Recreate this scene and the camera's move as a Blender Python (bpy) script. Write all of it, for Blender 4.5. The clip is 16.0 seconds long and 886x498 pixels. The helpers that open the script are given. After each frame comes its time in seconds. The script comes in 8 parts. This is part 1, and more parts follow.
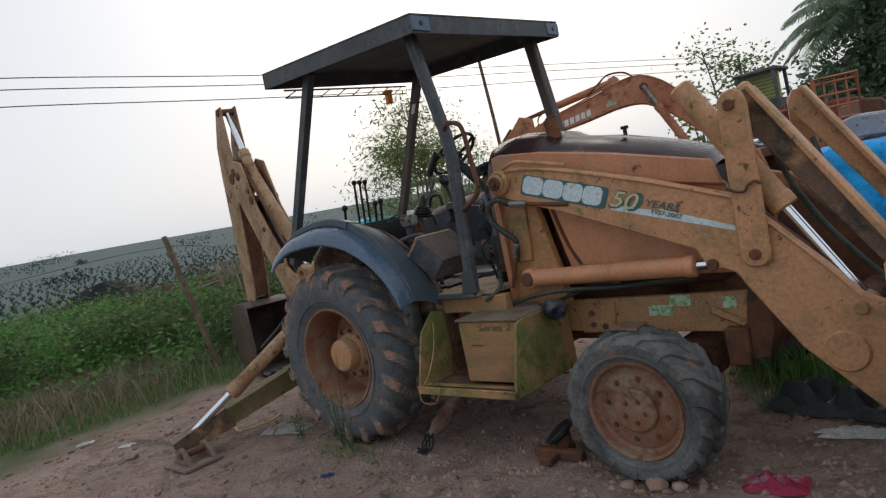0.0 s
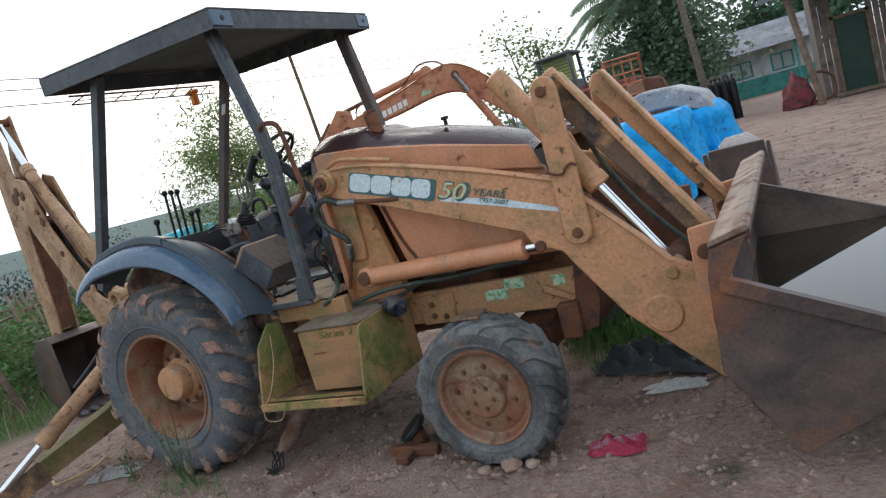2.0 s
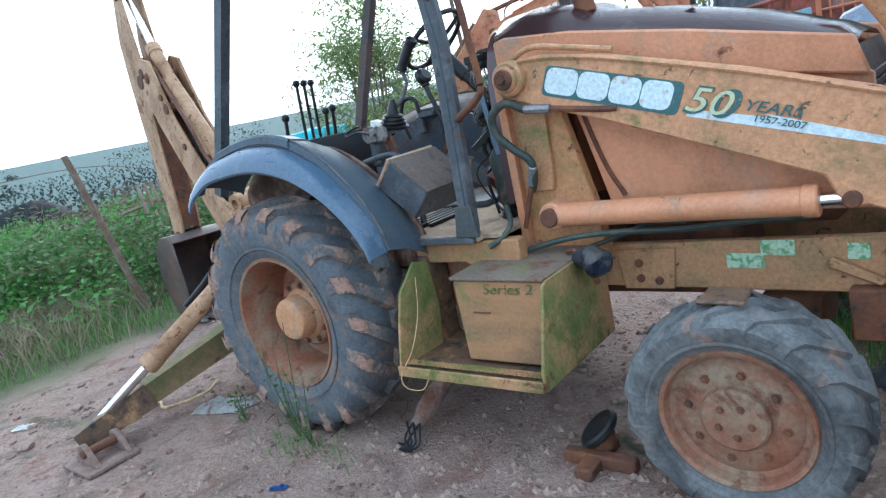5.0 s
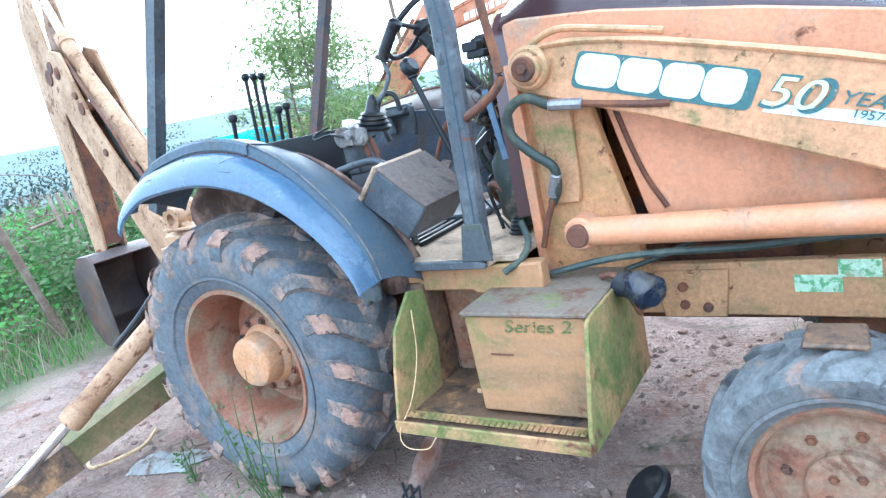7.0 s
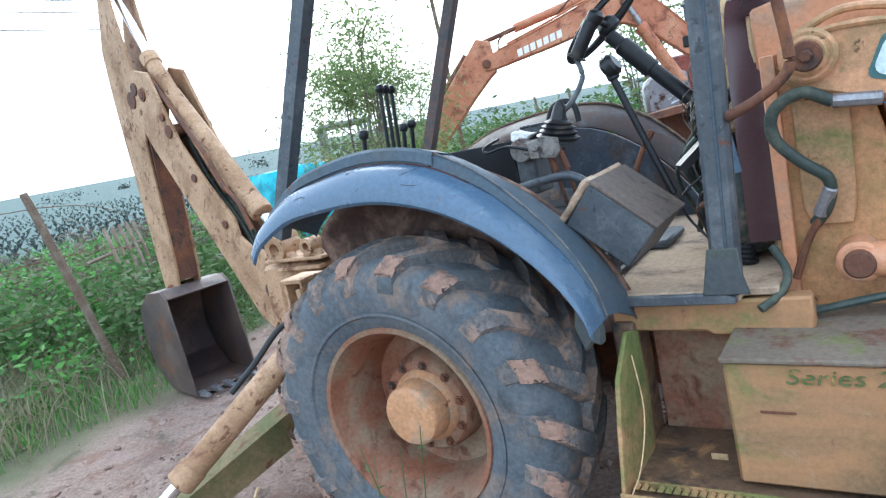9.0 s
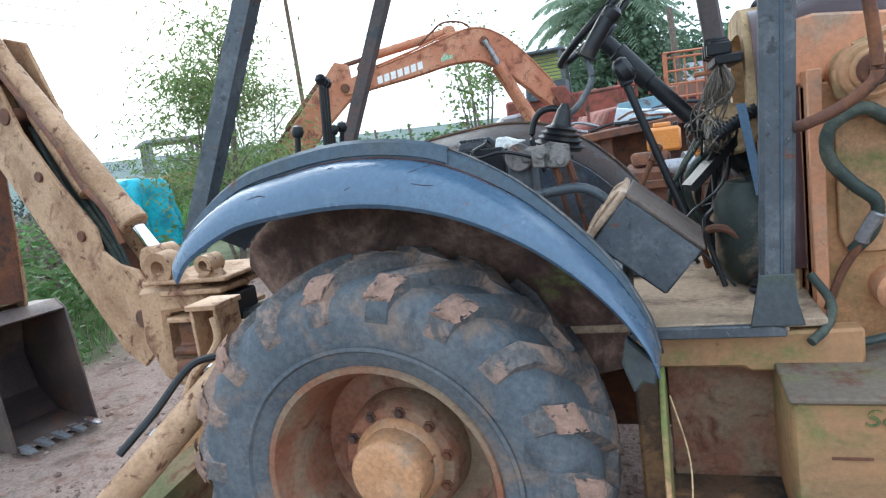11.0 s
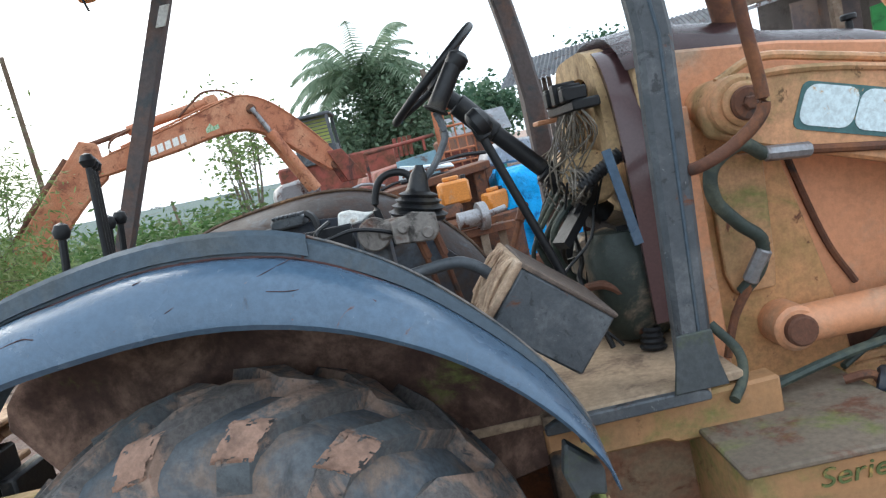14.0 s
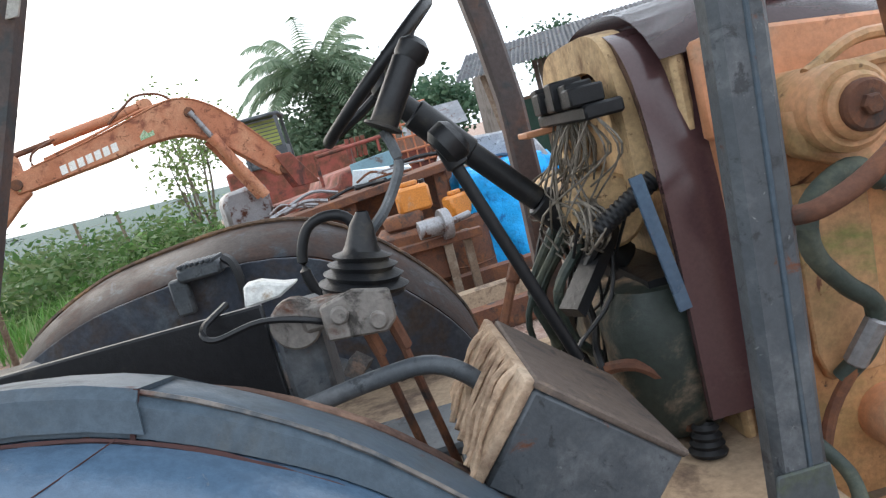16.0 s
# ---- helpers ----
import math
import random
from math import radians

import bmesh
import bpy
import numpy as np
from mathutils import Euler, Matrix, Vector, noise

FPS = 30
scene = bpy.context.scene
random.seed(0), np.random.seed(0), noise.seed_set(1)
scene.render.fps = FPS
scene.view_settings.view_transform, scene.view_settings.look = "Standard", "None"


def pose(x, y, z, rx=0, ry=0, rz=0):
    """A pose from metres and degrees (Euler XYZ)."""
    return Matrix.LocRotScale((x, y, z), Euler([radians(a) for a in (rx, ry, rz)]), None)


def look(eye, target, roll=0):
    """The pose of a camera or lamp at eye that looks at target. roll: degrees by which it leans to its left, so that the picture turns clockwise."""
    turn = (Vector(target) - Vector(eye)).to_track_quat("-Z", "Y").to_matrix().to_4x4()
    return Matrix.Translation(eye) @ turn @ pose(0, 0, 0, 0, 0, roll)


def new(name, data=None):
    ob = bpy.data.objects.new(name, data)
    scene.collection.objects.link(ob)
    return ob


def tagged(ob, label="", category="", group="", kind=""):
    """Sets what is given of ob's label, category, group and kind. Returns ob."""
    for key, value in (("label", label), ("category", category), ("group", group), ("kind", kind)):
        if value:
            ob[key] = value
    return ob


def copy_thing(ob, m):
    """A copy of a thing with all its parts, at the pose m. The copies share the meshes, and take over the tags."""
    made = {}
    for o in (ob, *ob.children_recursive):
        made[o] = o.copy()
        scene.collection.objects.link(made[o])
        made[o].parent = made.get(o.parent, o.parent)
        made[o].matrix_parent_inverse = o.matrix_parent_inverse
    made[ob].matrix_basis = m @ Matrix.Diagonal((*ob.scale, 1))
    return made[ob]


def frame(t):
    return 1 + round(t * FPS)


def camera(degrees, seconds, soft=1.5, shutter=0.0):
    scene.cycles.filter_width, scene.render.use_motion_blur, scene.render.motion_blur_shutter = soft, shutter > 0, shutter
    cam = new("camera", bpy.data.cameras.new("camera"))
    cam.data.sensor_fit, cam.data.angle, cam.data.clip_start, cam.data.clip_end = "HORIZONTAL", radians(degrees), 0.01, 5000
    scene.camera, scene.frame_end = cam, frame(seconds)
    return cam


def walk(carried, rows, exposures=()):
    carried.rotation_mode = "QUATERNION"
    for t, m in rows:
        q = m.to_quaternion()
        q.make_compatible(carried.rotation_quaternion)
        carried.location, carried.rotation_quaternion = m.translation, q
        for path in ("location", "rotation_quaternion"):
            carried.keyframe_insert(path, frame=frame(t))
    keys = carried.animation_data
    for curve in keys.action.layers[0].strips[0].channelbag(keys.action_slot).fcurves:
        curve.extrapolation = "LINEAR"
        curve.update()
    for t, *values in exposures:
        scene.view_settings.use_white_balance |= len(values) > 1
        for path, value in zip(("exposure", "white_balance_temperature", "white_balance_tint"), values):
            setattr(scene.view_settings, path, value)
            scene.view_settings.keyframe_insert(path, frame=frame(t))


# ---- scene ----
cam = camera(67.1, 16.0, 1.3)
PATH = [
    (0, (3.861, -3.744, 1.525), (2.493, -2.29, 1.4), -11.3),
    (0.5, (3.828, -3.69, 1.504), (2.572, -2.141, 1.366), -12.1),
    (1, (3.795, -3.725, 1.558), (2.613, -2.12, 1.38), -14.7),
    (1.5, (3.796, -3.736, 1.557), (2.847, -1.988, 1.35), -15.8),
    (2, (3.793, -3.662, 1.562), (2.821, -1.934, 1.295), -15.9),
    (2.5, (3.802, -3.503, 1.562), (2.609, -1.933, 1.227), -15.3),
    (3, (3.736, -3.378, 1.526), (2.514, -1.84, 1.153), -14.6),
    (3.5, (3.502, -3.279, 1.534), (2.261, -1.741, 1.225), -12.7),
    (4, (3.241, -3.217, 1.558), (2.059, -1.632, 1.259), -12.5),
    (4.5, (3.019, -3.035, 1.547), (1.764, -1.514, 1.213), -11.7),
    (4.7, (2.975, -2.986, 1.556), (1.685, -1.503, 1.19), -11.8),
    (6.8, (2.42, -2.672, 1.589), (1.443, -1.059, 0.923), -12.7),
    (7, (2.351, -2.649, 1.605), (1.241, -1.052, 1.137), -12.6),
    (7.5, (2.204, -2.654, 1.552), (0.922, -1.185, 1.108), -12.4),
    (8, (1.982, -2.639, 1.558), (0.727, -1.133, 1.16), -11.4),
    (8.2, (1.891, -2.655, 1.598), (0.619, -1.154, 1.237), -13.3),
    (10.3, (1.064, -2.645, 1.605), (0.264, -0.846, 1.257), -5.0),
    (10.5, (1.009, -2.641, 1.603), (0.259, -0.822, 1.245), -5.2),
    (11, (0.849, -2.528, 1.577), (0.189, -0.669, 1.246), -7.9),
    (11.5, (0.719, -2.488, 1.594), (0.212, -0.57, 1.344), -7.6),
    (12, (0.553, -2.504, 1.599), (0.334, -0.536, 1.32), -9.7),
    (12.5, (0.479, -2.498, 1.597), (0.409, -0.515, 1.343), -7.9),
    (13, (0.486, -2.428, 1.619), (0.407, -0.455, 1.301), -10.7),
    (13.5, (0.514, -2.288, 1.63), (0.377, -0.307, 1.397), -12.1),
    (14, (0.562, -2.15, 1.636), (0.557, -0.168, 1.366), -13.0),
    (14.5, (0.52, -1.988, 1.64), (0.644, -0.003, 1.427), -11.6),
    (15, (0.512, -1.843, 1.657), (0.837, 0.108, 1.355), -12.0),
    (15.5, (0.555, -1.666, 1.648), (0.758, 0.307, 1.396), -12.3),
    (16, (0.605, -1.523, 1.712), (0.71, 0.449, 1.398), -15.0),
]
EXPOSURES = [(0, -0.85, 6500, 10), (1.5, -0.28, 6350, 9), (2, -0.16, 6200, 8), (3, 0.25, 5850, 5), (4.5, 0.38, 5400, 3), (7, 1.75, 5050, 2), (7.5, 1.12, 5250, 4), (8, 1.0, 5350, 4), (10.5, 0.75, 5600, 4), (12.5, 0.67, 5750, 4), (14.5, 0.49, 6200, 7), (16, 0.58, 6350, 9)]
walk(cam, [(t, look(eye, target, roll)) for t, eye, target, roll in PATH], EXPOSURES)

# ---- light ----
world = bpy.data.worlds.new("overcast_sky")
scene.world = world
world.use_nodes = True
wn, wl = world.node_tree.nodes, world.node_tree.links
sky = wn.new("ShaderNodeTexSky")
sky.sky_type, sky.sun_disc = "NISHITA", False
sky.sun_elevation, sky.sun_rotation = radians(28), radians(-40)
sky.dust_density, sky.air_density, sky.ozone_density = 6.0, 1.0, 1.0
haze = wn.new("ShaderNodeMix")
haze.data_type = "RGBA"
haze.inputs[0].default_value = 0.8
haze.inputs[7].default_value = (8.6, 9.2, 10.0, 1)
wl.new(sky.outputs[0], haze.inputs[6])
wl.new(haze.outputs[2], wn["Background"].inputs[0])
wn["Background"].inputs[1].default_value = 0.165
sun = new("sun", bpy.data.lights.new("sun", "SUN"))
sun.data.energy, sun.data.angle, sun.data.color = 0.9, radians(25), (1.0, 0.93, 0.84)
sun.matrix_world = look((-5.0, 6.0, 6.5), (0, 0, 0))


# ---- mesh and material helpers ----
def V(*a):
    return Vector(a)


def part(name, bm, material, parent=None, label="", smooth=40):
    """Link a bmesh, built in world places, as one mesh object under a thing or a part."""
    me = bpy.data.meshes.new(name)
    bmesh.ops.recalc_face_normals(bm, faces=bm.faces[:])
    bm.to_mesh(me)
    bm.free()
    return link(name, me, material, parent, label, smooth)


def link(name, me, material, parent=None, label="", smooth=40):
    me.materials.append(material)
    if smooth:
        me.polygons.foreach_set("use_smooth", [True] * len(me.polygons))
        me.set_sharp_from_angle(angle=radians(smooth))
    ob = new(name, me)
    if parent:
        ob.parent = parent
        if parent.data is None:
            ob.matrix_parent_inverse = Matrix.Translation(-parent.location)
    return tagged(ob, label) if label else ob


def thing(name, place, label, category, group="", kind=""):
    ob = new(name)
    ob.empty_display_size = 0.1
    ob.location = place
    return tagged(ob, label, category, group, kind)


def bevel(bm, w, seg=1, angle=30):
    if w:
        edges = [e for e in bm.edges if len(e.link_faces) == 2 and e.calc_face_angle(0) > radians(angle)]
        bmesh.ops.bevel(bm, geom=edges, offset=w, segments=seg, profile=0.6, affect="EDGES", clamp_overlap=True)
    return bm


def box(lo, hi, b=0.006, m=None):
    bm = bmesh.new()
    bmesh.ops.create_cube(bm, size=1)
    lo, hi = V(*lo), V(*hi)
    for v in bm.verts:
        v.co = V(*[(lo[i] + hi[i]) / 2 + v.co[i] * (hi[i] - lo[i]) for i in range(3)])
    bevel(bm, b)
    if m:
        bm.transform(m)
    return bm


def prism(profile, y0, y1, b=0.006, axes="xz", m=None):
    """A polygon drawn in two axes, pushed along the third from y0 to y1."""
    bm = bmesh.new()
    i, j = "xyz".index(axes[0]), "xyz".index(axes[1])
    k = 3 - i - j
    rings = []
    for d in (y0, y1):
        ring = []
        for p, q in profile:
            c = [0, 0, 0]
            c[i], c[j], c[k] = p, q, d
            ring.append(bm.verts.new(c))
        rings.append(ring)
    bm.faces.new(rings[0])
    bm.faces.new(rings[1][::-1])
    n = len(profile)
    for a in range(n):
        bm.faces.new((rings[0][a], rings[1][a], rings[1][(a + 1) % n], rings[0][(a + 1) % n]))
    bmesh.ops.recalc_face_normals(bm, faces=bm.faces[:])
    bevel(bm, b)
    if m:
        bm.transform(m)
    return bm


def rings_to_mesh(bm, rings, closed=True, caps=True):
    vs = [[bm.verts.new(p) for p in r] for r in rings]
    n = len(vs[0])
    for a, b in zip(vs, vs[1:]):
        for i in range(n if closed else n - 1):
            bm.faces.new((a[i], a[(i + 1) % n], b[(i + 1) % n], b[i]))
    if caps and closed:
        bm.faces.new(vs[0][::-1])
        bm.faces.new(vs[-1])
    return vs


def smooth_line(points, n=6):
    """A Catmull-Rom line through the points."""
    p = [V(*q) for q in points]
    p = [p[0] * 2 - p[1]] + p + [p[-1] * 2 - p[-2]]
    out = []
    for i in range(1, len(p) - 2):
        for s in range(n):
            t = s / n
            a, b, c, d = p[i - 1:i + 3]
            out.append(0.5 * (2 * b + (c - a) * t + (2 * a - 5 * b + 4 * c - d) * t * t + (3 * b - a - 3 * c + d) * t ** 3))
    return out + [p[-2]]


def tube(points, r, seg=8, n=5, bm=None, taper=None):
    bm = bm or bmesh.new()
    line = smooth_line(points, n) if n > 1 else [V(*q) for q in points]
    up = V(0, 0, 1)
    rings = []
    for i, p in enumerate(line):
        d = (line[min(i + 1, len(line) - 1)] - line[max(i - 1, 0)]).normalized()
        s = d.cross(up)
        s = s.normalized() if s.length > 0.05 else d.cross(V(1, 0, 0)).normalized()
        u = s.cross(d).normalized()
        rr = r if taper is None else r + (taper - r) * i / (len(line) - 1)
        rings.append([p + rr * (math.cos(a) * s + math.sin(a) * u) for a in [2 * math.pi * k / seg for k in range(seg)]])
    rings_to_mesh(bm, rings)
    return bm


def lathe(profile, centre, axis, seg=32, bm=None, closed=False):
    """Turns (radius, height) pairs round an axis through centre."""
    bm = bm or bmesh.new()
    axis = V(*axis).normalized()
    s = axis.cross(V(0, 0, 1) if abs(axis.z) < 0.9 else V(1, 0, 0)).normalized()
    u = s.cross(axis)
    c = V(*centre)
    rows = []
    for r, h in profile:
        rows.append([bm.verts.new(c + axis * h + max(r, 1e-4) * (math.cos(a) * s + math.sin(a) * u)) for a in [2 * math.pi * k / seg for k in range(seg)]])
    pairs = list(zip(rows, rows[1:])) + ([(rows[-1], rows[0])] if closed else [])
    for a, b in pairs:
        for k in range(seg):
            bm.faces.new((a[k], a[(k + 1) % seg], b[(k + 1) % seg], b[k]))
    return bm


def rod(p0, p1, r, seg=16, b=0.004, bm=None):
    p0, p1 = V(*p0), V(*p1)
    h = (p1 - p0).length
    b = min(b, r * 0.5, h * 0.3)
    return lathe([(0, 0), (r - b, 0), (r, b), (r, h - b), (r - b, h), (0, h)], p0, p1 - p0, seg, bm)


def beam(p0, p1, w, h, b=0.004, up=(0, 0, 1), w1=None, h1=None):
    """A bar of w by h from p0 to p1, which may taper."""
    bm = bmesh.new()
    p0, p1 = V(*p0), V(*p1)
    d = (p1 - p0).normalized()
    s = d.cross(V(*up)).normalized()
    u = s.cross(d)
    rings = []
    for p, ww, hh in ((p0, w, h), (p1, w1 or w, h1 or h)):
        rings.append([p + s * a * ww / 2 + u * c * hh / 2 for a, c in ((-1, -1), (1, -1), (1, 1), (-1, 1))])
    rings_to_mesh(bm, rings)
    return bevel(bm, b)


def join(*bms):
    out = bmesh.new()
    for b in bms:
        me = bpy.data.meshes.new("tmp")
        b.to_mesh(me)
        b.free()
        out.from_mesh(me)
        bpy.data.meshes.remove(me)
    return out


def mirror(bm, yc=0.08):
    bm.transform(Matrix.Translation((0, 2 * yc, 0)) @ Matrix.Diagonal((1, -1, 1, 1)))
    return bm


def dent(bm, amount, scale, seed=0.0):
    for v in bm.verts:
        v.co += amount * V(*[noise.noise(v.co * scale + V(seed + 7 * k, 3 * k, seed)) for k in range(3)])
    return bm


def material(name, base, rough=0.6, metal=0.0, spots=(), grain=0.25, grain_scale=60, bump=0.15, rough_var=0.15, spec=0.5, random_tint=0.0, depth=0.01):
    """A surface: base colour with fine grain, and spots (colour, scale, threshold, softness, roughness), each a layer of stains or wear."""
    mat = bpy.data.materials.new(name)
    mat.use_nodes = True
    n, l = mat.node_tree.nodes, mat.node_tree.links
    bsdf = n["Principled BSDF"]
    bsdf.inputs["Metallic"].default_value = metal
    bsdf.inputs["Specular IOR Level"].default_value = spec
    co = n.new("ShaderNodeTexCoord").outputs["Object"]

    def mix(fac, a, b, kind="RGBA", blend="MIX"):
        m = n.new("ShaderNodeMix")
        m.data_type, m.blend_type = kind, blend
        i, j, o = (6, 7, 2) if kind == "RGBA" else (2, 3, 0)
        for s, v in ((0, fac), (i, a), (j, b)):
            if hasattr(v, "links"):
                l.new(v, m.inputs[s])
            else:
                m.inputs[s].default_value = v
        return m.outputs[o]

    def noisy(scale, detail=4.0, rough_=0.6, warp=0.0):
        t = n.new("ShaderNodeTexNoise")
        t.inputs["Scale"].default_value, t.inputs["Detail"].default_value, t.inputs["Roughness"].default_value, t.inputs["Distortion"].default_value = scale, detail, rough_, warp
        l.new(co, t.inputs["Vector"])
        return t.outputs["Fac"]

    def ramp(v, lo, hi, a=0.0, b=1.0):
        r = n.new("ShaderNodeMapRange")
        r.interpolation_type = "SMOOTHSTEP"
        l.new(v, r.inputs[0])
        for i, x in enumerate((lo, hi, a, b)):
            r.inputs[i + 1].default_value = x
        return r.outputs[0]

    col = (*base, 1)
    fine = noisy(grain_scale, 5.0, 0.7)
    wide = noisy(3.1, 3.0)
    dark = tuple(c * (1 - grain) for c in base) + (1,)
    light = tuple(min(1, c * (1 + grain * 0.8)) for c in base) + (1,)
    col = mix(ramp(fine, 0.3, 0.7), dark, light)
    col = mix(ramp(wide, 0.25, 0.75, 0.0, 0.5), col, dark)
    r = ramp(wide, 0.3, 0.7, rough - rough_var / 2, min(1.0, rough + rough_var / 2))
    for k, (c, scale, at, soft, sr) in enumerate(spots):
        f = ramp(noisy(scale, 7.0, 0.68, 0.3 + 0.2 * k), at - soft, at + soft)
        two = mix(ramp(fine, 0.35, 0.65), tuple(x * 0.75 for x in c) + (1,), (*c, 1))
        col = mix(f, col, two)
        r = mix(f, r, sr, "FLOAT")
    if random_tint:
        info = n.new("ShaderNodeObjectInfo")
        col = mix(ramp(info.outputs["Random"], 0, 1, 0.0, random_tint), col, (0.02, 0.02, 0.02, 1))
    l.new(col, bsdf.inputs["Base Color"])
    l.new(r, bsdf.inputs["Roughness"])
    if bump:
        bp = n.new("ShaderNodeBump")
        bp.inputs["Strength"].default_value, bp.inputs["Distance"].default_value = bump, depth
        l.new(fine, bp.inputs["Height"])
        l.new(bp.outputs[0], bsdf.inputs["Normal"])
    return mat


RUST, DUST, MUD, ALGAE, SOOT = (0.14, 0.055, 0.03), (0.40, 0.29, 0.20), (0.29, 0.18, 0.13), (0.17, 0.19, 0.055), (0.03, 0.028, 0.027)
M_ORANGE = material("worn_orange_paint", (0.60, 0.27, 0.135), 0.45, 0, [((0.44, 0.20, 0.095), 1.7, 0.55, 0.14, 0.6), (DUST, 4, 0.62, 0.12, 0.8), (RUST, 9, 0.69, 0.05, 0.9), ((0.26, 0.12, 0.06), 45, 0.70, 0.03, 0.8)], grain=0.15)
M_YELLOW = material("faded_ochre_paint", (0.42, 0.225, 0.105), 0.6, 0, [((0.26, 0.18, 0.08), 5, 0.54, 0.12, 0.8), (ALGAE, 2.5, 0.62, 0.08, 0.9), (RUST, 14, 0.63, 0.04, 0.9), (SOOT, 7, 0.70, 0.05, 0.8)])
M_ARM = material("scratched_ochre_arm_paint", (0.56, 0.285, 0.14), 0.45, 0, [((0.34, 0.22, 0.10), 4, 0.56, 0.1, 0.75), ((0.15, 0.09, 0.045), 15, 0.63, 0.035, 0.9), ((0.24, 0.20, 0.08), 2.2, 0.64, 0.06, 0.85)])
M_GREEN = material("algae_stained_ochre_paint", (0.38, 0.20, 0.09), 0.65, 0, [(ALGAE, 3.2, 0.57, 0.10, 0.85), ((0.24, 0.15, 0.075), 2.1, 0.55, 0.12, 0.8), (RUST, 8, 0.66, 0.06, 0.9), (DUST, 6, 0.66, 0.1, 0.9)], grain=0.12)
M_LEG = material("olive_stained_leg_paint", (0.24, 0.155, 0.075), 0.7, 0, [((0.13, 0.13, 0.05), 3.0, 0.50, 0.12, 0.9), (RUST, 7, 0.60, 0.07, 0.9)], grain=0.2)
M_ALGAE = material("algae_green_plate", (0.42, 0.24, 0.11), 0.7, 0, [(ALGAE, 2.4, 0.50, 0.12, 0.9), (RUST, 7, 0.62, 0.06, 0.9), ((0.10, 0.14, 0.03), 5, 0.60, 0.1, 0.9)])
M_GREY = material("dusty_blue_grey_paint", (0.075, 0.125, 0.19), 0.24, 0, [((0.15, 0.20, 0.26), 4, 0.64, 0.12, 0.45), ((0.045, 0.065, 0.095), 28, 0.67, 0.05, 0.4), ((0.22, 0.25, 0.28), 60, 0.70, 0.03, 0.6), (RUST, 17, 0.70, 0.03, 0.9)], grain=0.15)
M_POST = material("scuffed_dark_grey_paint", (0.06, 0.07, 0.08), 0.5, 0, [((0.13, 0.14, 0.15), 6, 0.57, 0.1, 0.6), ((0.028, 0.032, 0.038), 22, 0.60, 0.05, 0.5), ((0.22, 0.23, 0.23), 50, 0.68, 0.03, 0.6), (RUST, 10, 0.66, 0.05, 0.9)], grain=0.2)
M_FOOT = material("algae_grey_paint", (0.06, 0.07, 0.075), 0.6, 0, [((0.085, 0.105, 0.045), 5, 0.56, 0.1, 0.85)])
M_BLACK = material("black_plastic", (0.013, 0.014, 0.016), 0.42, 0, [((0.08, 0.07, 0.055), 7, 0.66, 0.10, 0.8)], spec=0.35)
M_RUBBER = material("dusty_tyre_rubber", (0.085, 0.10, 0.115), 0.75, 0, [((0.14, 0.15, 0.16), 3, 0.54, 0.16, 0.9), ((0.22, 0.165, 0.13), 5, 0.575, 0.10, 0.95), ((0.05, 0.055, 0.06), 8, 0.62, 0.10, 0.7)], grain=0.3)
M_DUSTY = material("grey_dusty_rubber", (0.145, 0.15, 0.148), 0.9, 0, [((0.045, 0.048, 0.05), 4, 0.54, 0.12, 0.85), (MUD, 6, 0.64, 0.08, 0.95)], grain=0.3)
M_LUG = material("dusty_tread_rubber", (0.135, 0.125, 0.12), 0.9, 0, [((0.10, 0.115, 0.125), 5, 0.55, 0.09, 0.9), ((0.31, 0.215, 0.165), 7, 0.535, 0.06, 0.95), ((0.06, 0.06, 0.062), 26, 0.62, 0.05, 0.8)], grain=0.4, bump=0.3)
M_BAND = material("slate_grey_fender_band", (0.065, 0.09, 0.115), 0.5, 0, [((0.09, 0.105, 0.115), 6, 0.58, 0.1, 0.75), (RUST, 9, 0.66, 0.04, 0.9)], grain=0.2, spec=0.25)
M_INNER = material("dark_blue_grey_inner_panel", (0.05, 0.06, 0.08), 0.36, 0, [((0.08, 0.055, 0.04), 4, 0.55, 0.12, 0.8), ((0.10, 0.12, 0.14), 6, 0.6, 0.1, 0.45)], spec=0.28)
# Far fender's band: darker and browner than M_BAND, with low specular.
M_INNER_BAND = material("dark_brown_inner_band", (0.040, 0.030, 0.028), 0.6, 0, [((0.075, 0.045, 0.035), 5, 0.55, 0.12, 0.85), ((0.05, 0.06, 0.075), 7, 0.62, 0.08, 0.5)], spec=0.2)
M_CLAY = material("dried_red_clay", (0.33, 0.205, 0.15), 0.95, 0, [((0.22, 0.14, 0.105), 9, 0.55, 0.1, 0.95)], bump=0.4)
M_RIM = material("muddy_orange_rim", (0.24, 0.095, 0.05), 0.65, 0, [((0.27, 0.20, 0.13), 3.5, 0.52, 0.12, 0.9), (RUST, 8, 0.60, 0.08, 0.9)])
M_HUB = material("orange_hub_paint", (0.50, 0.26, 0.125), 0.55, 0, [(DUST, 6, 0.60, 0.1, 0.8), (RUST, 14, 0.68, 0.04, 0.9)])
M_CHROME = material("chromed_rod", (0.75, 0.78, 0.82), 0.12, 1.0, [((0.3, 0.3, 0.3), 20, 0.72, 0.05, 0.4)], grain=0.05, bump=0.02)
M_STEEL = material("bare_grey_steel", (0.30, 0.30, 0.31), 0.5, 0.7, [(RUST, 8, 0.58, 0.08, 0.9)])
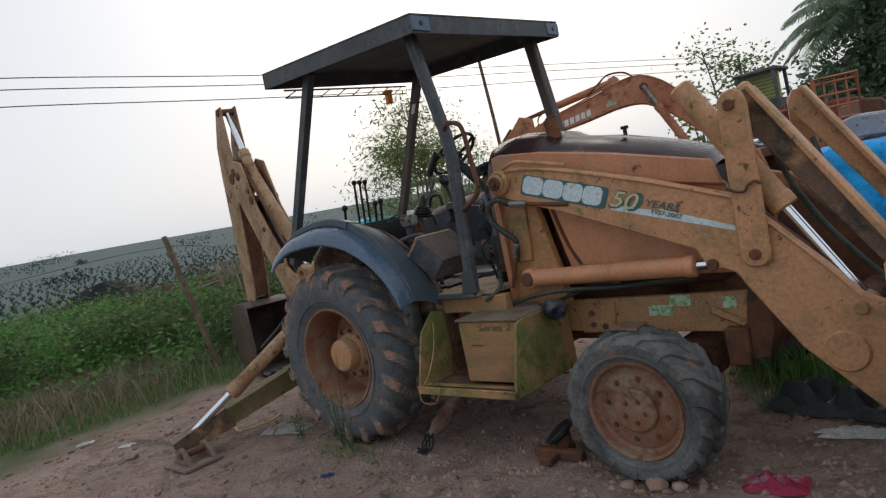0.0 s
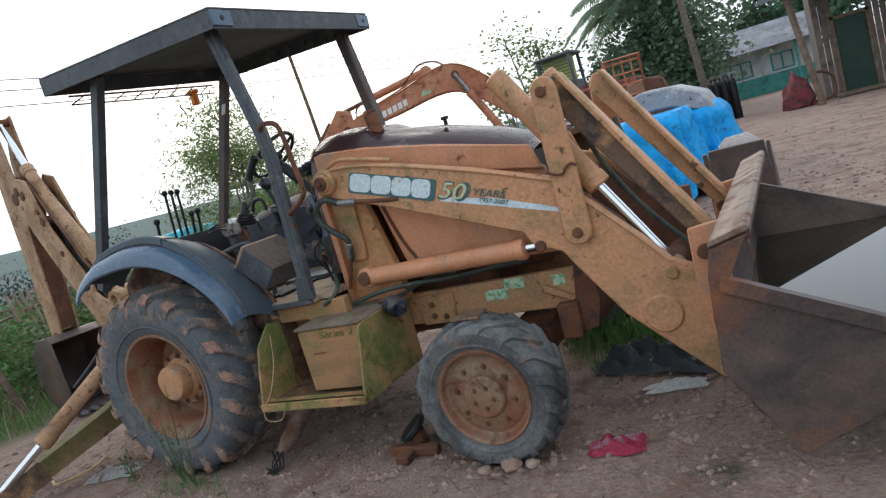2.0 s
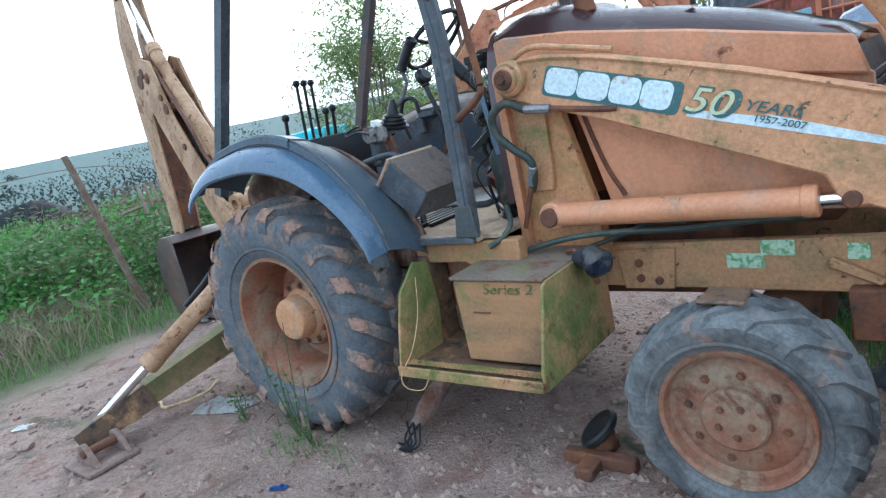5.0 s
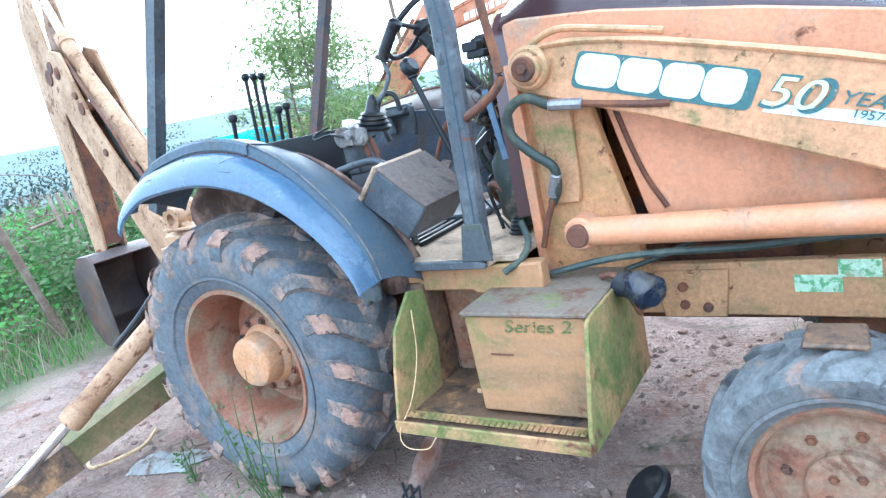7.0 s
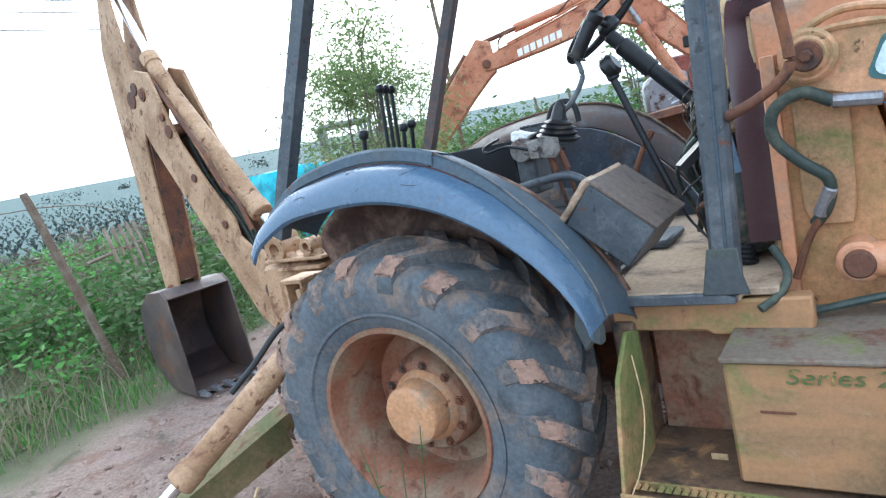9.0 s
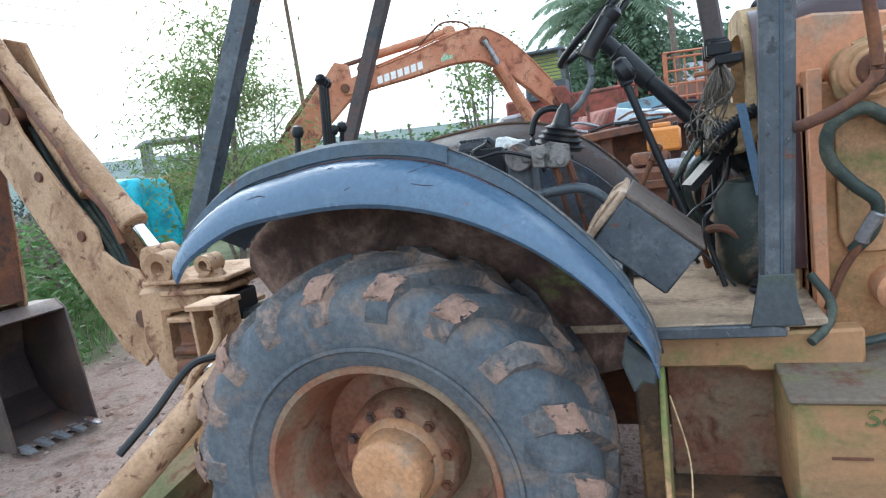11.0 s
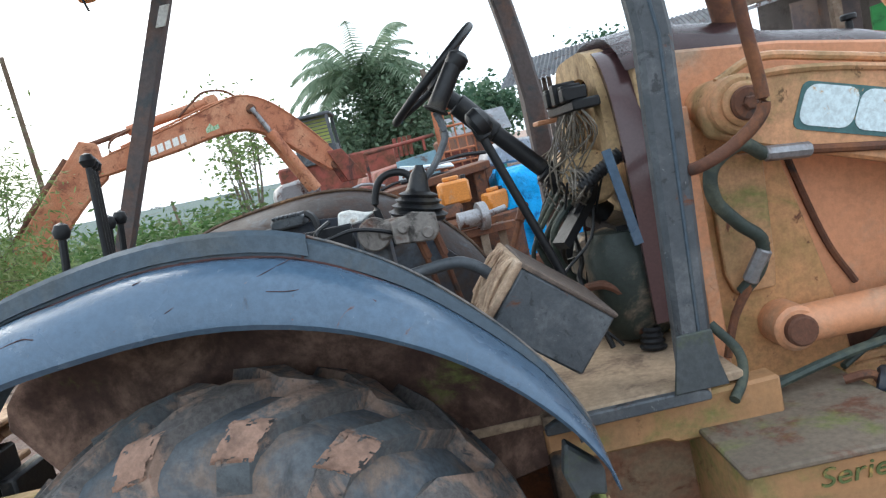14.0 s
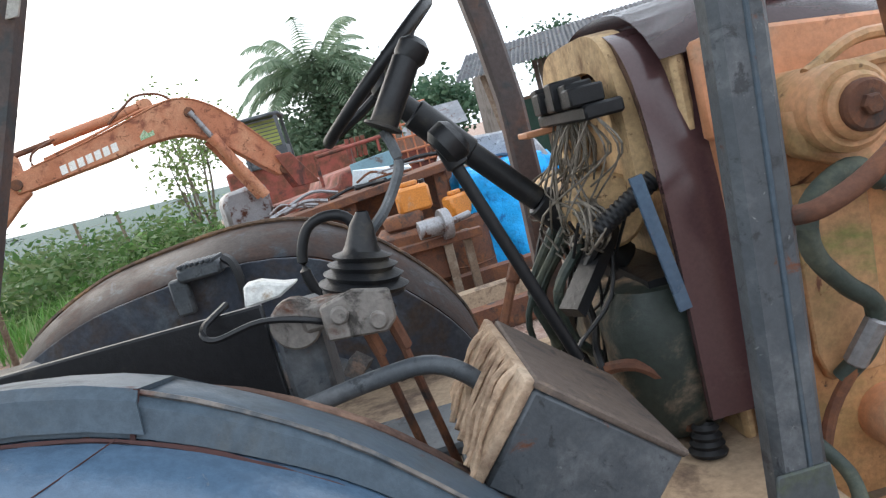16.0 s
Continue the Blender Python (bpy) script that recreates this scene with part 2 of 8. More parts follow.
M_RUST = material("rusted_steel", (0.13, 0.055, 0.032), 0.8, 0.1, [((0.22, 0.09, 0.04), 6, 0.55, 0.1, 0.9), (SOOT, 8, 0.60, 0.1, 0.7)], bump=0.3)
M_BUCKET = material("worn_brown_bucket_steel", (0.082, 0.06, 0.058), 0.42, 0.25, [((0.19, 0.135, 0.105), 1.6, 0.53, 0.16, 0.7), ((0.27, 0.11, 0.05), 2.2, 0.63, 0.10, 0.6), ((0.05, 0.045, 0.05), 3.0, 0.60, 0.16, 0.5), ((0.03, 0.028, 0.028), 30, 0.68, 0.06, 0.7)], bump=0.2)
M_HOOD = material("faded_brown_hood_plastic", (0.085, 0.045, 0.047), 0.15, 0, [((0.13, 0.085, 0.08), 3, 0.68, 0.10, 0.4)], grain=0.12, grain_scale=120, bump=0.02)
M_CREAM = material("cream_moulding", (0.55, 0.38, 0.20), 0.7, 0, [((0.25, 0.15, 0.08), 6, 0.58, 0.1, 0.9), ((0.15, 0.09, 0.05), 30, 0.64, 0.04, 0.9)])
M_HOSE = material("dusty_black_hose", (0.03, 0.045, 0.038), 0.6, 0, [((0.10, 0.11, 0.08), 9, 0.56, 0.1, 0.9)])
M_FLOOR = material("dusty_cab_floor", (0.42, 0.31, 0.21), 0.9, 0, [((0.16, 0.11, 0.08), 5, 0.56, 0.1, 0.9)])
M_DIGGER = material("faded_red_orange_paint", (0.44, 0.16, 0.075), 0.6, 0, [((0.55, 0.27, 0.15), 1.6, 0.55, 0.12, 0.7), ((0.24, 0.085, 0.05), 3.5, 0.60, 0.07, 0.9), (RUST, 9, 0.62, 0.05, 0.9)])
M_RED = material("weathered_red_paint", (0.27, 0.06, 0.04), 0.65, 0, [(RUST, 3, 0.52, 0.12, 0.9), ((0.05, 0.035, 0.03), 2, 0.58, 0.1, 0.9)])
M_WHITE = material("white_lettering", (0.78, 0.78, 0.74), 0.6, 0, [((0.45, 0.35, 0.25), 20, 0.66, 0.08, 0.8)])
M_DECAL = material("pale_blue_decal", (0.62, 0.74, 0.77), 0.5, 0, [((0.55, 0.36, 0.16), 25, 0.64, 0.05, 0.7)])
M_DECAL2 = material("teal_decal_shadow", (0.05, 0.13, 0.13), 0.5, 0, [((0.5, 0.3, 0.13), 30, 0.64, 0.05, 0.7)])
M_STICKER = material("green_white_sticker", (0.45, 0.60, 0.42), 0.5, 0, [((0.15, 0.35, 0.15), 40, 0.52, 0.05, 0.6), (DUST, 9, 0.62, 0.1, 0.8)])
M_GRIME = material("grimy_brown_paint", (0.14, 0.085, 0.05), 0.6, 0, [((0.40, 0.22, 0.10), 5, 0.58, 0.07, 0.7), (SOOT, 7, 0.56, 0.1, 0.7)])
M_TARP = material("bright_blue_tarpaulin", (0.012, 0.37, 0.82), 0.45, 0, [((0.02, 0.34, 0.75), 5, 0.55, 0.1, 0.5), ((0.004, 0.14, 0.42), 8, 0.60, 0.08, 0.5)], grain=0.1, grain_scale=14, bump=0.5, depth=0.06, spec=0.3)
M_WOOD = material("weathered_wood", (0.16, 0.11, 0.075), 0.85, 0, [((0.26, 0.21, 0.16), 6, 0.55, 0.12, 0.9)], bump=0.35)
M_BARK = material("grey_bark", (0.13, 0.10, 0.075), 0.9, 0, [((0.22, 0.19, 0.15), 12, 0.56, 0.1, 0.9)], bump=0.5)


def leaf_material(name, a, b, c):
    """Leaves whose green varies from leaf to leaf."""
    mat = bpy.data.materials.new(name)
    mat.use_nodes = True
    n, l = mat.node_tree.nodes, mat.node_tree.links
    g = n.new("ShaderNodeNewGeometry")
    r = n.new("ShaderNodeValToRGB")
    r.color_ramp.elements[0].color, r.color_ramp.elements[1].color = (*a, 1), (*c, 1)
    r.color_ramp.elements.new(0.5).color = (*b, 1)
    l.new(g.outputs["Random Per Island"], r.inputs[0])
    bsdf = n["Principled BSDF"]
    l.new(r.outputs[0], bsdf.inputs["Base Color"])
    bsdf.inputs["Roughness"].default_value = 0.6
    bsdf.inputs["Specular IOR Level"].default_value = 0.25
    t = n.new("ShaderNodeBsdfTranslucent")
    l.new(r.outputs[0], t.inputs[0])
    m = n.new("ShaderNodeMixShader")
    m.inputs[0].default_value = 0.35
    l.new(bsdf.outputs[0], m.inputs[1])
    l.new(t.outputs[0], m.inputs[2])
    l.new(m.outputs[0], n["Material Output"].inputs[0])
    return mat


M_GRASS = leaf_material("grass_blades", (0.065, 0.17, 0.03), (0.12, 0.27, 0.06), (0.22, 0.30, 0.13))
M_LUSH = leaf_material("lush_weed_leaves", (0.05, 0.16, 0.03), (0.10, 0.27, 0.055), (0.18, 0.36, 0.10))
M_DRY = leaf_material("dry_grass", (0.26, 0.20, 0.13), (0.20, 0.19, 0.11), (0.34, 0.29, 0.20))
M_WEED = leaf_material("weed_leaves", (0.05, 0.11, 0.03), (0.09, 0.16, 0.05), (0.16, 0.20, 0.10))
M_BUSH = leaf_material("feathery_leaves", (0.10, 0.17, 0.05), (0.17, 0.24, 0.08), (0.27, 0.31, 0.14))
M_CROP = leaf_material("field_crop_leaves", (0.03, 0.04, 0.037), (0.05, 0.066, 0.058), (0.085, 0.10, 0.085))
M_PALM = leaf_material("palm_leaves", (0.035, 0.08, 0.045), (0.06, 0.12, 0.07), (0.10, 0.16, 0.09))
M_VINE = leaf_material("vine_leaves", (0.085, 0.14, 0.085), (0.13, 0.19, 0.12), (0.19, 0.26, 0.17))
# Distance haze is mixed into these leaf greens, so they are pale and greyish.
M_HAZED_PALM = leaf_material("hazed_oil_palm_leaves", (0.15, 0.22, 0.135), (0.22, 0.30, 0.195), (0.32, 0.38, 0.27))

# ---- ground ----
def ground_height(x, y):
    r = math.hypot(x, y)
    h = 0.0
    if r > 30:
        a = math.atan2(y, x)
        slope = 0.012 + 0.022 * max(0.0, math.cos(a - radians(172))) ** 1.5
        t = min(1.0, (r - 30) / 500)
        h += slope * 530 * t * t * (3 - 2 * t)
        h += 0.6 * noise.noise(V(x * 0.01, y * 0.01, 3.0)) * t
    h += 0.02 * noise.noise(V(x * 0.9, y * 0.9, 0)) + 0.05 * noise.noise(V(x * 0.25, y * 0.25, 5))
    d = (abs(x) < 4.2 and abs(y) < 2.2)
    if d:
        h *= 0.3
    return h + 0.006 * noise.noise(V(x * 9, y * 9, 1))


def ground_sheet():
    bm = bmesh.new()
    radii = [0.0]
    r = 0.12
    while radii[-1] < 3500:
        radii.append(radii[-1] + r)
        r = 0.12 if radii[-1] < 6.5 else r * 1.09
    seg = 220
    rings = []
    for r in radii[1:]:
        rings.append([bm.verts.new((0.5 + r * math.cos(a), r * math.sin(a), ground_height(0.5 + r * math.cos(a), r * math.sin(a)))) for a in [2 * math.pi * k / seg for k in range(seg)]])
    c = bm.verts.new((0.5, 0, 0))
    for k in range(seg):
        bm.faces.new((c, rings[0][k], rings[0][(k + 1) % seg]))
    for a, b in zip(rings, rings[1:]):
        for k in range(seg):
            bm.faces.new((a[k], b[k], b[(k + 1) % seg], a[(k + 1) % seg]))
    return bm


def ground_material():
    mat = material("red_earth_and_grass", (0.365, 0.258, 0.206), 0.95, 0, [((0.42, 0.305, 0.25), 1.1, 0.54, 0.14, 0.95), ((0.17, 0.105, 0.085), 2.3, 0.60, 0.12, 0.9), ((0.33, 0.25, 0.21), 14, 0.62, 0.06, 0.95), ((0.27, 0.15, 0.11), 3.7, 0.60, 0.10, 0.95), ((0.085, 0.085, 0.045), 1.6, 0.63, 0.08, 0.9)], grain=0.35, grain_scale=38, bump=1.0, depth=0.035)
    n, l = mat.node_tree.nodes, mat.node_tree.links
    bsdf = n["Principled BSDF"]
    old = bsdf.inputs["Base Color"].links[0].from_socket
    geo = n.new("ShaderNodeNewGeometry")
    sep = n.new("ShaderNodeSeparateXYZ")
    l.new(geo.outputs["Position"], sep.inputs[0])
    tex = n.new("ShaderNodeTexNoise")
    tex.inputs["Scale"].default_value, tex.inputs["Detail"].default_value = 0.7, 6
    l.new(geo.outputs["Position"], tex.inputs["Vector"])

    def calc(op, a, b):
        m = n.new("ShaderNodeMath")
        m.operation = op
        for i, v in enumerate((a, b)):
            if hasattr(v, "links"):
                l.new(v, m.inputs[i])
            else:
                m.inputs[i].default_value = v
        return m.outputs[0]

    def smooth(v, lo, hi):
        r = n.new("ShaderNodeMapRange")
        r.interpolation_type = "SMOOTHSTEP"
        l.new(v, r.inputs[0])
        r.inputs[1].default_value, r.inputs[2].default_value = lo, hi
        return r.outputs[0]

    wob = calc("MULTIPLY", calc("SUBTRACT", tex.outputs["Fac"], 0.5), 2.5)
    edge = calc("ADD", calc("MULTIPLY", sep.outputs["X"], -1), calc("ADD", wob, calc("MULTIPLY", sep.outputs["Y"], -0.35)))
    grass = smooth(edge, 3.2, 4.2)
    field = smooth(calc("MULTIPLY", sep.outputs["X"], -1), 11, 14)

    def mixc(f, a, b):
        m = n.new("ShaderNodeMix")
        m.data_type = "RGBA"
        l.new(f, m.inputs[0])
        for s, v in ((6, a), (7, b)):
            if hasattr(v, "links"):
                l.new(v, m.inputs[s])
            else:
                m.inputs[s].default_value = v
        return m.outputs[2]

    green = mixc(smooth(tex.outputs["Fac"], 0.4, 0.6), (0.06, 0.085, 0.03, 1), (0.12, 0.13, 0.06, 1))
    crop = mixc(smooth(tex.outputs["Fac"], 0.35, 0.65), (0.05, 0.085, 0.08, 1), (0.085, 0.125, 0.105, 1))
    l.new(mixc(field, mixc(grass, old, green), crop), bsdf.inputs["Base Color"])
    return mat


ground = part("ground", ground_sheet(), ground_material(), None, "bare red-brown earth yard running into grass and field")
tagged(ground, "", "ground", "", "structure")


def blades(name, count, where, height, width, mat, label, lean=0.5, category="grass", seed=1):
    """Many curved blades, as one mass. where(rng) gives a place or None."""
    rng = random.Random(seed)
    vs, fs = [], []
    while len(fs) < count * 2:
        q = where(rng)
        if q is None:
            continue
        x, y, k = q
        z = ground_height(x, y) - 0.01
        a = rng.uniform(0, 6.283)
        h = height * k * rng.uniform(0.5, 1.25)
        w = width * rng.uniform(0.7, 1.3)
        d, s = V(math.cos(a), math.sin(a), 0), V(-math.sin(a), math.cos(a), 0)
        bend = lean * h * rng.uniform(0.2, 1.2)
        p = V(x, y, z)
        i = len(vs)
        vs += [p - s * w / 2, p + s * w / 2, p + d * bend * 0.35 + V(0, 0, h * 0.6) + s * w * 0.4, p + d * bend * 0.35 + V(0, 0, h * 0.6) - s * w * 0.4, p + d * bend + V(0, 0, h)]
        fs += [(i, i + 1, i + 2, i + 3), (i + 3, i + 2, i + 4)]
    me = bpy.data.meshes.new(name)
    me.from_pydata(vs, [], fs)
    return tagged(link(name, me, mat, None, "", 0), label, category, "", "stuff")

# ---- the backhoe loader ----
YC = 0.08
loader = thing("backhoe_loader", (0.9, YC, 0), "worn orange backhoe loader with grey canopy on red earth", "backhoe loader")


def both(name, make, mat, parent, label=""):
    """A part and its twin on the other side of the machine."""
    return part(name, make(), mat, parent, label), part(name, mirror(make()), mat, parent, label)


# wheels
def tyre_lugs(c, R, half, lugs, lug_h, worn, seed):
    """Each tread lug of a tyre, as a mesh of its own."""
    x, y, z = c
    k = R / 0.655
    out = []
    rng = random.Random(seed)
    path = [(R - 0.14 * k, half * 0.99, 0.0), (R - 0.075 * k, half * 0.985, 0.01), (R - 0.03 * k, half * 0.86, 0.05), (R - 0.008, half * 0.5, 0.17), (R, half * 0.1, 0.27), (R, -half * 0.06, 0.31)]
    for sgn in (1, -1):
        for i in range(lugs):
            a0 = radians(9.2) + 2 * math.pi * (i + (0.5 if sgn < 0 else 0)) / lugs
            wear = 1 - worn * rng.random()
            rows = []
            for j, (r, h, da) in enumerate(path):
                a = a0 + da * (0.655 / R) ** 0.5
                w = (0.042 if j > 1 else 0.036) * k * (1.2 if j > 3 else 1)
                row = []
                for q, rr, hh in ((-1.3, r - 0.05 * k, h * 0.93), (-0.85, r + 0.0 - lug_h * (1 - wear), h), (0.85, r - lug_h * (1 - wear), h), (1.3, r - 0.05 * k, h * 0.93)):
                    t = a + q * w / r
                    jit = 0.004 * k * rng.uniform(-1, 1)
                    row.append((x + (rr + jit) * math.sin(t), y - sgn * (hh + (0.006 if q in (-0.85, 0.85) and j < 2 else 0)), z + (rr + jit) * math.cos(t)))
                rows.append(row)
            lug = bmesh.new()
            rings_to_mesh(lug, rows)
            out.append(lug)
    return out


def tyre_mesh(c, R, bead, half):
    x, y, z = c
    k = R / 0.655
    side = [(bead, half * 0.80), (bead + 0.03, half * 0.9), (bead + (R - bead) * 0.35, half), (bead + (R - bead) * 0.62, half * 0.99), (R - 0.085 * k, half * 0.93), (R - 0.055 * k, half * 0.78), (R - 0.042 * k, half * 0.35)]
    prof = side + [(r, -h) for r, h in reversed(side)]
    bm = lathe(prof, c, (0, -1, 0), 64, closed=True)
    # a raised ring where the sidewall meets the rim guard
    ring = bead + (R - bead) * 0.22
    lathe([(ring - 0.012, half * 0.9), (ring, half * 0.985), (ring + 0.012, half * 0.985)], c, (0, -1, 0), 64, bm)
    return bm


def mud_patches(c, R, half, lugs, seed):
    """Dried clay on the outer ends of the lugs."""
    x, y, z = c
    rng = random.Random(seed)
    bm = bmesh.new()
    for i in range(lugs):
        if rng.random() < 0.12:
            continue
        a0 = radians(10.6) + 2 * math.pi * i / lugs
        wd = rng.uniform(0.034, 0.042)
        prof = smooth_line([(R - 0.092, half * 1.0, 0.0), (R - 0.082, half * 1.015, 0.006), (R - 0.066, half * 1.0, 0.018), (R - 0.05, half * 0.97, 0.032), (R - 0.037, half * 0.92, 0.046), (R - 0.028, half * 0.86, 0.056), (R - 0.026, half * 0.79, 0.070)], 4)
        seed_ = rng.uniform(0, 50)
        NJ, NQ = len(prof), 25
        grid = []
        for jj, (r, h, da) in enumerate(prof):
            row = []
            for n_ in range(NQ):
                q = 2 * n_ / (NQ - 1) - 1
                t = a0 - 0.02 + da + q * wd / r + 0.002 * noise.noise(V(jj * 0.5, n_ * 0.5, seed_ + 3))
                e = 0.003 + 0.0015 * noise.noise(V(jj * 0.4, n_ * 0.4, seed_))
                row.append(bm.verts.new((x + (r + e) * math.sin(t), y - h - e, z + (r + e) * math.cos(t))))
            grid.append(row)
        for jj in range(NJ - 1):
            for n_ in range(NQ - 1):
                edge = min(jj / (NJ - 2), 1 - jj / (NJ - 2), n_ / (NQ - 2), 1 - n_ / (NQ - 2))
                flake = noise.noise(V(jj * 0.22, n_ * 0.22, seed_ + 9)) + 0.6 * noise.noise(V(jj * 0.6, n_ * 0.6, seed_ + 20))
                if flake > 0.05 + 2.2 * edge:
                    continue
                bm.faces.new((grid[jj][n_], grid[jj][n_ + 1], grid[jj + 1][n_ + 1], grid[jj + 1][n_]))
    bmesh.ops.delete(bm, geom=[v for v in bm.verts if not v.link_faces], context="VERTS")
    return bm


def bolt_ring(c, r, y, n, size, turn=0.0):
    out = []
    for i in range(n):
        a = 2 * math.pi * i / n + turn
        p = (c[0] + r * math.sin(a), y, c[2] + r * math.cos(a))
        bm = lathe([(0, 0), (size * 1.5, 0), (size * 1.5, size * 0.3), (size, size * 0.35), (size, size * 1.1), (size * 0.8, size * 1.3), (0, size * 1.3)], p, (0, -1, 0), 6)
        out.append(bm)
    return out


def rear_wheel(flip):
    c = (0.0, -0.75, 0.62)
    f = mirror if flip else (lambda b: b)
    tyre = part("rear_wheel", f(tyre_mesh(c, 0.655, 0.35, 0.225)), M_RUBBER, loader, "large dusty lugged rear tyre on an orange rim")
    for b in tyre_lugs(c, 0.655, 0.225, 19, 0.02, 0.5, 3):
        part("tread_lug", f(b), M_LUG, tyre)
    part("dried_mud", f(mud_patches(c, 0.655, 0.225, 19, 5)), M_CLAY, tyre, "dried clay on the tyre lugs")["kind"] = "stuff"
    rim = [(0.352, 0.165), (0.368, 0.185), (0.362, 0.200), (0.345, 0.197), (0.335, 0.17), (0.322, 0.13), (0.305, 0.10), (0.30, 0.02), (0.285, -0.05), (0.24, -0.06), (0.20, -0.055), (0.19, 0.03), (0.175, 0.045), (0.10, 0.045), (0.0, 0.045)]
    part("rim", f(lathe(rim, c, (0, -1, 0), 56)), M_RIM, tyre, "muddy orange steel rim")
    hub = [(0.145, 0.04), (0.14, 0.055), (0.122, 0.07), (0.116, 0.14), (0.108, 0.152), (0.098, 0.155), (0.02, 0.157), (0.0, 0.150)]
    part("hub", f(dent(lathe(hub, c, (0, -1, 0), 40), 0.003, 12)), M_HUB, tyre, "protruding orange hub cap")
    for b in bolt_ring(c, 0.162, -0.795, 10, 0.013, 0.15):
        part("wheel_bolt", f(b), M_RUST, tyre)
    return tyre


def front_wheel(flip):
    c = (2.24, -0.80, 0.372)
    f = mirror if flip else (lambda b: b)
    tyre = part("front_wheel", f(tyre_mesh(c, 0.395, 0.245, 0.145)), M_DUSTY, loader, "worn dusty front tyre on a rust-brown rim")
    for b in tyre_lugs(c, 0.395, 0.145, 16, 0.012, 0.8, 9):
        part("tread_lug", f(b), M_DUSTY, tyre)
    rim = [(0.246, 0.10), (0.252, 0.118), (0.246, 0.128), (0.232, 0.120), (0.222, 0.085), (0.205, 0.075), (0.19, 0.082), (0.150, 0.09), (0.12, 0.09), (0.0, 0.09)]
    part("rim", f(lathe(rim, c, (0, -1, 0), 48)), M_RIM, tyre, "rust-brown rim caked with dust")
    part("hub", f(lathe([(0.112, 0.088), (0.11, 0.112), (0.10, 0.122), (0.03, 0.126), (0.0, 0.126)], c, (0, -1, 0), 32)), M_RIM, tyre)
    for b in bolt_ring(c, 0.155, -0.888, 8, 0.011, 0.2):
        part("wheel_bolt", f(b), M_RUST, tyre)
    for b in bolt_ring(c, 0.055, -0.922, 5, 0.010, 0.5):
        part("hub_bolt", f(b), M_RUST, tyre)
    return tyre


for flip in (False, True):
    rear_wheel(flip)
    front_wheel(flip)

part("mud_slab", dent(box((2.15, -0.87, 0.757), (2.30, -0.73, 0.772), 0.006), 0.010, 9), M_GRIME, loader, "crust of mud lying on the front tyre")

# chassis and axles
part("front_axle", join(rod((2.24, -0.62, 0.37), (2.24, 0.78, 0.37), 0.075), box((2.12, -0.10, 0.28), (2.36, 0.30, 0.50), 0.03)), M_RUST, loader, "rusty front axle with a differential housing")
part("rear_axle", join(rod((0, -0.62, 0.62), (0, 0.78, 0.62), 0.11), box((-0.2, -0.2, 0.42), (0.35, 0.36, 0.85), 0.04)), M_RUST, loader, "rusty rear axle housing")
part("transmission", join(box((0.3, -0.14, 0.42), (1.3, 0.30, 0.82), 0.04), box((1.3, -0.10, 0.5), (2.1, 0.26, 0.95), 0.04), rod((0.35, -0.1, 0.5), (1.2, 0.0, 0.42), 0.05)), M_RUST, loader, "grimy gearbox and engine sump")
rail = [(1.02, 0.62), (2.60, 0.585), (2.66, 0.62), (2.66, 0.80), (1.02, 0.80)]
both("chassis_rail", lambda: prism(rail, -0.28, -0.23), M_YELLOW, loader, "stained ochre chassis rail")
part("front_bumper", join(prism([(2.55, 0.50), (2.60, 0.44), (2.70, 0.46), (2.74, 0.60), (2.74, 0.82), (2.64, 0.82), (2.60, 0.60)], -0.30, 0.46), box((2.5, -0.34, 0.42), (2.62, -0.24, 0.62), 0.01)), M_RUST, loader, "rust-brown front crossmember")
both("lug_plate", lambda: prism([(2.43, 0.70), (2.60, 0.62), (2.62, 0.645), (2.45, 0.735)], -0.315, -0.28, 0.008), M_YELLOW, loader)
part("rail_plate", prism([(1.64, 0.60), (1.86, 0.60), (1.88, 0.78), (1.62, 0.78)], -0.296, -0.278, 0.004), M_YELLOW, loader, "bolted side plate on the chassis rail")
for k, (bx, bz) in enumerate(((1.72, 0.65), (1.72, 0.72), (1.80, 0.64))):
    part("bolt", rod((bx, -0.31, bz), (bx, -0.29, bz), 0.018, 8), M_RUST, loader)

# loader frame tower and engine side
M_TOWER = material("streaked_orange_tower_paint", (0.48, 0.235, 0.10), 0.55, 0, [((0.32, 0.20, 0.075), 3, 0.54, 0.12, 0.8), (ALGAE, 2.5, 0.66, 0.08, 0.9), (RUST, 14, 0.64, 0.04, 0.9), (SOOT, 30, 0.70, 0.04, 0.8)])
both("loader_tower", lambda: join(prism([(1.22, 0.80), (1.62, 0.80), (1.60, 0.98), (1.50, 1.42), (1.46, 1.58), (1.22, 1.58)], -0.36, -0.30)), M_TOWER, loader, "streaked ochre loader tower")
both("tower_web", lambda: prism([(1.22, 0.80), (1.26, 0.80), (1.26, 1.62), (1.22, 1.62)], -0.40, -0.06, 0.004), M_ORANGE, loader, "orange cross plate of the tower")
part("tower_plate", prism([(1.31, 1.09), (1.42, 1.09), (1.43, 1.16), (1.44, 1.46), (1.29, 1.47), (1.29, 1.15)], -0.385, -0.36, 0.004), M_YELLOW, loader, "stained cover plate")
both("engine_side_panel", lambda: prism([(1.63, 0.98), (1.69, 0.93), (2.62, 0.90), (2.62, 1.36), (2.50, 1.46), (1.475, 1.62)], -0.275, -0.255, 0.004), M_ORANGE, loader, "dull orange engine side panel")
part("engine_block", box((1.58, -0.16, 0.82), (2.5, 0.32, 1.46), 0.05), M_RUST, loader, "dark engine block")
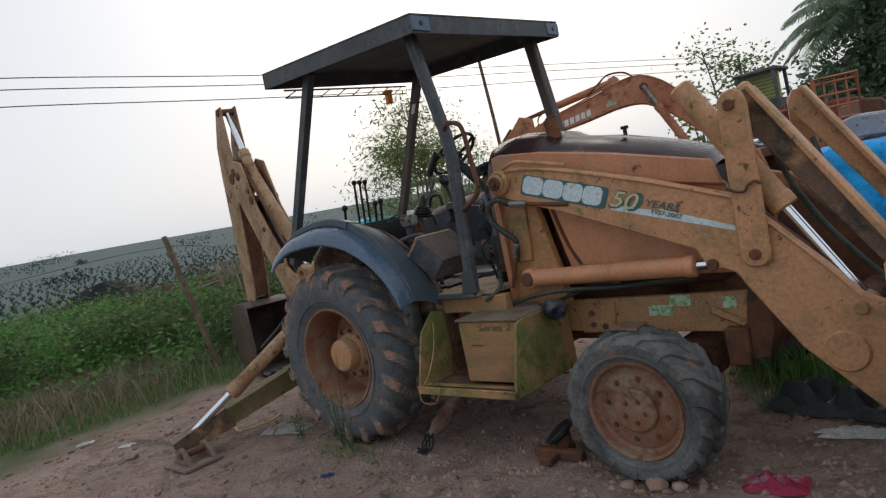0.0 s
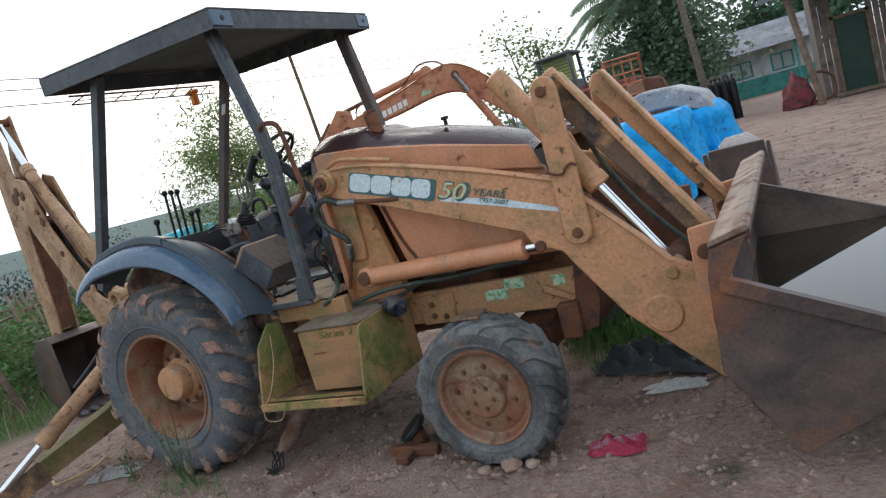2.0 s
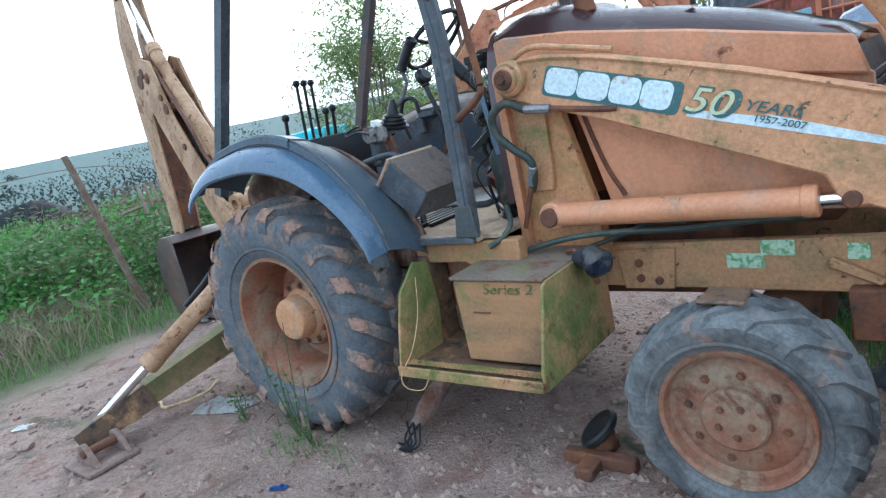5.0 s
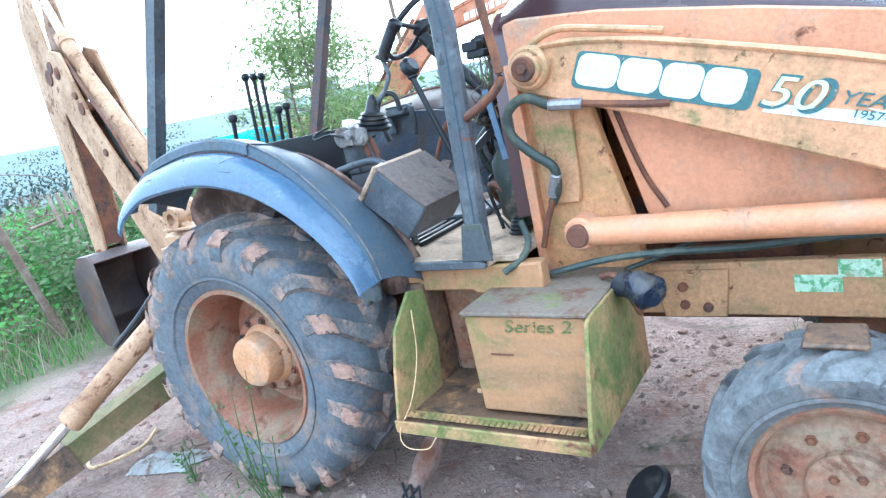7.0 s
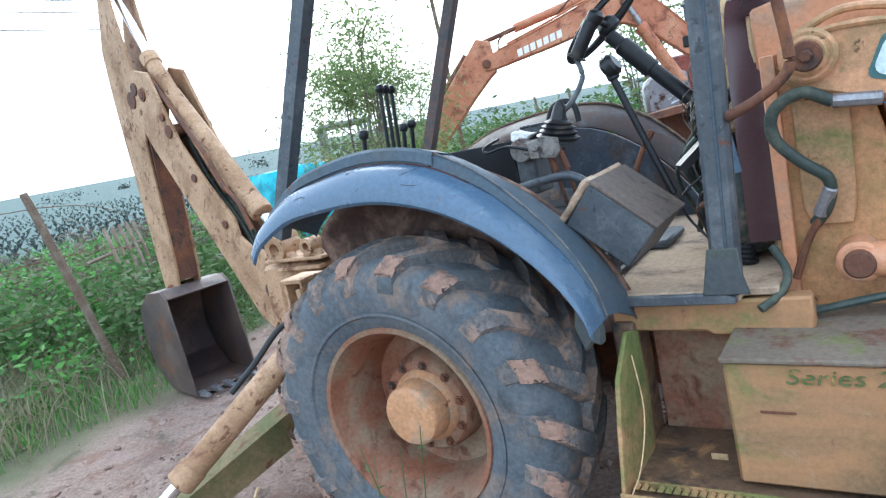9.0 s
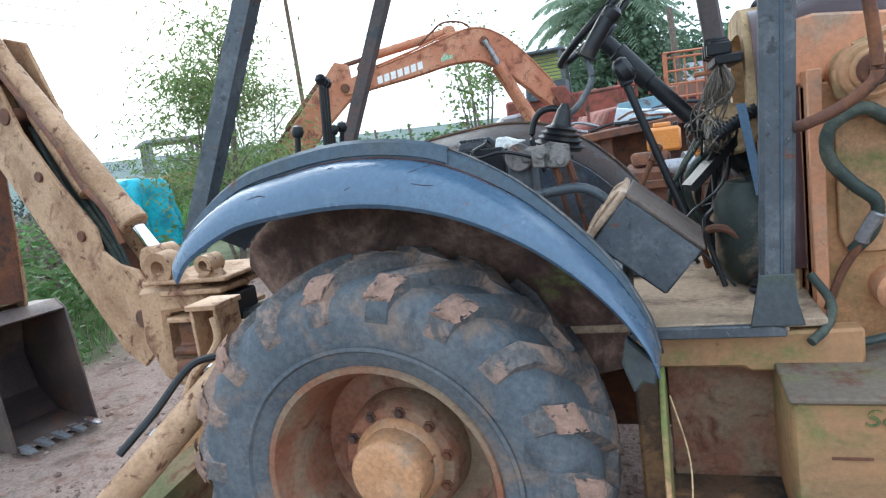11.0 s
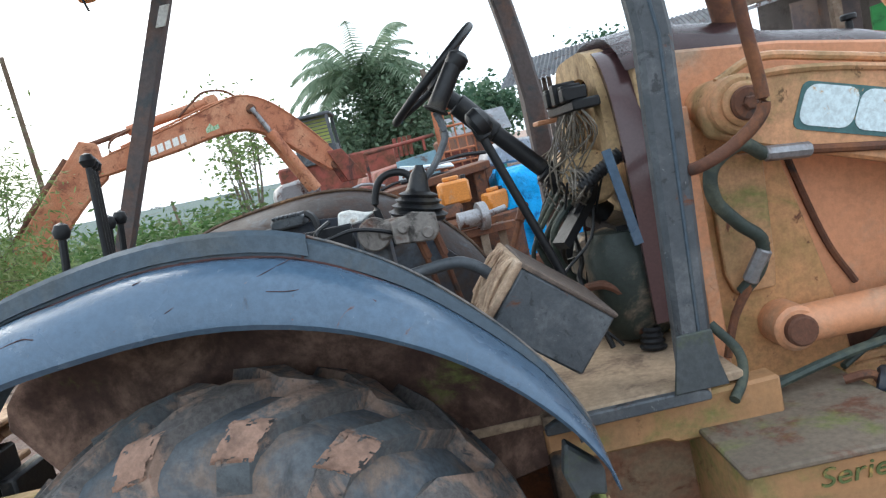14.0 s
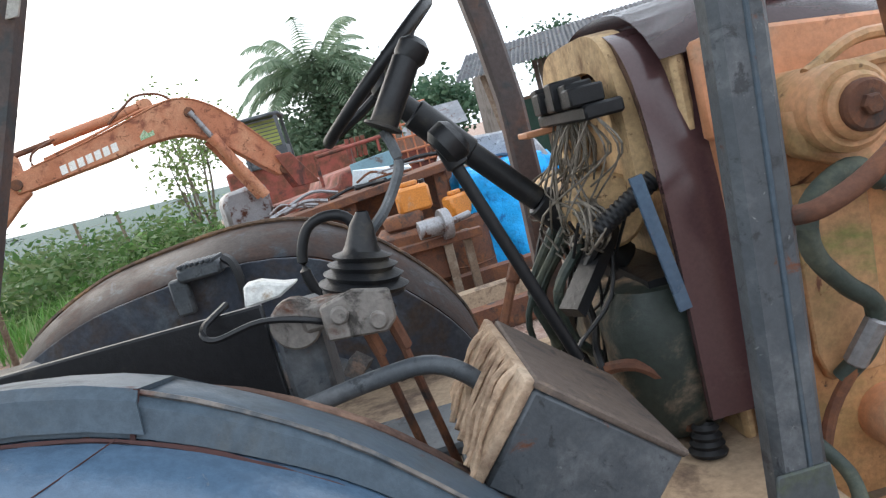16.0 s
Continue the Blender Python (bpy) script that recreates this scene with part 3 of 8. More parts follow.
both("upper_side_panel", lambda: prism([(1.20, 1.58), (1.20, 1.765), (1.26, 1.775), (1.57, 1.735), (2.05, 1.632), (2.575, 1.495), (2.615, 1.36), (1.5, 1.58)], -0.315, -0.29, 0.008), M_ORANGE, loader, "orange upper side panel under the hood")
part("grille", join(prism([(2.575, 1.0), (2.60, 1.0), (2.60, 1.36), (2.57, 1.46)], -0.27, 0.43, 0.004), *[box((2.60, -0.25, 1.02 + 0.035 * i), (2.612, 0.41, 1.04 + 0.035 * i), 0.002) for i in range(10)]), M_BLACK, loader, "black slatted radiator grille")


def hood_shell():
    bm = bmesh.new()
    rows = []
    for x, zc, zs, hw in ((1.16, 1.885, 1.75, 0.30), (1.30, 1.89, 1.755, 0.31), (1.55, 1.845, 1.715, 0.32), (1.62, 1.80, 1.70, 0.32), (1.9, 1.745, 1.635, 0.32), (2.25, 1.64, 1.545, 0.315), (2.5, 1.535, 1.475, 0.30), (2.57, 1.49, 1.455, 0.29)):
        row = []
        for k in range(15):
            t = -1 + 2 * k / 14
            row.append((x, YC + hw * 1.16 * t, zs + (zc - zs) * (1 - abs(t) ** 3.2)))
        rows.append(row)
    rings_to_mesh(bm, rows, closed=False)
    bmesh.ops.solidify(bm, geom=bm.faces[:], thickness=0.012)
    return dent(bm, 0.0025, 3)


part("hood", hood_shell(), M_HOOD, loader, "faded dark brown engine hood with a dull shine")
part("exhaust_stub", join(rod((1.56, -0.08, 1.80), (1.54, -0.08, 1.93), 0.045), rod((1.55, -0.08, 1.93), (1.545, -0.08, 1.945), 0.036)), M_RUST, loader, "rusty exhaust stub on the hood")
part("filler_cap", join(rod((1.98, 0.02, 1.73), (1.98, 0.02, 1.765), 0.012), rod((1.98, 0.02, 1.765), (1.98, 0.02, 1.785), 0.024)), M_BLACK, loader)

# cowl: the open dashboard behind the hood
def cowl_arch(x0, x1, hw, top, low, wall, ang=0.0):
    outer, inner = [], []
    for k in range(21):
        a = math.pi * k / 20
        e = 0.45
        cx, cz = math.copysign(abs(math.cos(a)) ** e, math.cos(a)), math.sin(a) ** e if k not in (0, 20) else 0
        outer.append((YC - hw * cx, low + (top - low) * cz))
        inner.append((YC - (hw - wall) * cx, low + (top - wall - low) * cz))
    bm = bmesh.new()
    r = [[(x0, y, z) for y, z in outer], [(x1, y, z) for y, z in outer], [(x1, y, z) for y, z in inner], [(x0, y, z) for y, z in inner]]
    vs = [[bm.verts.new(p) for p in q] for q in r]
    for a in range(4):
        for k in range(20):
            bm.faces.new((vs[a][k], vs[a][k + 1], vs[(a + 1) % 4][k + 1], vs[(a + 1) % 4][k]))
    for k in (0, 20):
        bm.faces.new([vs[a][k] for a in range(4)])
    bmesh.ops.recalc_face_normals(bm, faces=bm.faces[:])
    return bm


part("cowl", cowl_arch(1.11, 1.27, 0.37, 1.845, 1.03, 0.02), M_HOOD, loader, "brown plastic dashboard cowl, open at the rear")
part("dash_arch", cowl_arch(1.09, 1.15, 0.29, 1.85, 1.50, 0.075), M_CREAM, loader, "cream moulded dashboard arch with the panel gone")
part("firewall", join(box((1.18, -0.27, 0.95), (1.21, 0.43, 1.76), 0.01), rod((1.05, -0.12, 1.47), (1.05, 0.30, 1.47), 0.085, 20, 0.01)), M_CREAM, loader, "dirty cream firewall behind the missing dashboard")
part("cowl_strip", beam((1.063, -0.275, 1.55), (1.103, -0.285, 1.27), 0.010, 0.026, 0.003, (1, 0, 0)), M_GREY, loader, "blue-grey metal strip")
switches = part("switch_block", box((1.0, -0.26, 1.675), (1.08, 0.12, 1.705), 0.005), M_BLACK, loader, "black switch block torn from the dashboard")
for k in range(6):
    part("switch", box((0.98 + 0.012 * (k % 2), -0.25 + 0.06 * k, 1.705), (1.05, -0.195 + 0.06 * k, 1.742 + 0.012 * (k % 3)), 0.004), M_BLACK, switches)
part("bracket_tab", box((0.95, 0.05, 1.66), (1.04, 0.16, 1.675), 0.003), M_ORANGE, loader)
rng = random.Random(11)
wires = []
for k in range(46):
    y0 = -0.25 + 0.32 * rng.random()
    p = [(1.02, y0, 1.69), (1.01 + rng.uniform(-0.04, 0.05), y0 + rng.uniform(-0.04, 0.05), 1.60), (0.97 + rng.uniform(-0.06, 0.07), -0.02 + rng.uniform(-0.14, 0.12), 1.50 + rng.uniform(-0.05, 0.05)), (1.0 + rng.uniform(-0.08, 0.06), 0.02 + rng.uniform(-0.15, 0.12), 1.42 + rng.uniform(-0.05, 0.06))]
    wires.append(tube(p, 0.0025, 4, 5))
for k in range(22):
    c, r = V(0.99, -0.10, 1.455), rng.uniform(0.07, 0.15)
    a0 = rng.uniform(0, 6.28)
    p = [c + V(rng.uniform(-0.03, 0.03), r * math.cos(a0 + a), 0.45 * r * math.sin(a0 + a)) for a in (0, 0.9, 1.8, 2.7, 3.6, 4.5, 5.4)]
    wires.append(tube(p, 0.003, 4, 4))
part("wiring_loom", join(*wires), material("grey_wire", (0.20, 0.175, 0.14), 0.6, 0, [((0.10, 0.09, 0.08), 9, 0.55, 0.1, 0.6)]), loader, "tangle of loose grey wires hanging from the dashboard")["kind"] = "stuff"
part("corrugated_duct", lathe([(0.019 + 0.003 * (k % 2), 0.006 * k) for k in range(26)], (0.985, -0.22, 1.455), (0.85, -0.1, 0.5), 12), M_BLACK, loader)
part("brake_housing", dent(join(lathe([(0, 0), (0.10, 0.0), (0.13, 0.05), (0.13, 0.26), (0.09, 0.32), (0, 0.33)], (1.10, -0.13, 0.98), (0, 0, 1), 20), box((1.0, -0.1, 0.98), (1.2, 0.3, 1.25), 0.04)), 0.012, 7), material("grimy_green_casting", (0.028, 0.038, 0.032), 0.55, 0.2, [(DUST, 6, 0.58, 0.12, 0.9)]), loader, "grimy green pump casting under the dashboard")
part("gaiter", lathe([(0.036 + 0.006 * (k % 2) - 0.002 * k, 0.008 * k) for k in range(9)], (1.09, -0.28, 0.958), (0.1, 0.1, 1), 16), M_BLACK, loader, "black rubber bellows on the floor")
part("pipe", tube([(0.95, -0.05, 1.0), (0.93, -0.15, 1.13), (1.0, -0.22, 1.16), (1.06, -0.24, 1.10), (1.08, -0.24, 1.0)], 0.014, 8), M_RUST, loader)
for k, pts in enumerate(([(0.95, 0.0, 1.45), (0.87, 0.04, 1.30), (0.90, 0.06, 1.15), (0.86, 0.10, 1.0)], [(0.96, -0.05, 1.45), (0.84, -0.02, 1.27), (0.87, 0.05, 1.10), (0.92, 0.1, 0.98)], [(0.99, 0.08, 1.4), (0.90, 0.12, 1.25), (0.95, 0.15, 1.05), (0.9, 0.2, 0.97)], [(0.98, -0.1, 1.42), (0.9, -0.12, 1.33), (0.92, -0.08, 1.2), (1.02, -0.05, 1.1)])):
    part("hose", tube(pts, 0.012 if k != 1 else 0.008, 8), M_HOSE, loader)

rng = random.Random(77)
for k in range(7):
    y0, y1 = rng.uniform(-0.22, 0.18), rng.uniform(-0.22, 0.25)
    p = [(rng.uniform(0.93, 1.06), y0, rng.uniform(1.38, 1.50)), (rng.uniform(0.86, 1.02), (y0 + y1) / 2 + rng.uniform(-0.06, 0.06), rng.uniform(1.20, 1.38)), (rng.uniform(0.86, 1.04), y1, rng.uniform(1.05, 1.2)), (rng.uniform(0.88, 1.08), y1 + rng.uniform(-0.05, 0.05), 0.965)]
    part("cable", tube(p, rng.choice((0.004, 0.005, 0.009)), 6, 5), M_BLACK, loader)
part("dash_frame", join(beam((0.90, -0.20, 1.30), (1.12, -0.05, 1.50), 0.05, 0.03, 0.004), beam((0.92, 0.15, 1.02), (1.06, 0.12, 1.48), 0.04, 0.03, 0.004), beam((1.12, -0.20, 1.30), (1.12, 0.38, 1.30), 0.10, 0.04, 0.004)), M_BLACK, loader, "black bare frame under the dashboard")

# platform, rail, step and tank
part("cab_floor", join(box((-0.55, -0.56, 0.93), (1.22, 0.72, 0.955), 0.004), box((0.70, -0.60, 0.925), (1.12, -0.54, 0.962), 0.006)), M_FLOOR, loader, "dusty cab floor plate")
part("floor_edge", prism([(0.70, 0.925), (1.11, 0.925), (1.11, 0.945), (1.08, 0.958), (0.73, 0.958), (0.70, 0.945)], -0.625, -0.60, 0.004), M_POST, loader, "ribbed grey edge of the cab floor")
part("floor_rail", join(prism([(0.70, 0.82), (1.0, 0.82), (1.02, 0.805), (1.305, 0.805), (1.305, 0.925), (1.0, 0.918), (0.70, 0.918)], -0.57, -0.50, 0.008)), M_GREEN, loader, "algae-stained ochre side rail")
part("tank", prism([(1.09, 0.44), (1.54, 0.44), (1.545, 0.80), (1.53, 0.812), (1.10, 0.818), (1.085, 0.80)], -0.80, -0.32, 0.012), M_GREEN, loader, "dented ochre tank with faded lettering")
part("tank_lid", prism([(1.08, 0.815), (1.55, 0.81), (1.55, 0.826), (1.08, 0.832)], -0.815, -0.30, 0.005), material("dusty_grey_lid", (0.17, 0.135, 0.10), 0.8, 0, [(RUST, 6, 0.58, 0.08, 0.9), (ALGAE, 5, 0.62, 0.1, 0.9)]), loader, "dusty grey top of the tank")
part("tank_front_plate", prism([(-0.93, 0.40), (-0.30, 0.40), (-0.30, 0.82), (-0.80, 0.815), (-0.83, 0.80), (-0.94, 0.47)], 1.545, 1.56, 0.003, "yz"), M_ALGAE, loader, "algae-green plate at the front of the step")
part("step_lip", box((0.775, -0.945, 0.395), (1.55, -0.932, 0.445), 0.004), M_ALGAE, loader)
part("step_rib", box((0.79, -0.86, 0.426), (1.53, -0.845, 0.44), 0.003), M_ALGAE, loader)
part("step_tray", box((0.775, -0.93, 0.405), (1.545, -0.42, 0.425), 0.003), M_GRIME, loader, "dirt-covered step tray below the tank")
part("step_teeth", join(*[prism([(0.80 + 0.024 * k, 0.44), (0.82 + 0.024 * k, 0.44), (0.81 + 0.024 * k, 0.450)], -0.90, -0.87, 0, m=None) for k in range(30)]), M_ALGAE, loader)
part("step_side_plate", prism([(-0.94, 0.40), (-0.62, 0.40), (-0.58, 0.62), (-0.60, 0.84), (-0.70, 0.87), (-0.83, 0.76), (-0.88, 0.62)], 0.775, 0.79, 0.003, "yz"), M_ALGAE, loader, "green-stained plate behind the step")
part("step_back_panel", box((0.79, -0.46, 0.42), (1.10, -0.44, 0.82), 0.004), M_RIM, loader, "rust-red panel behind the step")
part("step_flange", box((0.70, -0.60, 0.35), (0.775, -0.44, 0.86), 0.01), M_GRIME, loader)
part("number_tag", box((0.98, -0.66, 0.425), (1.03, -0.655, 0.445), 0.001), M_CREAM, loader)
# No lamp: a blue-black lump like a crumpled bag, on a bent bracket.
part("work_lamp", join(dent(rod((1.64, -0.56, 0.835), (1.715, -0.64, 0.81), 0.058, 20, 0.022), 0.016, 14), dent(rod((1.57, -0.52, 0.82), (1.65, -0.58, 0.83), 0.045, 14, 0.01), 0.014, 18)), material("blue_black_plastic", (0.012, 0.018, 0.032), 0.3, 0, [((0.10, 0.09, 0.07), 9, 0.60, 0.1, 0.8)]), loader, "crumpled blue-black lump hanging by the tank")
part("lamp_bracket", tube([(1.50, -0.50, 0.84), (1.56, -0.53, 0.85), (1.60, -0.53, 0.78), (1.62, -0.50, 0.70)], 0.012, 6), M_RUST, loader)

# fenders
LIP = [(-0.575, 1.265), (-0.52, 1.325), (-0.40, 1.385), (-0.26, 1.42), (-0.01, 1.437), (0.23, 1.405), (0.42, 1.325), (0.55, 1.24), (0.67, 1.12), (0.735, 1.02), (0.755, 0.955)]
RIDGE = [(-0.60, 1.38), (-0.54, 1.44), (-0.42, 1.515), (-0.29, 1.56), (-0.03, 1.592), (0.22, 1.560), (0.405, 1.465), (0.535, 1.355), (0.66, 1.21), (0.735, 1.07), (0.76, 0.97)]


FENDER = V(0.03, -0.035, 0)


def fender_rows():
    lip = smooth_line([(a, 0, b) for a, b in LIP], 4)
    top = smooth_line([(a, 0, b) for a, b in RIDGE], 4)
    for p, q in zip(lip, top):
        off = min(0.046, 0.32 * max(0.01, q.z - p.z))
        face = [(p.x, -0.925, p.z - 0.012), (p.x, -0.935, p.z)]
        for t in (0.15, 0.35, 0.55, 0.75, 0.9):
            a = t * math.pi / 2
            face.append((p.x + (q.x - p.x) * math.sin(a), -0.935 + 0.10 * (1 - math.cos(a)), p.z + (q.z - off - p.z) * math.sin(a)))
        face += [(q.x, -0.836, q.z - off), (q.x, -0.80, q.z - off + 0.002)]
        band_ = [(q.x, -0.82, q.z - off + 0.004), (q.x, -0.812, q.z - off * 0.2), (q.x, -0.798, q.z), (q.x, -0.70, q.z - 0.02), (q.x, -0.56, q.z - 0.085), (q.x, -0.545, q.z - 0.10)]
        yield [tuple(V(*q) + FENDER) for q in face], [tuple(V(*q) + FENDER) for q in band_]


def fender_skin(which):
    bm = bmesh.new()
    rings_to_mesh(bm, [fb[which] for fb in fender_rows()], closed=False)
    bmesh.ops.recalc_face_normals(bm, faces=bm.faces[:])
    bmesh.ops.solidify(bm, geom=bm.faces[:], thickness=0.006)
    for v in bm.verts:
        v.co += 0.004 * V(0, noise.noise(v.co * 6), noise.noise(v.co * 5 + V(4, 0, 0)))
    return bm


M_LINER = material("rust_brown_wheel_arch", (0.075, 0.04, 0.03), 0.85, 0, [(MUD, 5, 0.56, 0.12, 0.95), (ALGAE, 4, 0.64, 0.06, 0.9)])


def fender_liner():
    top = smooth_line([(a, 0, b) for a, b in RIDGE], 3)
    out = [(p.x + 0.03, p.z - 0.10) for p in top]
    low = [(0.70, 0.82), (0.60, 0.80), (-0.35, 0.86), (-0.5, 1.1), (-0.58, 1.22)]
    return prism(out + low, -0.555, -0.535, 0.003)


def longer(bm):
    """The far fender reaches further back."""
    for v in bm.verts:
        if v.co.x < 0:
            v.co.x *= 1.4
    return bm


part("fender", fender_skin(0), M_GREY, loader, "blue-grey rounded fender, dented and dusty")
part("fender", longer(mirror(fender_skin(0))), M_GREY, loader, "blue-grey rounded fender, dented and dusty")
part("fender_band", fender_skin(1), M_BAND, loader, "slate band along the fender top, jointed and rusty")
part("fender_band", longer(mirror(fender_skin(1))), M_INNER_BAND, loader, "dark brown band inside the fender")
part("fender_rim", longer(mirror(tube([(a + 0.03, -0.835, b + 0.006) for a, b in RIDGE], 0.009, 6, 4))), M_GRIME, loader, "brown rolled edge of the fender")
part("fender_liner", fender_liner(), M_LINER, loader, "mud-stained wheel arch panel")
part("fender_liner", longer(mirror(fender_liner())), M_INNER, loader, "blue-grey inner panel of the fender")
both("fender_flap", lambda: prism([(0.71, 1.02), (0.78, 0.95), (0.775, 0.89), (0.745, 0.90), (0.72, 0.87), (0.695, 0.95)], -0.875, -0.835, 0.006), M_FOOT, loader, "dark green-stained fender bracket")


def on_fender(x, z, lift=0.001):
    """A place on the outer skin of the fender."""
    def level(line):
        for (xa, za), (xb, zb) in zip(line, line[1:]):
            if xa <= x <= xb:
                return za + (zb - za) * (x - xa) / (xb - xa)
        return line[-1][1]
    lo, hi = level(LIP), level(RIDGE) - 0.046
    s = min(1.0, max(0.0, (z - lo) / (hi - lo)))
    return (x + 0.03, -0.97 + 0.10 * (1 - math.cos(math.asin(s))) - lift, z)


def fender_cap():
    """The rear half of the band is a second sheet that overlaps the front half."""
    bm = bmesh.new()
    rows = [[tuple(V(*q) + V(0, -0.006, 0.007)) for q in fb[1]] for fb in fender_rows() if fb[1][0][0] < 0.31]
    rings_to_mesh(bm, rows, closed=False)
    bmesh.ops.recalc_face_normals(bm, faces=bm.faces[:])
    bmesh.ops.solidify(bm, geom=bm.faces[:], thickness=0.005)
    return bm


part("fender_cap", fender_cap(), M_BAND, loader, "overlapping slate sheet along the rear of the fender top")
M_CRACK = material("rust_red_crack", (0.055, 0.022, 0.02), 0.9)
part("rust_line", dent(tube([(a + 0.03, -0.86, b - 0.045) for a, b in RIDGE[3:8]], 0.0032, 5, 8), 0.003, 60), M_CRACK, loader, "rusty line where the band meets the fender")
rng = random.Random(31)
for pts, w in (([(0.02, 1.475), (0.06, 1.488), (0.11, 1.492), (0.14, 1.482), (0.165, 1.49), (0.20, 1.503), (0.25, 1.513)], 0.0008), ([(0.20, 1.468), (0.25, 1.462), (0.31, 1.455)], 0.0008), ([(0.33, 1.425), (0.37, 1.413), (0.39, 1.405)], 0.0018), ([(-0.30, 1.475), (-0.26, 1.482), (-0.23, 1.480)], 0.0014), ([(-0.05, 1.530), (0.0, 1.538), (0.03, 1.536)], 0.0014)):
    part("scratch", tube([on_fender(a + rng.uniform(-0.004, 0.004), b + rng.uniform(-0.002, 0.002)) for a, b in pts], w, 5, 5), M_CRACK, loader, "dark crack in the fender skin")
for k in range(16):
    x0 = 0.06 + 0.021 * k + rng.uniform(-0.006, 0.006)
    za = 1.546 - 0.62 * (x0 + 0.03) ** 2
    size = rng.uniform(0.003, 0.006)
    flake = dent(lathe([(0, 0.001), (size * 0.6, 0.0008), (size, -0.002)], (x0, -0.8575, za + rng.uniform(-0.001, 0.005)), (0, -1, 0.1), 9), size * 0.4, 150)
    flake.transform(Matrix.Translation((x0, 0, 0)) @ Matrix.Diagonal((rng.uniform(1.2, 3.2), 1, 1, 1)) @ Matrix.Translation((-x0, 0, 0)))
    part("rust_flake", flake, M_CRACK, loader)
part("band_joint", beam((0.285, -0.861, 1.49), (0.300, -0.838, 1.548), 0.005, 0.005, 0.001, (0, -1, 0)), M_CRACK, loader, "rusty joint across the fender band")
part("fender_edge", tube([(a + 0.03, -0.834, b + 0.001) for a, b in RIDGE], 0.0035, 5, 4), material("chipped_pale_edge", (0.17, 0.15, 0.135), 0.7, 0, [((0.06, 0.07, 0.08), 14, 0.50, 0.08, 0.6), (RUST, 9, 0.60, 0.06, 0.9)]), loader, "pale worn edge along the fender top")

# canopy
POST = [(1.018, 0.95), (1.112, 0.95), (1.118, 1.4), (1.118, 1.78), (1.095, 2.0), (1.0, 2.60), (0.915, 2.60), (1.01, 2.0), (1.032, 1.78), (1.03, 1.4)]
NEAR_POST = [(1.045, 0.95), (1.13, 0.95), (1.152, 1.4), (1.170, 1.80), (1.156, 1.96), (1.015, 2.62), (0.93, 2.62), (1.070, 1.98), (1.085, 1.80), (1.067, 1.4)]
part("front_post", prism(NEAR_POST, -0.625, -0.572, 0.012), M_POST, loader, "scuffed dark grey canopy post")
part("front_post", mirror(prism([(a, b + (0.05 if b > 2.5 else 0)) for a, b in POST], -0.645, -0.56, 0.012)), material("rusted_grey_post_paint", (0.085, 0.064, 0.06), 0.55, 0, [((0.15, 0.09, 0.07), 5, 0.56, 0.1, 0.8), ((0.05, 0.055, 0.06), 9, 0.58, 0.08, 0.5)]), loader, "rust-tinged grey canopy post")
both("post_foot", lambda: prism([(1.02, 0.957), (1.155, 0.957), (1.14, 1.02), (1.134, 1.10), (1.048, 1.10)], -0.631, -0.624, 0.003), M_FOOT, loader, "grey post foot with green algae")
part("post_crease", prism([(1.095, 1.0), (1.104, 1.0), (1.139, 1.79), (1.109, 2.05), (0.980, 2.60), (0.971, 2.60), (1.100, 2.05), (1.130, 1.79)], -0.628, -0.623, 0.002), M_BAND, loader)
part("rear_post", beam((-0.765, -0.60, 1.30), (-0.075, -0.60, 2.67), 0.06, 0.062, 0.010, (1, 0, 0)), M_POST, loader, "dark grey leaning rear canopy post")
part("rear_post", beam((-0.905, 0.74, 1.28), (-0.25, 0.74, 2.71), 0.06, 0.062, 0.010, (1, 0, 0)), bpy.data.materials["rusted_grey_post_paint"], loader, "dark grey leaning rear canopy post")
part("post_label", prism([(-0.385, 2.40), (-0.345, 2.40), (-0.305, 2.48), (-0.345, 2.48)], 0.700, 0.708, 0.001), M_WHITE, loader, "scratched white label on the rear post")


def canopy_roof():
    x0, x1, y0, y1, z0, z1 = -0.46, 1.14, -0.74, 0.90, 2.643, 2.763
    b = [box((x0, y0, z1 - 0.014), (x1, y1, z1), 0.004), box((x0, y0, z0), (x1, y0 + 0.012, z1 - 0.014), 0.002), box((x0, y1 - 0.012, z0), (x1, y1, z1 - 0.014), 0.002), box((x1 - 0.012, y0 + 0.012, z0), (x1, y1 - 0.012, z1 - 0.014), 0.002), box((x0, y0 + 0.012, z0), (x0 + 0.012, y1 - 0.012, z1 - 0.014), 0.002)]
    m = Matrix.Translation((0.34, YC, 2.7)) @ Matrix.Rotation(radians(2.9), 4, "Y") @ Matrix.Rotation(radians(2.1), 4, "X") @ Matrix.Translation((-0.34, -YC, -2.7))
    out = join(*b)
    out.transform(m)
    return out


part("canopy_roof", canopy_roof(), M_POST, loader, "dark grey folded steel canopy roof")
for y in (-0.66, 0.82):
    up = 0.037 * (y - YC)
    part("corner_bracket", box((1.132, y - 0.08, 2.615 + up), (1.148, y + 0.08, 2.705 + up), 0.004), M_GREY, loader, "grey bolt bracket on the canopy edge")
    part("bracket_hole", rod((1.146, y, 2.66 + up), (1.152, y, 2.66 + up), 0.016, 12), M_BLACK, loader)
part("beacon", join(rod((-0.62, 0.70, 2.66), (-0.62, 0.70, 2.56), 0.035), rod((-0.62, 0.70, 2.68), (-0.62, 0.70, 2.66), 0.05)), material("amber_plastic", (0.75, 0.22, 0.02), 0.25), loader, "amber beacon hanging below the canopy edge")
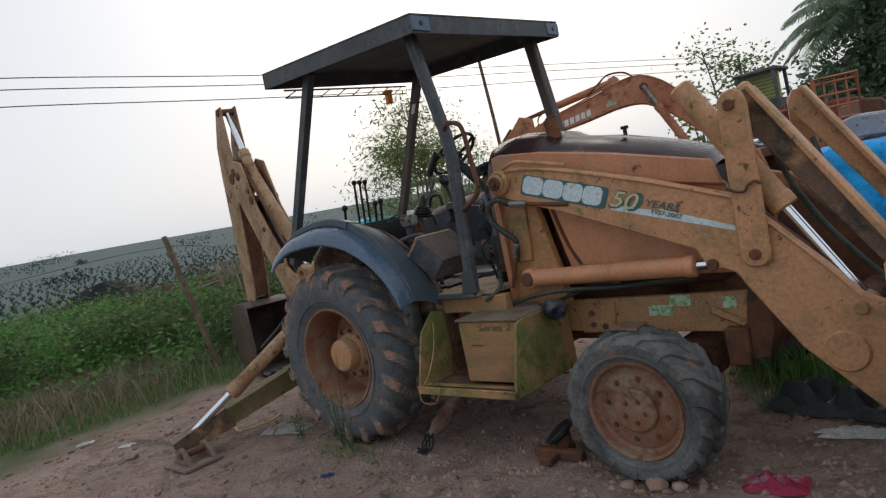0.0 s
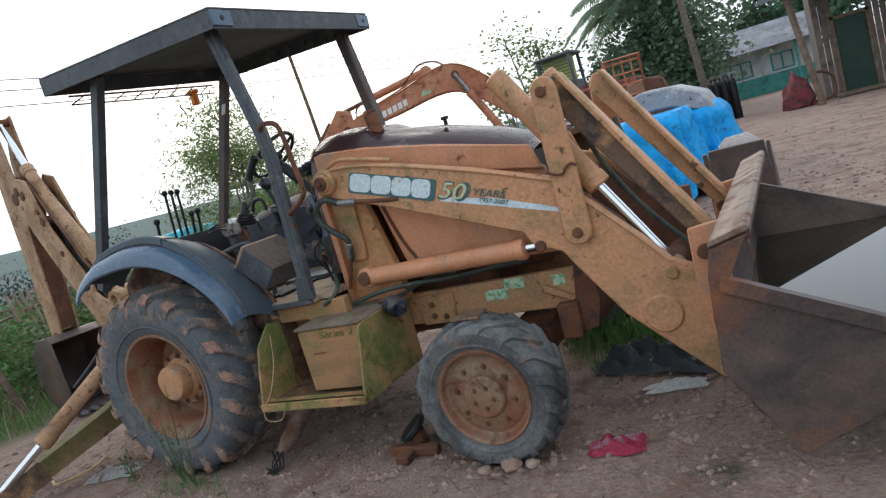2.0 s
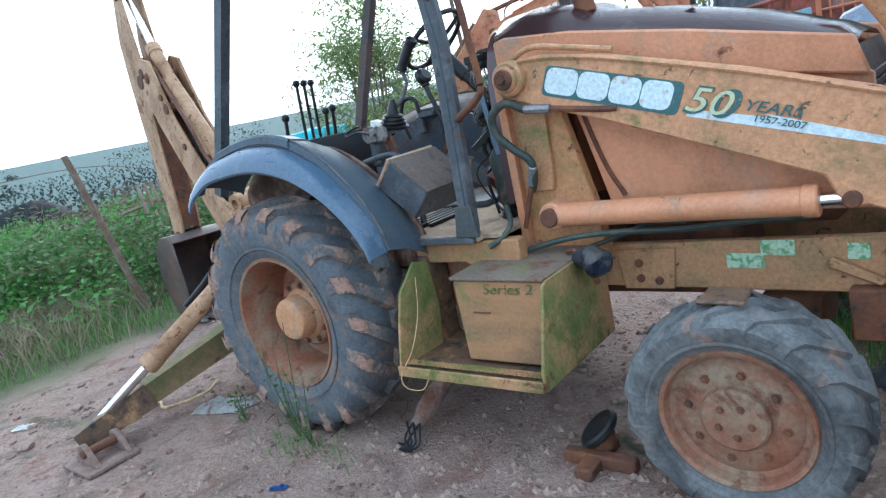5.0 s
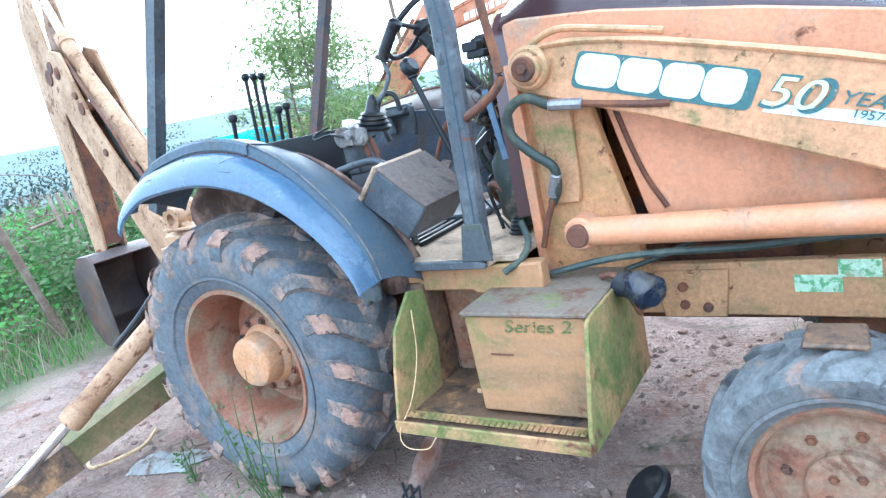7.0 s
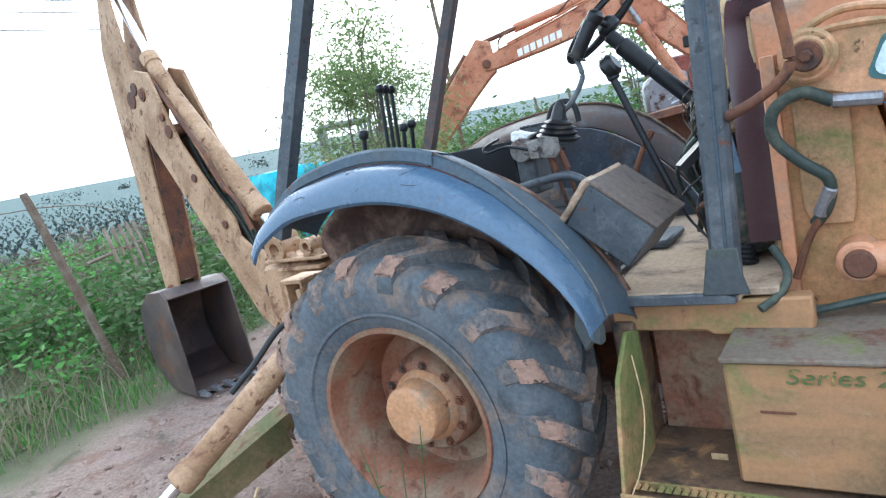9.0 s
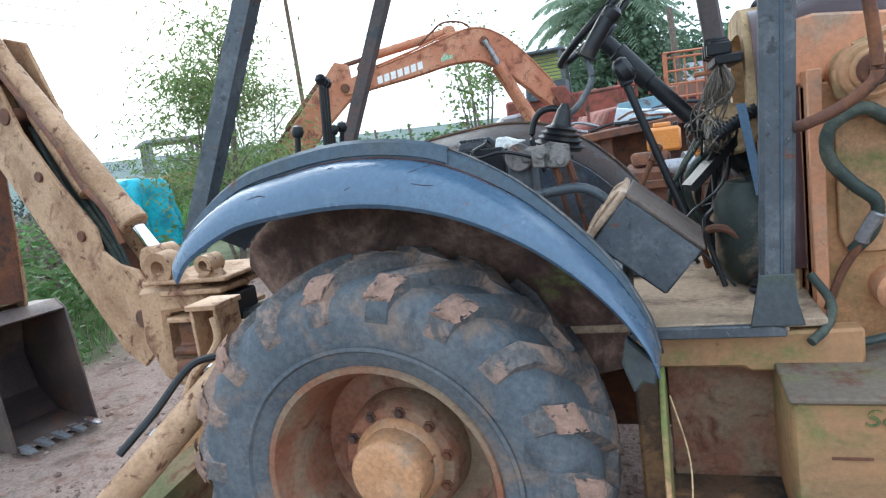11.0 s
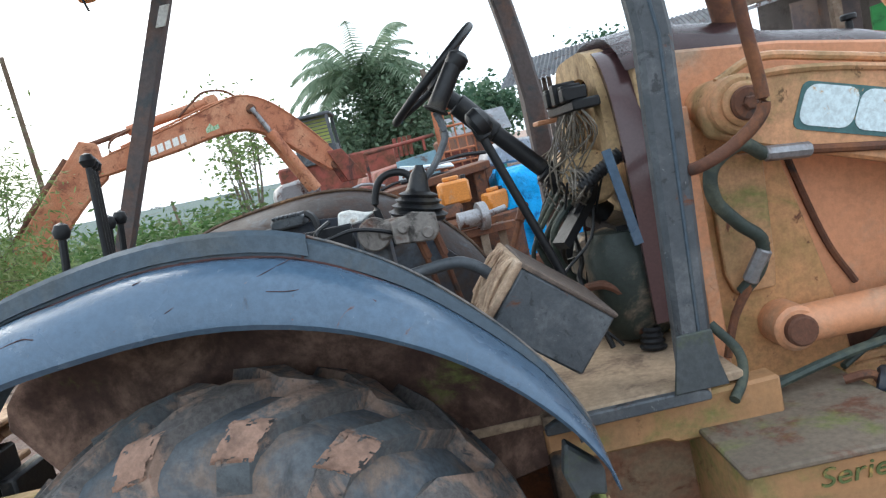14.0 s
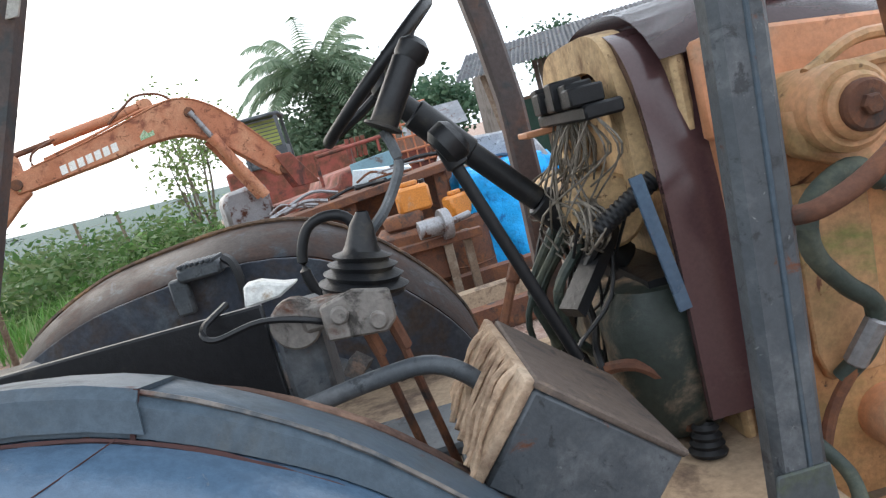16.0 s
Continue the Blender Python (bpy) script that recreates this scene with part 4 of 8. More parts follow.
fr = [tube([(-0.55, -0.5, 2.67), (-0.62, 0.95, 2.72)], 0.008, 6, 1), tube([(-0.55, -0.5, 2.61), (-0.62, 0.95, 2.65)], 0.006, 6, 1)]
for k in range(8):
    a, b = k / 8, (k + 0.7) / 8
    fr.append(tube([(-0.55 - 0.07 * a, -0.5 + 1.45 * a, 2.61 + 0.04 * a), (-0.55 - 0.07 * b, -0.5 + 1.45 * b, 2.67 + 0.05 * b)], 0.005, 5, 1))
part("lamp_frame", join(*fr), M_RUST, loader, "thin rusty lattice under the canopy's rear edge")
part("dangling_cable", tube([(-0.55, 0.45, 2.55), (-0.55, 0.46, 2.52), (-0.54, 0.47, 2.49), (-0.53, 0.47, 2.45)], 0.005, 5), M_BLACK, loader)

# handrail
part("handrail", tube([(1.13, -0.62, 1.985), (1.18, -0.645, 2.01), (1.27, -0.65, 1.99), (1.30, -0.65, 1.92), (1.312, -0.65, 1.78), (1.328, -0.65, 1.62), (1.318, -0.65, 1.565), (1.25, -0.65, 1.515), (1.18, -0.64, 1.485), (1.15, -0.60, 1.475)], 0.015, 10, 5), M_RUST, loader, "brown steel grab rail on the front post")


# loader arms
ARM = [(1.275, 1.60), (1.33, 1.665), (1.49, 1.665), (1.75, 1.615), (2.26, 1.465), (2.70, 1.31), (2.86, 1.15), (3.06, 0.935), (3.17, 0.80), (3.27, 0.75), (3.33, 0.58), (3.36, 0.22), (3.29, 0.18), (2.90, 0.56), (2.70, 0.86), (2.66, 0.93), (2.60, 0.955), (2.545, 0.95), (2.51, 1.0), (2.48, 1.065), (1.74, 1.36), (1.36, 1.495), (1.285, 1.53)]


def arm_plate():
    edge = [(a, b) for a, b in ARM[1:6]]
    rim_ = [tube([(a, -0.462, b - 0.012) for a, b in edge], 0.010, 6, 3), tube([(a, -0.462, b - 0.012) for a, b in ARM[5:9]], 0.009, 6, 2)]
    return join(prism(ARM, -0.46, -0.40, 0.008), *rim_)


both("loader_arm", arm_plate, M_ARM, loader, "scratched ochre loader arm")
both("arm_boss", lambda: rod((3.08, -0.475, 0.54), (3.08, -0.45, 0.54), 0.095, 32, 0.01), M_ARM, loader)
both("arm_pivot", lambda: join(rod((1.355, -0.50, 1.595), (1.355, -0.30, 1.595), 0.075, 24, 0.01), rod((1.355, -0.52, 1.595), (1.355, -0.49, 1.595), 0.055, 20, 0.008)), M_ARM, loader, "ochre pivot boss of the loader arm")
both("pivot_pin", lambda: join(rod((1.355, -0.535, 1.595), (1.355, -0.51, 1.595), 0.042, 20, 0.005), rod((1.355, -0.547, 1.595), (1.355, -0.53, 1.595), 0.018, 6)), M_RUST, loader)
LINK = [(2.705 + 0.0, 1.03), (2.712, 0.985), (2.745, 0.96), (2.80, 0.957), (2.838, 0.985), (2.845, 1.03), (2.845, 1.72), (2.83, 1.775), (2.79, 1.80), (2.745, 1.79), (2.712, 1.75)]
both("arm_link", lambda: prism(LINK, -0.505, -0.475, 0.008), M_ARM, loader, "upright ochre link bar")
for x, z in ((2.77, 1.725), (2.777, 1.02)):
    both("link_pin", lambda: rod((x, -0.525, z), (x, -0.40, z), 0.026, 16, 0.005), M_RUST, loader)
part("link_wire", tube([(2.70, -0.51, 1.345), (2.74, -0.52, 1.325), (2.78, -0.522, 1.32), (2.80, -0.52, 1.345), (2.83, -0.515, 1.36), (2.85, -0.50, 1.345)], 0.007, 6), M_RUST, loader)
TILT = [(2.735, 1.70), (2.77, 1.79), (2.83, 1.79), (3.375, 0.90), (3.375, 0.84), (3.32, 0.83)]
part("tilt_lever", prism(TILT, -0.40, -0.378, 0.005), M_GRIME, loader, "grimy brown bucket tilt lever")
part("tilt_lever", mirror(prism(TILT, -0.40, -0.378, 0.005)), M_ARM, loader, "ochre bucket tilt lever")
both("tilt_lever_flange", lambda: prism([(2.815, 1.80), (2.84, 1.80), (3.39, 0.90), (3.37, 0.87)], -0.43, -0.32, 0.004), M_ARM, loader, "scuffed ochre edge of the tilt lever")
both("inner_hose", lambda: tube([(2.86, -0.30, 1.50), (2.92, -0.26, 1.30), (3.02, -0.24, 1.10), (3.15, -0.24, 0.92), (3.26, -0.26, 0.80)], 0.014, 8), M_HOSE, loader)
both("inner_arm_web", lambda: prism([(2.72, 1.28), (2.86, 1.12), (3.17, 0.80), (3.05, 0.55), (2.75, 0.85), (2.6, 1.05)], -0.34, -0.30, 0.005), M_RUST, loader, "rusty inner arm plate")
both("tilt_cylinder", lambda: join(rod((2.50, -0.36, 1.88), (2.885, -0.36, 1.23), 0.058, 20, 0.012), rod((2.865, -0.36, 1.265), (2.90, -0.36, 1.205), 0.064, 20, 0.008)), M_ARM, loader, "ochre bucket tilt cylinder")
both("tilt_rod", lambda: rod((2.89, -0.36, 1.22), (3.155, -0.36, 0.775), 0.026, 16), M_CHROME, loader, "shiny chromed cylinder rod")
both("tilt_clevis", lambda: join(rod((3.165, -0.42, 0.735), (3.165, -0.30, 0.735), 0.05, 20, 0.01), rod((3.165, -0.485, 0.735), (3.165, -0.28, 0.735), 0.028, 14)), M_YELLOW, loader)
both("lift_cylinder", lambda: join(rod((1.43, -0.425, 0.985), (2.44, -0.425, 0.975), 0.052, 24, 0.008), rod((2.40, -0.425, 0.975), (2.455, -0.425, 0.975), 0.058, 24, 0.006), rod((1.425, -0.46, 0.985), (1.425, -0.33, 0.985), 0.062, 20, 0.01)), M_ORANGE, loader, "orange lift cylinder barrel")
both("lift_rod", lambda: rod((2.44, -0.425, 0.975), (2.54, -0.425, 0.977), 0.026, 16), M_CHROME, loader, "chromed lift rod")
both("lift_pin", lambda: rod((2.555, -0.48, 0.98), (2.555, -0.38, 0.98), 0.03, 16, 0.006), M_RUST, loader)
both("lift_pin", lambda: rod((1.425, -0.485, 0.985), (1.425, -0.455, 0.985), 0.042, 20, 0.006), M_RUST, loader)
part("cross_tube", rod((3.06, -0.40, 0.62), (3.06, 0.56, 0.62), 0.075, 20), M_RUST, loader, "rusty cross tube between the arms")

# arm hoses
for pts, r in (([(1.40, -0.47, 1.46), (1.33, -0.50, 1.50), (1.255, -0.50, 1.46), (1.25, -0.49, 1.38), (1.31, -0.47, 1.30), (1.37, -0.45, 1.24), (1.36, -0.43, 1.16), (1.32, -0.40, 1.10)], 0.018), ([(1.20, -0.45, 1.05), (1.24, -0.50, 0.98), (1.22, -0.55, 0.93), (1.17, -0.60, 0.90)], 0.013)):
    part("hydraulic_hose", tube(pts, r, 10, 6), M_HOSE, loader, "dusty black hydraulic hose")
part("hose_fitting", rod((1.40, -0.472, 1.46), (1.52, -0.468, 1.445), 0.02, 8), M_STEEL, loader, "bare steel hose fitting")
part("hose_fitting", rod((1.375, -0.448, 1.215), (1.335, -0.42, 1.13), 0.021, 8), M_STEEL, loader, "bare steel hose fitting")
part("steel_pipe", tube([(1.52, -0.468, 1.445), (1.72, -0.468, 1.41), (1.80, -0.46, 1.40)], 0.012, 8, 2), M_RUST, loader)
part("steel_pipe", tube([(1.34, -0.42, 1.13), (1.29, -0.40, 1.04), (1.25, -0.40, 0.93)], 0.012, 8, 3), M_RUST, loader)
part("low_hose", tube([(1.30, -0.48, 0.85), (1.50, -0.47, 0.89), (1.70, -0.44, 0.90), (1.95, -0.36, 0.88), (2.2, -0.31, 0.885), (2.4, -0.31, 0.89)], 0.013, 8), M_HOSE, loader, "hose sagging along the chassis rail")
part("low_hose", tube([(1.56, -0.40, 0.83), (1.68, -0.35, 0.86), (1.80, -0.32, 0.90), (1.95, -0.31, 0.895)], 0.010, 8), M_HOSE, loader)
part("arm_pipe", tube([(1.33, -0.43, 1.66), (1.45, -0.42, 1.70), (1.62, -0.42, 1.665), (1.80, -0.42, 1.62)], 0.012, 8), M_ARM, loader)
# Thin dark tube that stands in for the shade in the tower-to-panel gap.
part("strap", tube([(1.53, -0.275, 1.55), (1.575, -0.28, 1.35), (1.635, -0.28, 1.15), (1.70, -0.28, 1.02)], 0.010, 6), M_RUST, loader, "dark strip drawn for the shaded gap beside the side panel")

# decals: plain shapes for the maker's mark, and the letters that can be read
def on_arm(u, v):
    """A place on the arm's decal: u metres along it, v metres up from its lower edge."""
    a = radians(-17.5)
    return V(1.485 + u * math.cos(a) - v * math.sin(a), -0.4612, 1.505 + u * math.sin(a) + v * math.cos(a))


def decal_shape(pts, lift=0.0):
    bm = bmesh.new()
    front = [bm.verts.new(on_arm(u, v) - V(0, 0.0015 + lift, 0)) for u, v in pts]
    back = [bm.verts.new(on_arm(u, v) + V(0, 0.002, 0)) for u, v in pts]
    bm.faces.new(front)
    for k in range(len(pts)):
        bm.faces.new((front[k], front[(k + 1) % len(pts)], back[(k + 1) % len(pts)], back[k]))
    return bm


def rounded(u0, v0, u1, v1, r, slant=0.0, n=5):
    out = []
    for cx, cy, a0 in ((u1 - r, v0 + r, -90), (u1 - r, v1 - r, 0), (u0 + r, v1 - r, 90), (u0 + r, v0 + r, 180)):
        for k in range(n):
            a = radians(a0 + 90 * k / (n - 1))
            u, v = cx + r * math.cos(a), cy + r * math.sin(a)
            out.append((u + slant * (v - v0), v))
    return out


part("maker_mark_backing", join(decal_shape(rounded(0.0, 0.0, 0.565, 0.122, 0.02, 0.1))), M_DECAL2, loader, "dark teal backing of the maker's mark")
for k, w in enumerate((0.140, 0.130, 0.122, 0.118)):
    u = 0.010 + (0.0, 0.144, 0.279, 0.405)[k]
    part("maker_mark_block", decal_shape(rounded(u, 0.012, u + w, 0.116, 0.03, 0.12), 0.002), M_DECAL, loader, "pale blue block of the maker's mark")
part("decal_stripe", join(decal_shape([(0.60, 0.004), (1.28, 0.012), (1.27, 0.028), (0.92, 0.045), (0.61, 0.03)]), decal_shape([(0.86, 0.052), (1.26, 0.034), (1.265, 0.030), (0.88, 0.046)], 0.001)), M_DECAL, loader, "pale stripe tapering along the arm")


def text_part(name, body, size, place, turn, mat, parent, label="", slant=0.0, thick=0.0015, stretch=1.0):
    cu = bpy.data.curves.new("text", "FONT")
    cu.body, cu.size, cu.extrude, cu.shear = body, size, thick, slant
    tmp = bpy.data.objects.new("text", cu)
    scene.collection.objects.link(tmp)
    me = bpy.data.meshes.new_from_object(tmp.evaluated_get(bpy.context.evaluated_depsgraph_get()))
    bpy.data.objects.remove(tmp)
    me.transform(Matrix.Translation(place) @ turn @ Matrix.Diagonal((stretch, 1, 1, 1)))
    return link(name, me, mat, parent, label, 0)


ARM_TURN = Matrix.Rotation(radians(17.5), 4, "Y") @ Matrix.Rotation(radians(90), 4, "X")
text_part("lettering", "50", 0.150, on_arm(0.572, 0.016) - V(0, 0.003, 0), ARM_TURN, M_DECAL2, loader, "number 50 on the arm", 0.3, 0.0015, 1.25)
text_part("lettering", "50", 0.125, on_arm(0.583, 0.026) - V(0, 0.0055, 0), ARM_TURN, material("pale_green_lettering", (0.55, 0.62, 0.40), 0.6, 0, [((0.5, 0.3, 0.13), 30, 0.6, 0.06, 0.7)]), loader, "", 0.3, 0.001, 1.25)
text_part("lettering", "YEARS", 0.055, on_arm(0.785, 0.055) - V(0, 0.003, 0), ARM_TURN, M_DECAL2, loader, "word YEARS on the arm", 0.3, 0.0015, 1.2)
text_part("lettering", "1957-2007", 0.034, on_arm(0.825, 0.022) - V(0, 0.004, 0), ARM_TURN, M_DECAL2, loader, "years 1957-2007 on the arm", 0.1, 0.0015, 1.15)
text_part("lettering", "Series 2", 0.062, V(1.24, -0.8035, 0.755), Matrix.Rotation(radians(90), 4, "X"), material("faded_green_lettering", (0.10, 0.13, 0.04), 0.7, 0, [((0.40, 0.25, 0.08), 30, 0.58, 0.06, 0.8)]), loader, "faded green Series 2 lettering on the tank", 0.2, 0.0015, 1.25)
part("scratch_mark", box((1.17, -0.803, 0.665), (1.26, -0.80, 0.673), 0.0005), M_RUST, loader)
for x0, z0, x1, z1 in ((2.08, 0.685, 2.22, 0.745), (2.21, 0.735, 2.33, 0.795), (2.50, 0.715, 2.57, 0.775)):
    part("sticker", prism([(x0, z0 + 0.004), (x1, z0), (x1, z1), (x0, z1 + 0.004)], -0.2835, -0.2795, 0.0005), M_STICKER, loader, "weathered green and white warning sticker")

# front bucket
BUCKET_SIDE = [(3.425, 0.95), (3.40, 0.84), (3.38, 0.46), (3.60, 0.10), (4.23, 0.44), (4.22, 0.48), (3.46, 0.80), (3.57, 0.99)]


def bucket_shell():
    prof = [(3.58, 1.0), (3.425, 0.96), (3.40, 0.84), (3.385, 0.66), (3.40, 0.46), (3.47, 0.28), (3.62, 0.115), (4.24, 0.455)]
    inner = [(4.22, 0.472), (3.64, 0.16), (3.50, 0.30), (3.43, 0.47), (3.41, 0.66), (3.425, 0.82), (3.445, 0.93), (3.575, 0.965)]
    return prism(prof + inner, -1.03, 1.20, 0.004)


part("bucket", bucket_shell(), M_BUCKET, loader, "wide dark brown steel front bucket holding rain water")
both("bucket_side", lambda: prism(BUCKET_SIDE, -1.05, -1.03, 0.004), M_BUCKET, loader, "worn brown bucket side plate")
both("bucket_rim_bar", lambda: beam((3.44, -1.05, 0.82), (4.20, -1.05, 0.475), 0.045, 0.055, 0.006), M_BUCKET, loader, "dark rusty bar along the bucket side")
part("bucket_top_bar", prism([(3.42, 0.955), (3.575, 0.998), (3.585, 1.012), (3.565, 1.03), (3.43, 0.985)], -1.05, 1.21, 0.006), material("worn_grey_brown_steel", (0.24, 0.18, 0.14), 0.5, 0.4, [(RUST, 5, 0.55, 0.1, 0.8)]), loader, "worn top plate of the bucket")
part("cutting_edge", join(prism([(4.10, 0.372), (4.27, 0.462), (4.265, 0.478), (4.09, 0.39)], -1.06, 1.22, 0.003)), M_STEEL, loader, "grey cutting edge with bolt holes")
for k in range(10):
    part("edge_bolt", rod((4.19, -0.92 + 0.22 * k, 0.437), (4.185, -0.92 + 0.22 * k, 0.447), 0.022, 4), M_BLACK, loader)
water = bmesh.new()
water.faces.new([water.verts.new(p) for p in ((3.435, -1.028, 0.458), (4.185, -1.028, 0.458), (4.185, 1.19, 0.458), (3.435, 1.19, 0.458))])
wm = material("still_rain_water", (0.02, 0.018, 0.012), 0.02, 0, grain=0.0, bump=0.0, rough_var=0.01)
part("rain_water", water, wm, loader, "still rain water reflecting the sky")
both("bucket_bracket", lambda: prism([(3.28, 0.94), (3.43, 0.96), (3.42, 0.40), (3.34, 0.28), (3.27, 0.60)], -0.53, -0.50, 0.006), M_ORANGE, loader, "orange bucket hinge plate")
both("bucket_pin", lambda: rod((3.34, -0.56, 0.83), (3.34, -0.36, 0.83), 0.035, 16), M_RUST, loader)

# ---- backhoe at the rear ----
def rear(bm):
    """Turns a part drawn in (distance back, sideways, height) to the swung backhoe."""
    a = radians(180 - 12.5)
    bm.transform(Matrix.Translation((-1.35, YC, 0)) @ Matrix.Rotation(a, 4, "Z") @ Matrix.Diagonal((1.15, 1, 1.02, 1)))
    return bm


M_BOOM = material("faded_sand_boom_paint", (0.46, 0.285, 0.16), 0.65, 0, [((0.30, 0.17, 0.085), 3, 0.54, 0.12, 0.8), ((0.20, 0.09, 0.05), 5, 0.62, 0.07, 0.9), (RUST, 12, 0.61, 0.05, 0.9)])
BOOM = [(0.12, 0.95), (0.16, 0.75), (0.30, 0.63), (0.42, 0.70), (0.80, 1.25), (1.24, 1.88), (1.38, 2.15), (1.36, 2.33), (1.24, 2.42), (1.06, 2.36), (0.98, 2.16), (0.86, 1.86), (0.66, 1.58), (0.45, 1.33), (0.44, 1.22), (0.34, 1.15), (0.22, 1.12)]
for y in (-0.14, 0.115):
    part("boom_plate", rear(prism(BOOM, y, y + 0.025, 0.005)), M_BOOM, loader, "sand-coloured backhoe boom side plate")
part("boom_web", rear(join(beam((0.30, 0, 0.80), (1.18, 0, 2.0), 0.23, 0.03, 0.003, (0, 0, 1)), *[rod((s, -0.15, z), (s, 0.15, z), 0.045, 16) for s, z in ((0.24, 0.88), (1.18, 2.24), (1.28, 2.30), (0.95, 1.95))])), M_RUST, loader, "rusty inner web of the boom")
for s, z in ((0.55, 1.30), (0.78, 1.62), (0.98, 2.05), (1.18, 2.24)):
    part("boom_pin", rear(rod((s, 0.138, z), (s, 0.155, z), 0.028, 12)), M_RUST, loader)
part("boom_cylinder", rear(join(rod((1.02, 0.02, 2.20), (0.34, 0.02, 1.36), 0.062, 20, 0.01), rod((0.36, 0.02, 1.385), (0.31, 0.02, 1.325), 0.07, 20, 0.008))), M_BOOM, loader, "sand-coloured boom cylinder")
part("boom_rod", rear(rod((0.33, 0.02, 1.35), (0.20, 0.02, 1.19), 0.03, 16)), M_CHROME, loader, "chromed boom rod")
part("boom_clevis", rear(join(rod((0.18, -0.06, 1.16), (0.18, 0.10, 1.16), 0.062, 20, 0.01), box((0.10, -0.06, 1.02), (0.25, 0.10, 1.16), 0.015))), M_BOOM, loader)
part("boom_hose", rear(tube([(1.10, 0.09, 2.32), (0.85, 0.11, 2.03), (0.62, 0.12, 1.76), (0.50, 0.12, 1.55), (0.36, 0.13, 1.42), (0.30, 0.12, 1.25)], 0.014, 8)), M_RUST, loader)
for k in range(3):
    part("boom_hose", rear(tube([(1.05, -0.06 + 0.03 * k, 2.05), (0.8, -0.04 + 0.04 * k, 1.62), (0.55, -0.03 + 0.03 * k, 1.25), (0.40, 0.0 + 0.02 * k, 0.98), (0.2, 0.0, 0.85)], 0.014, 8)), M_HOSE, loader)
DIP2 = [(1.40, 3.05), (1.54, 3.05), (1.74, 2.66), (1.78, 2.30), (1.83, 0.82), (1.60, 0.78), (1.54, 1.0), (1.44, 1.95), (1.33, 2.15), (1.36, 2.5)]
for y in (-0.095, 0.075):
    part("dipper_plate", rear(prism(DIP2, y, y + 0.02, 0.005)), M_BOOM, loader, "sand-coloured dipper stick side plate")
part("dipper_web", rear(join(beam((1.72, 0, 2.5), (1.76, 0, 0.9), 0.15, 0.02, 0.002, (1, 0, 0)), beam((1.40, 0, 2.05), (1.58, 0, 0.9), 0.15, 0.02, 0.002, (1, 0, 0)), rod((1.47, -0.11, 3.0), (1.47, 0.11, 3.0), 0.04), rod((1.36, -0.15, 2.24), (1.36, 0.15, 2.24), 0.06), rod((1.70, -0.12, 0.83), (1.70, 0.12, 0.83), 0.04))), M_RUST, loader, "rusty inside of the dipper stick")
part("dipper_rod", rear(rod((1.46, 0, 2.98), (1.20, 0, 2.46), 0.03, 16)), M_CHROME, loader, "shiny chromed dipper rod")
part("dipper_cylinder", rear(join(rod((1.22, 0, 2.48), (0.62, 0.0, 1.50), 0.055, 20, 0.01), rod((1.24, 0, 2.51), (1.19, 0, 2.43), 0.065, 16, 0.008))), M_BOOM, loader, "sand-coloured dipper cylinder")
part("bucket_ram", rear(join(rod((1.86, 0, 2.4), (1.90, 0, 1.35), 0.045, 16), rod((1.90, 0, 1.36), (1.93, 0, 0.9), 0.024, 12))), M_BOOM, loader)
DIG = [(1.48, 0.80), (1.56, 0.86), (1.80, 0.84), (2.02, 0.70), (2.08, 0.45), (2.0, 0.20), (1.82, 0.05), (1.42, 0.04)]
DIG_IN = [(1.43, 0.055), (1.80, 0.075), (1.97, 0.22), (2.04, 0.45), (1.99, 0.68), (1.79, 0.81), (1.57, 0.83), (1.50, 0.785)]
part("digging_bucket", rear(prism(DIG + DIG_IN, -0.25, 0.25, 0.004)), M_BUCKET, loader, "rusty brown digging bucket on the ground")
for y in (-0.265, 0.25):
    part("digging_bucket_side", rear(prism([(1.48, 0.80), (1.56, 0.86), (1.80, 0.84), (2.02, 0.70), (2.08, 0.45), (2.0, 0.20), (1.82, 0.05), (1.42, 0.04)], y, y + 0.015, 0.003)), M_BUCKET, loader)
for k in range(5):
    part("bucket_tooth", rear(beam((1.46, -0.21 + 0.105 * k, 0.05), (1.32, -0.21 + 0.105 * k, 0.045), 0.06, 0.035, 0.006, (0, 0, 1), 0.035, 0.012)), M_STEEL, loader, "worn steel bucket tooth")

# swing post and rear frame
part("swing_post", join(prism([(-1.20, 0.55), (-1.50, 0.62), (-1.58, 0.80), (-1.56, 1.06), (-1.20, 1.08), (-1.16, 1.0), (-1.22, 0.96), (-1.42, 0.94), (-1.44, 0.70), (-1.22, 0.66)], -0.10, 0.26, 0.02), rod((-1.25, YC, 0.42), (-1.25, YC, 1.10), 0.06)), M_BOOM, loader, "cream swing casting between boom and frame")
for lo_, hi_ in (((-1.48, -0.14, 1.085), (-1.02, 0.30, 1.105)), ((-1.40, -0.13, 1.03), (-1.06, 0.28, 1.055)), ((-1.40, -0.12, 0.90), (-1.12, 0.28, 0.925)), ((-1.44, -0.12, 0.60), (-1.14, 0.28, 0.63))):
    part("swing_plate", box(lo_, hi_, 0.006), M_BOOM, loader)
part("swing_ram", join(rod((-1.35, -0.02, 0.86), (-1.0, -0.20, 0.84), 0.04), rod((-1.35, 0.1, 0.78), (-1.0, 0.3, 0.76), 0.04)), M_RUST, loader)
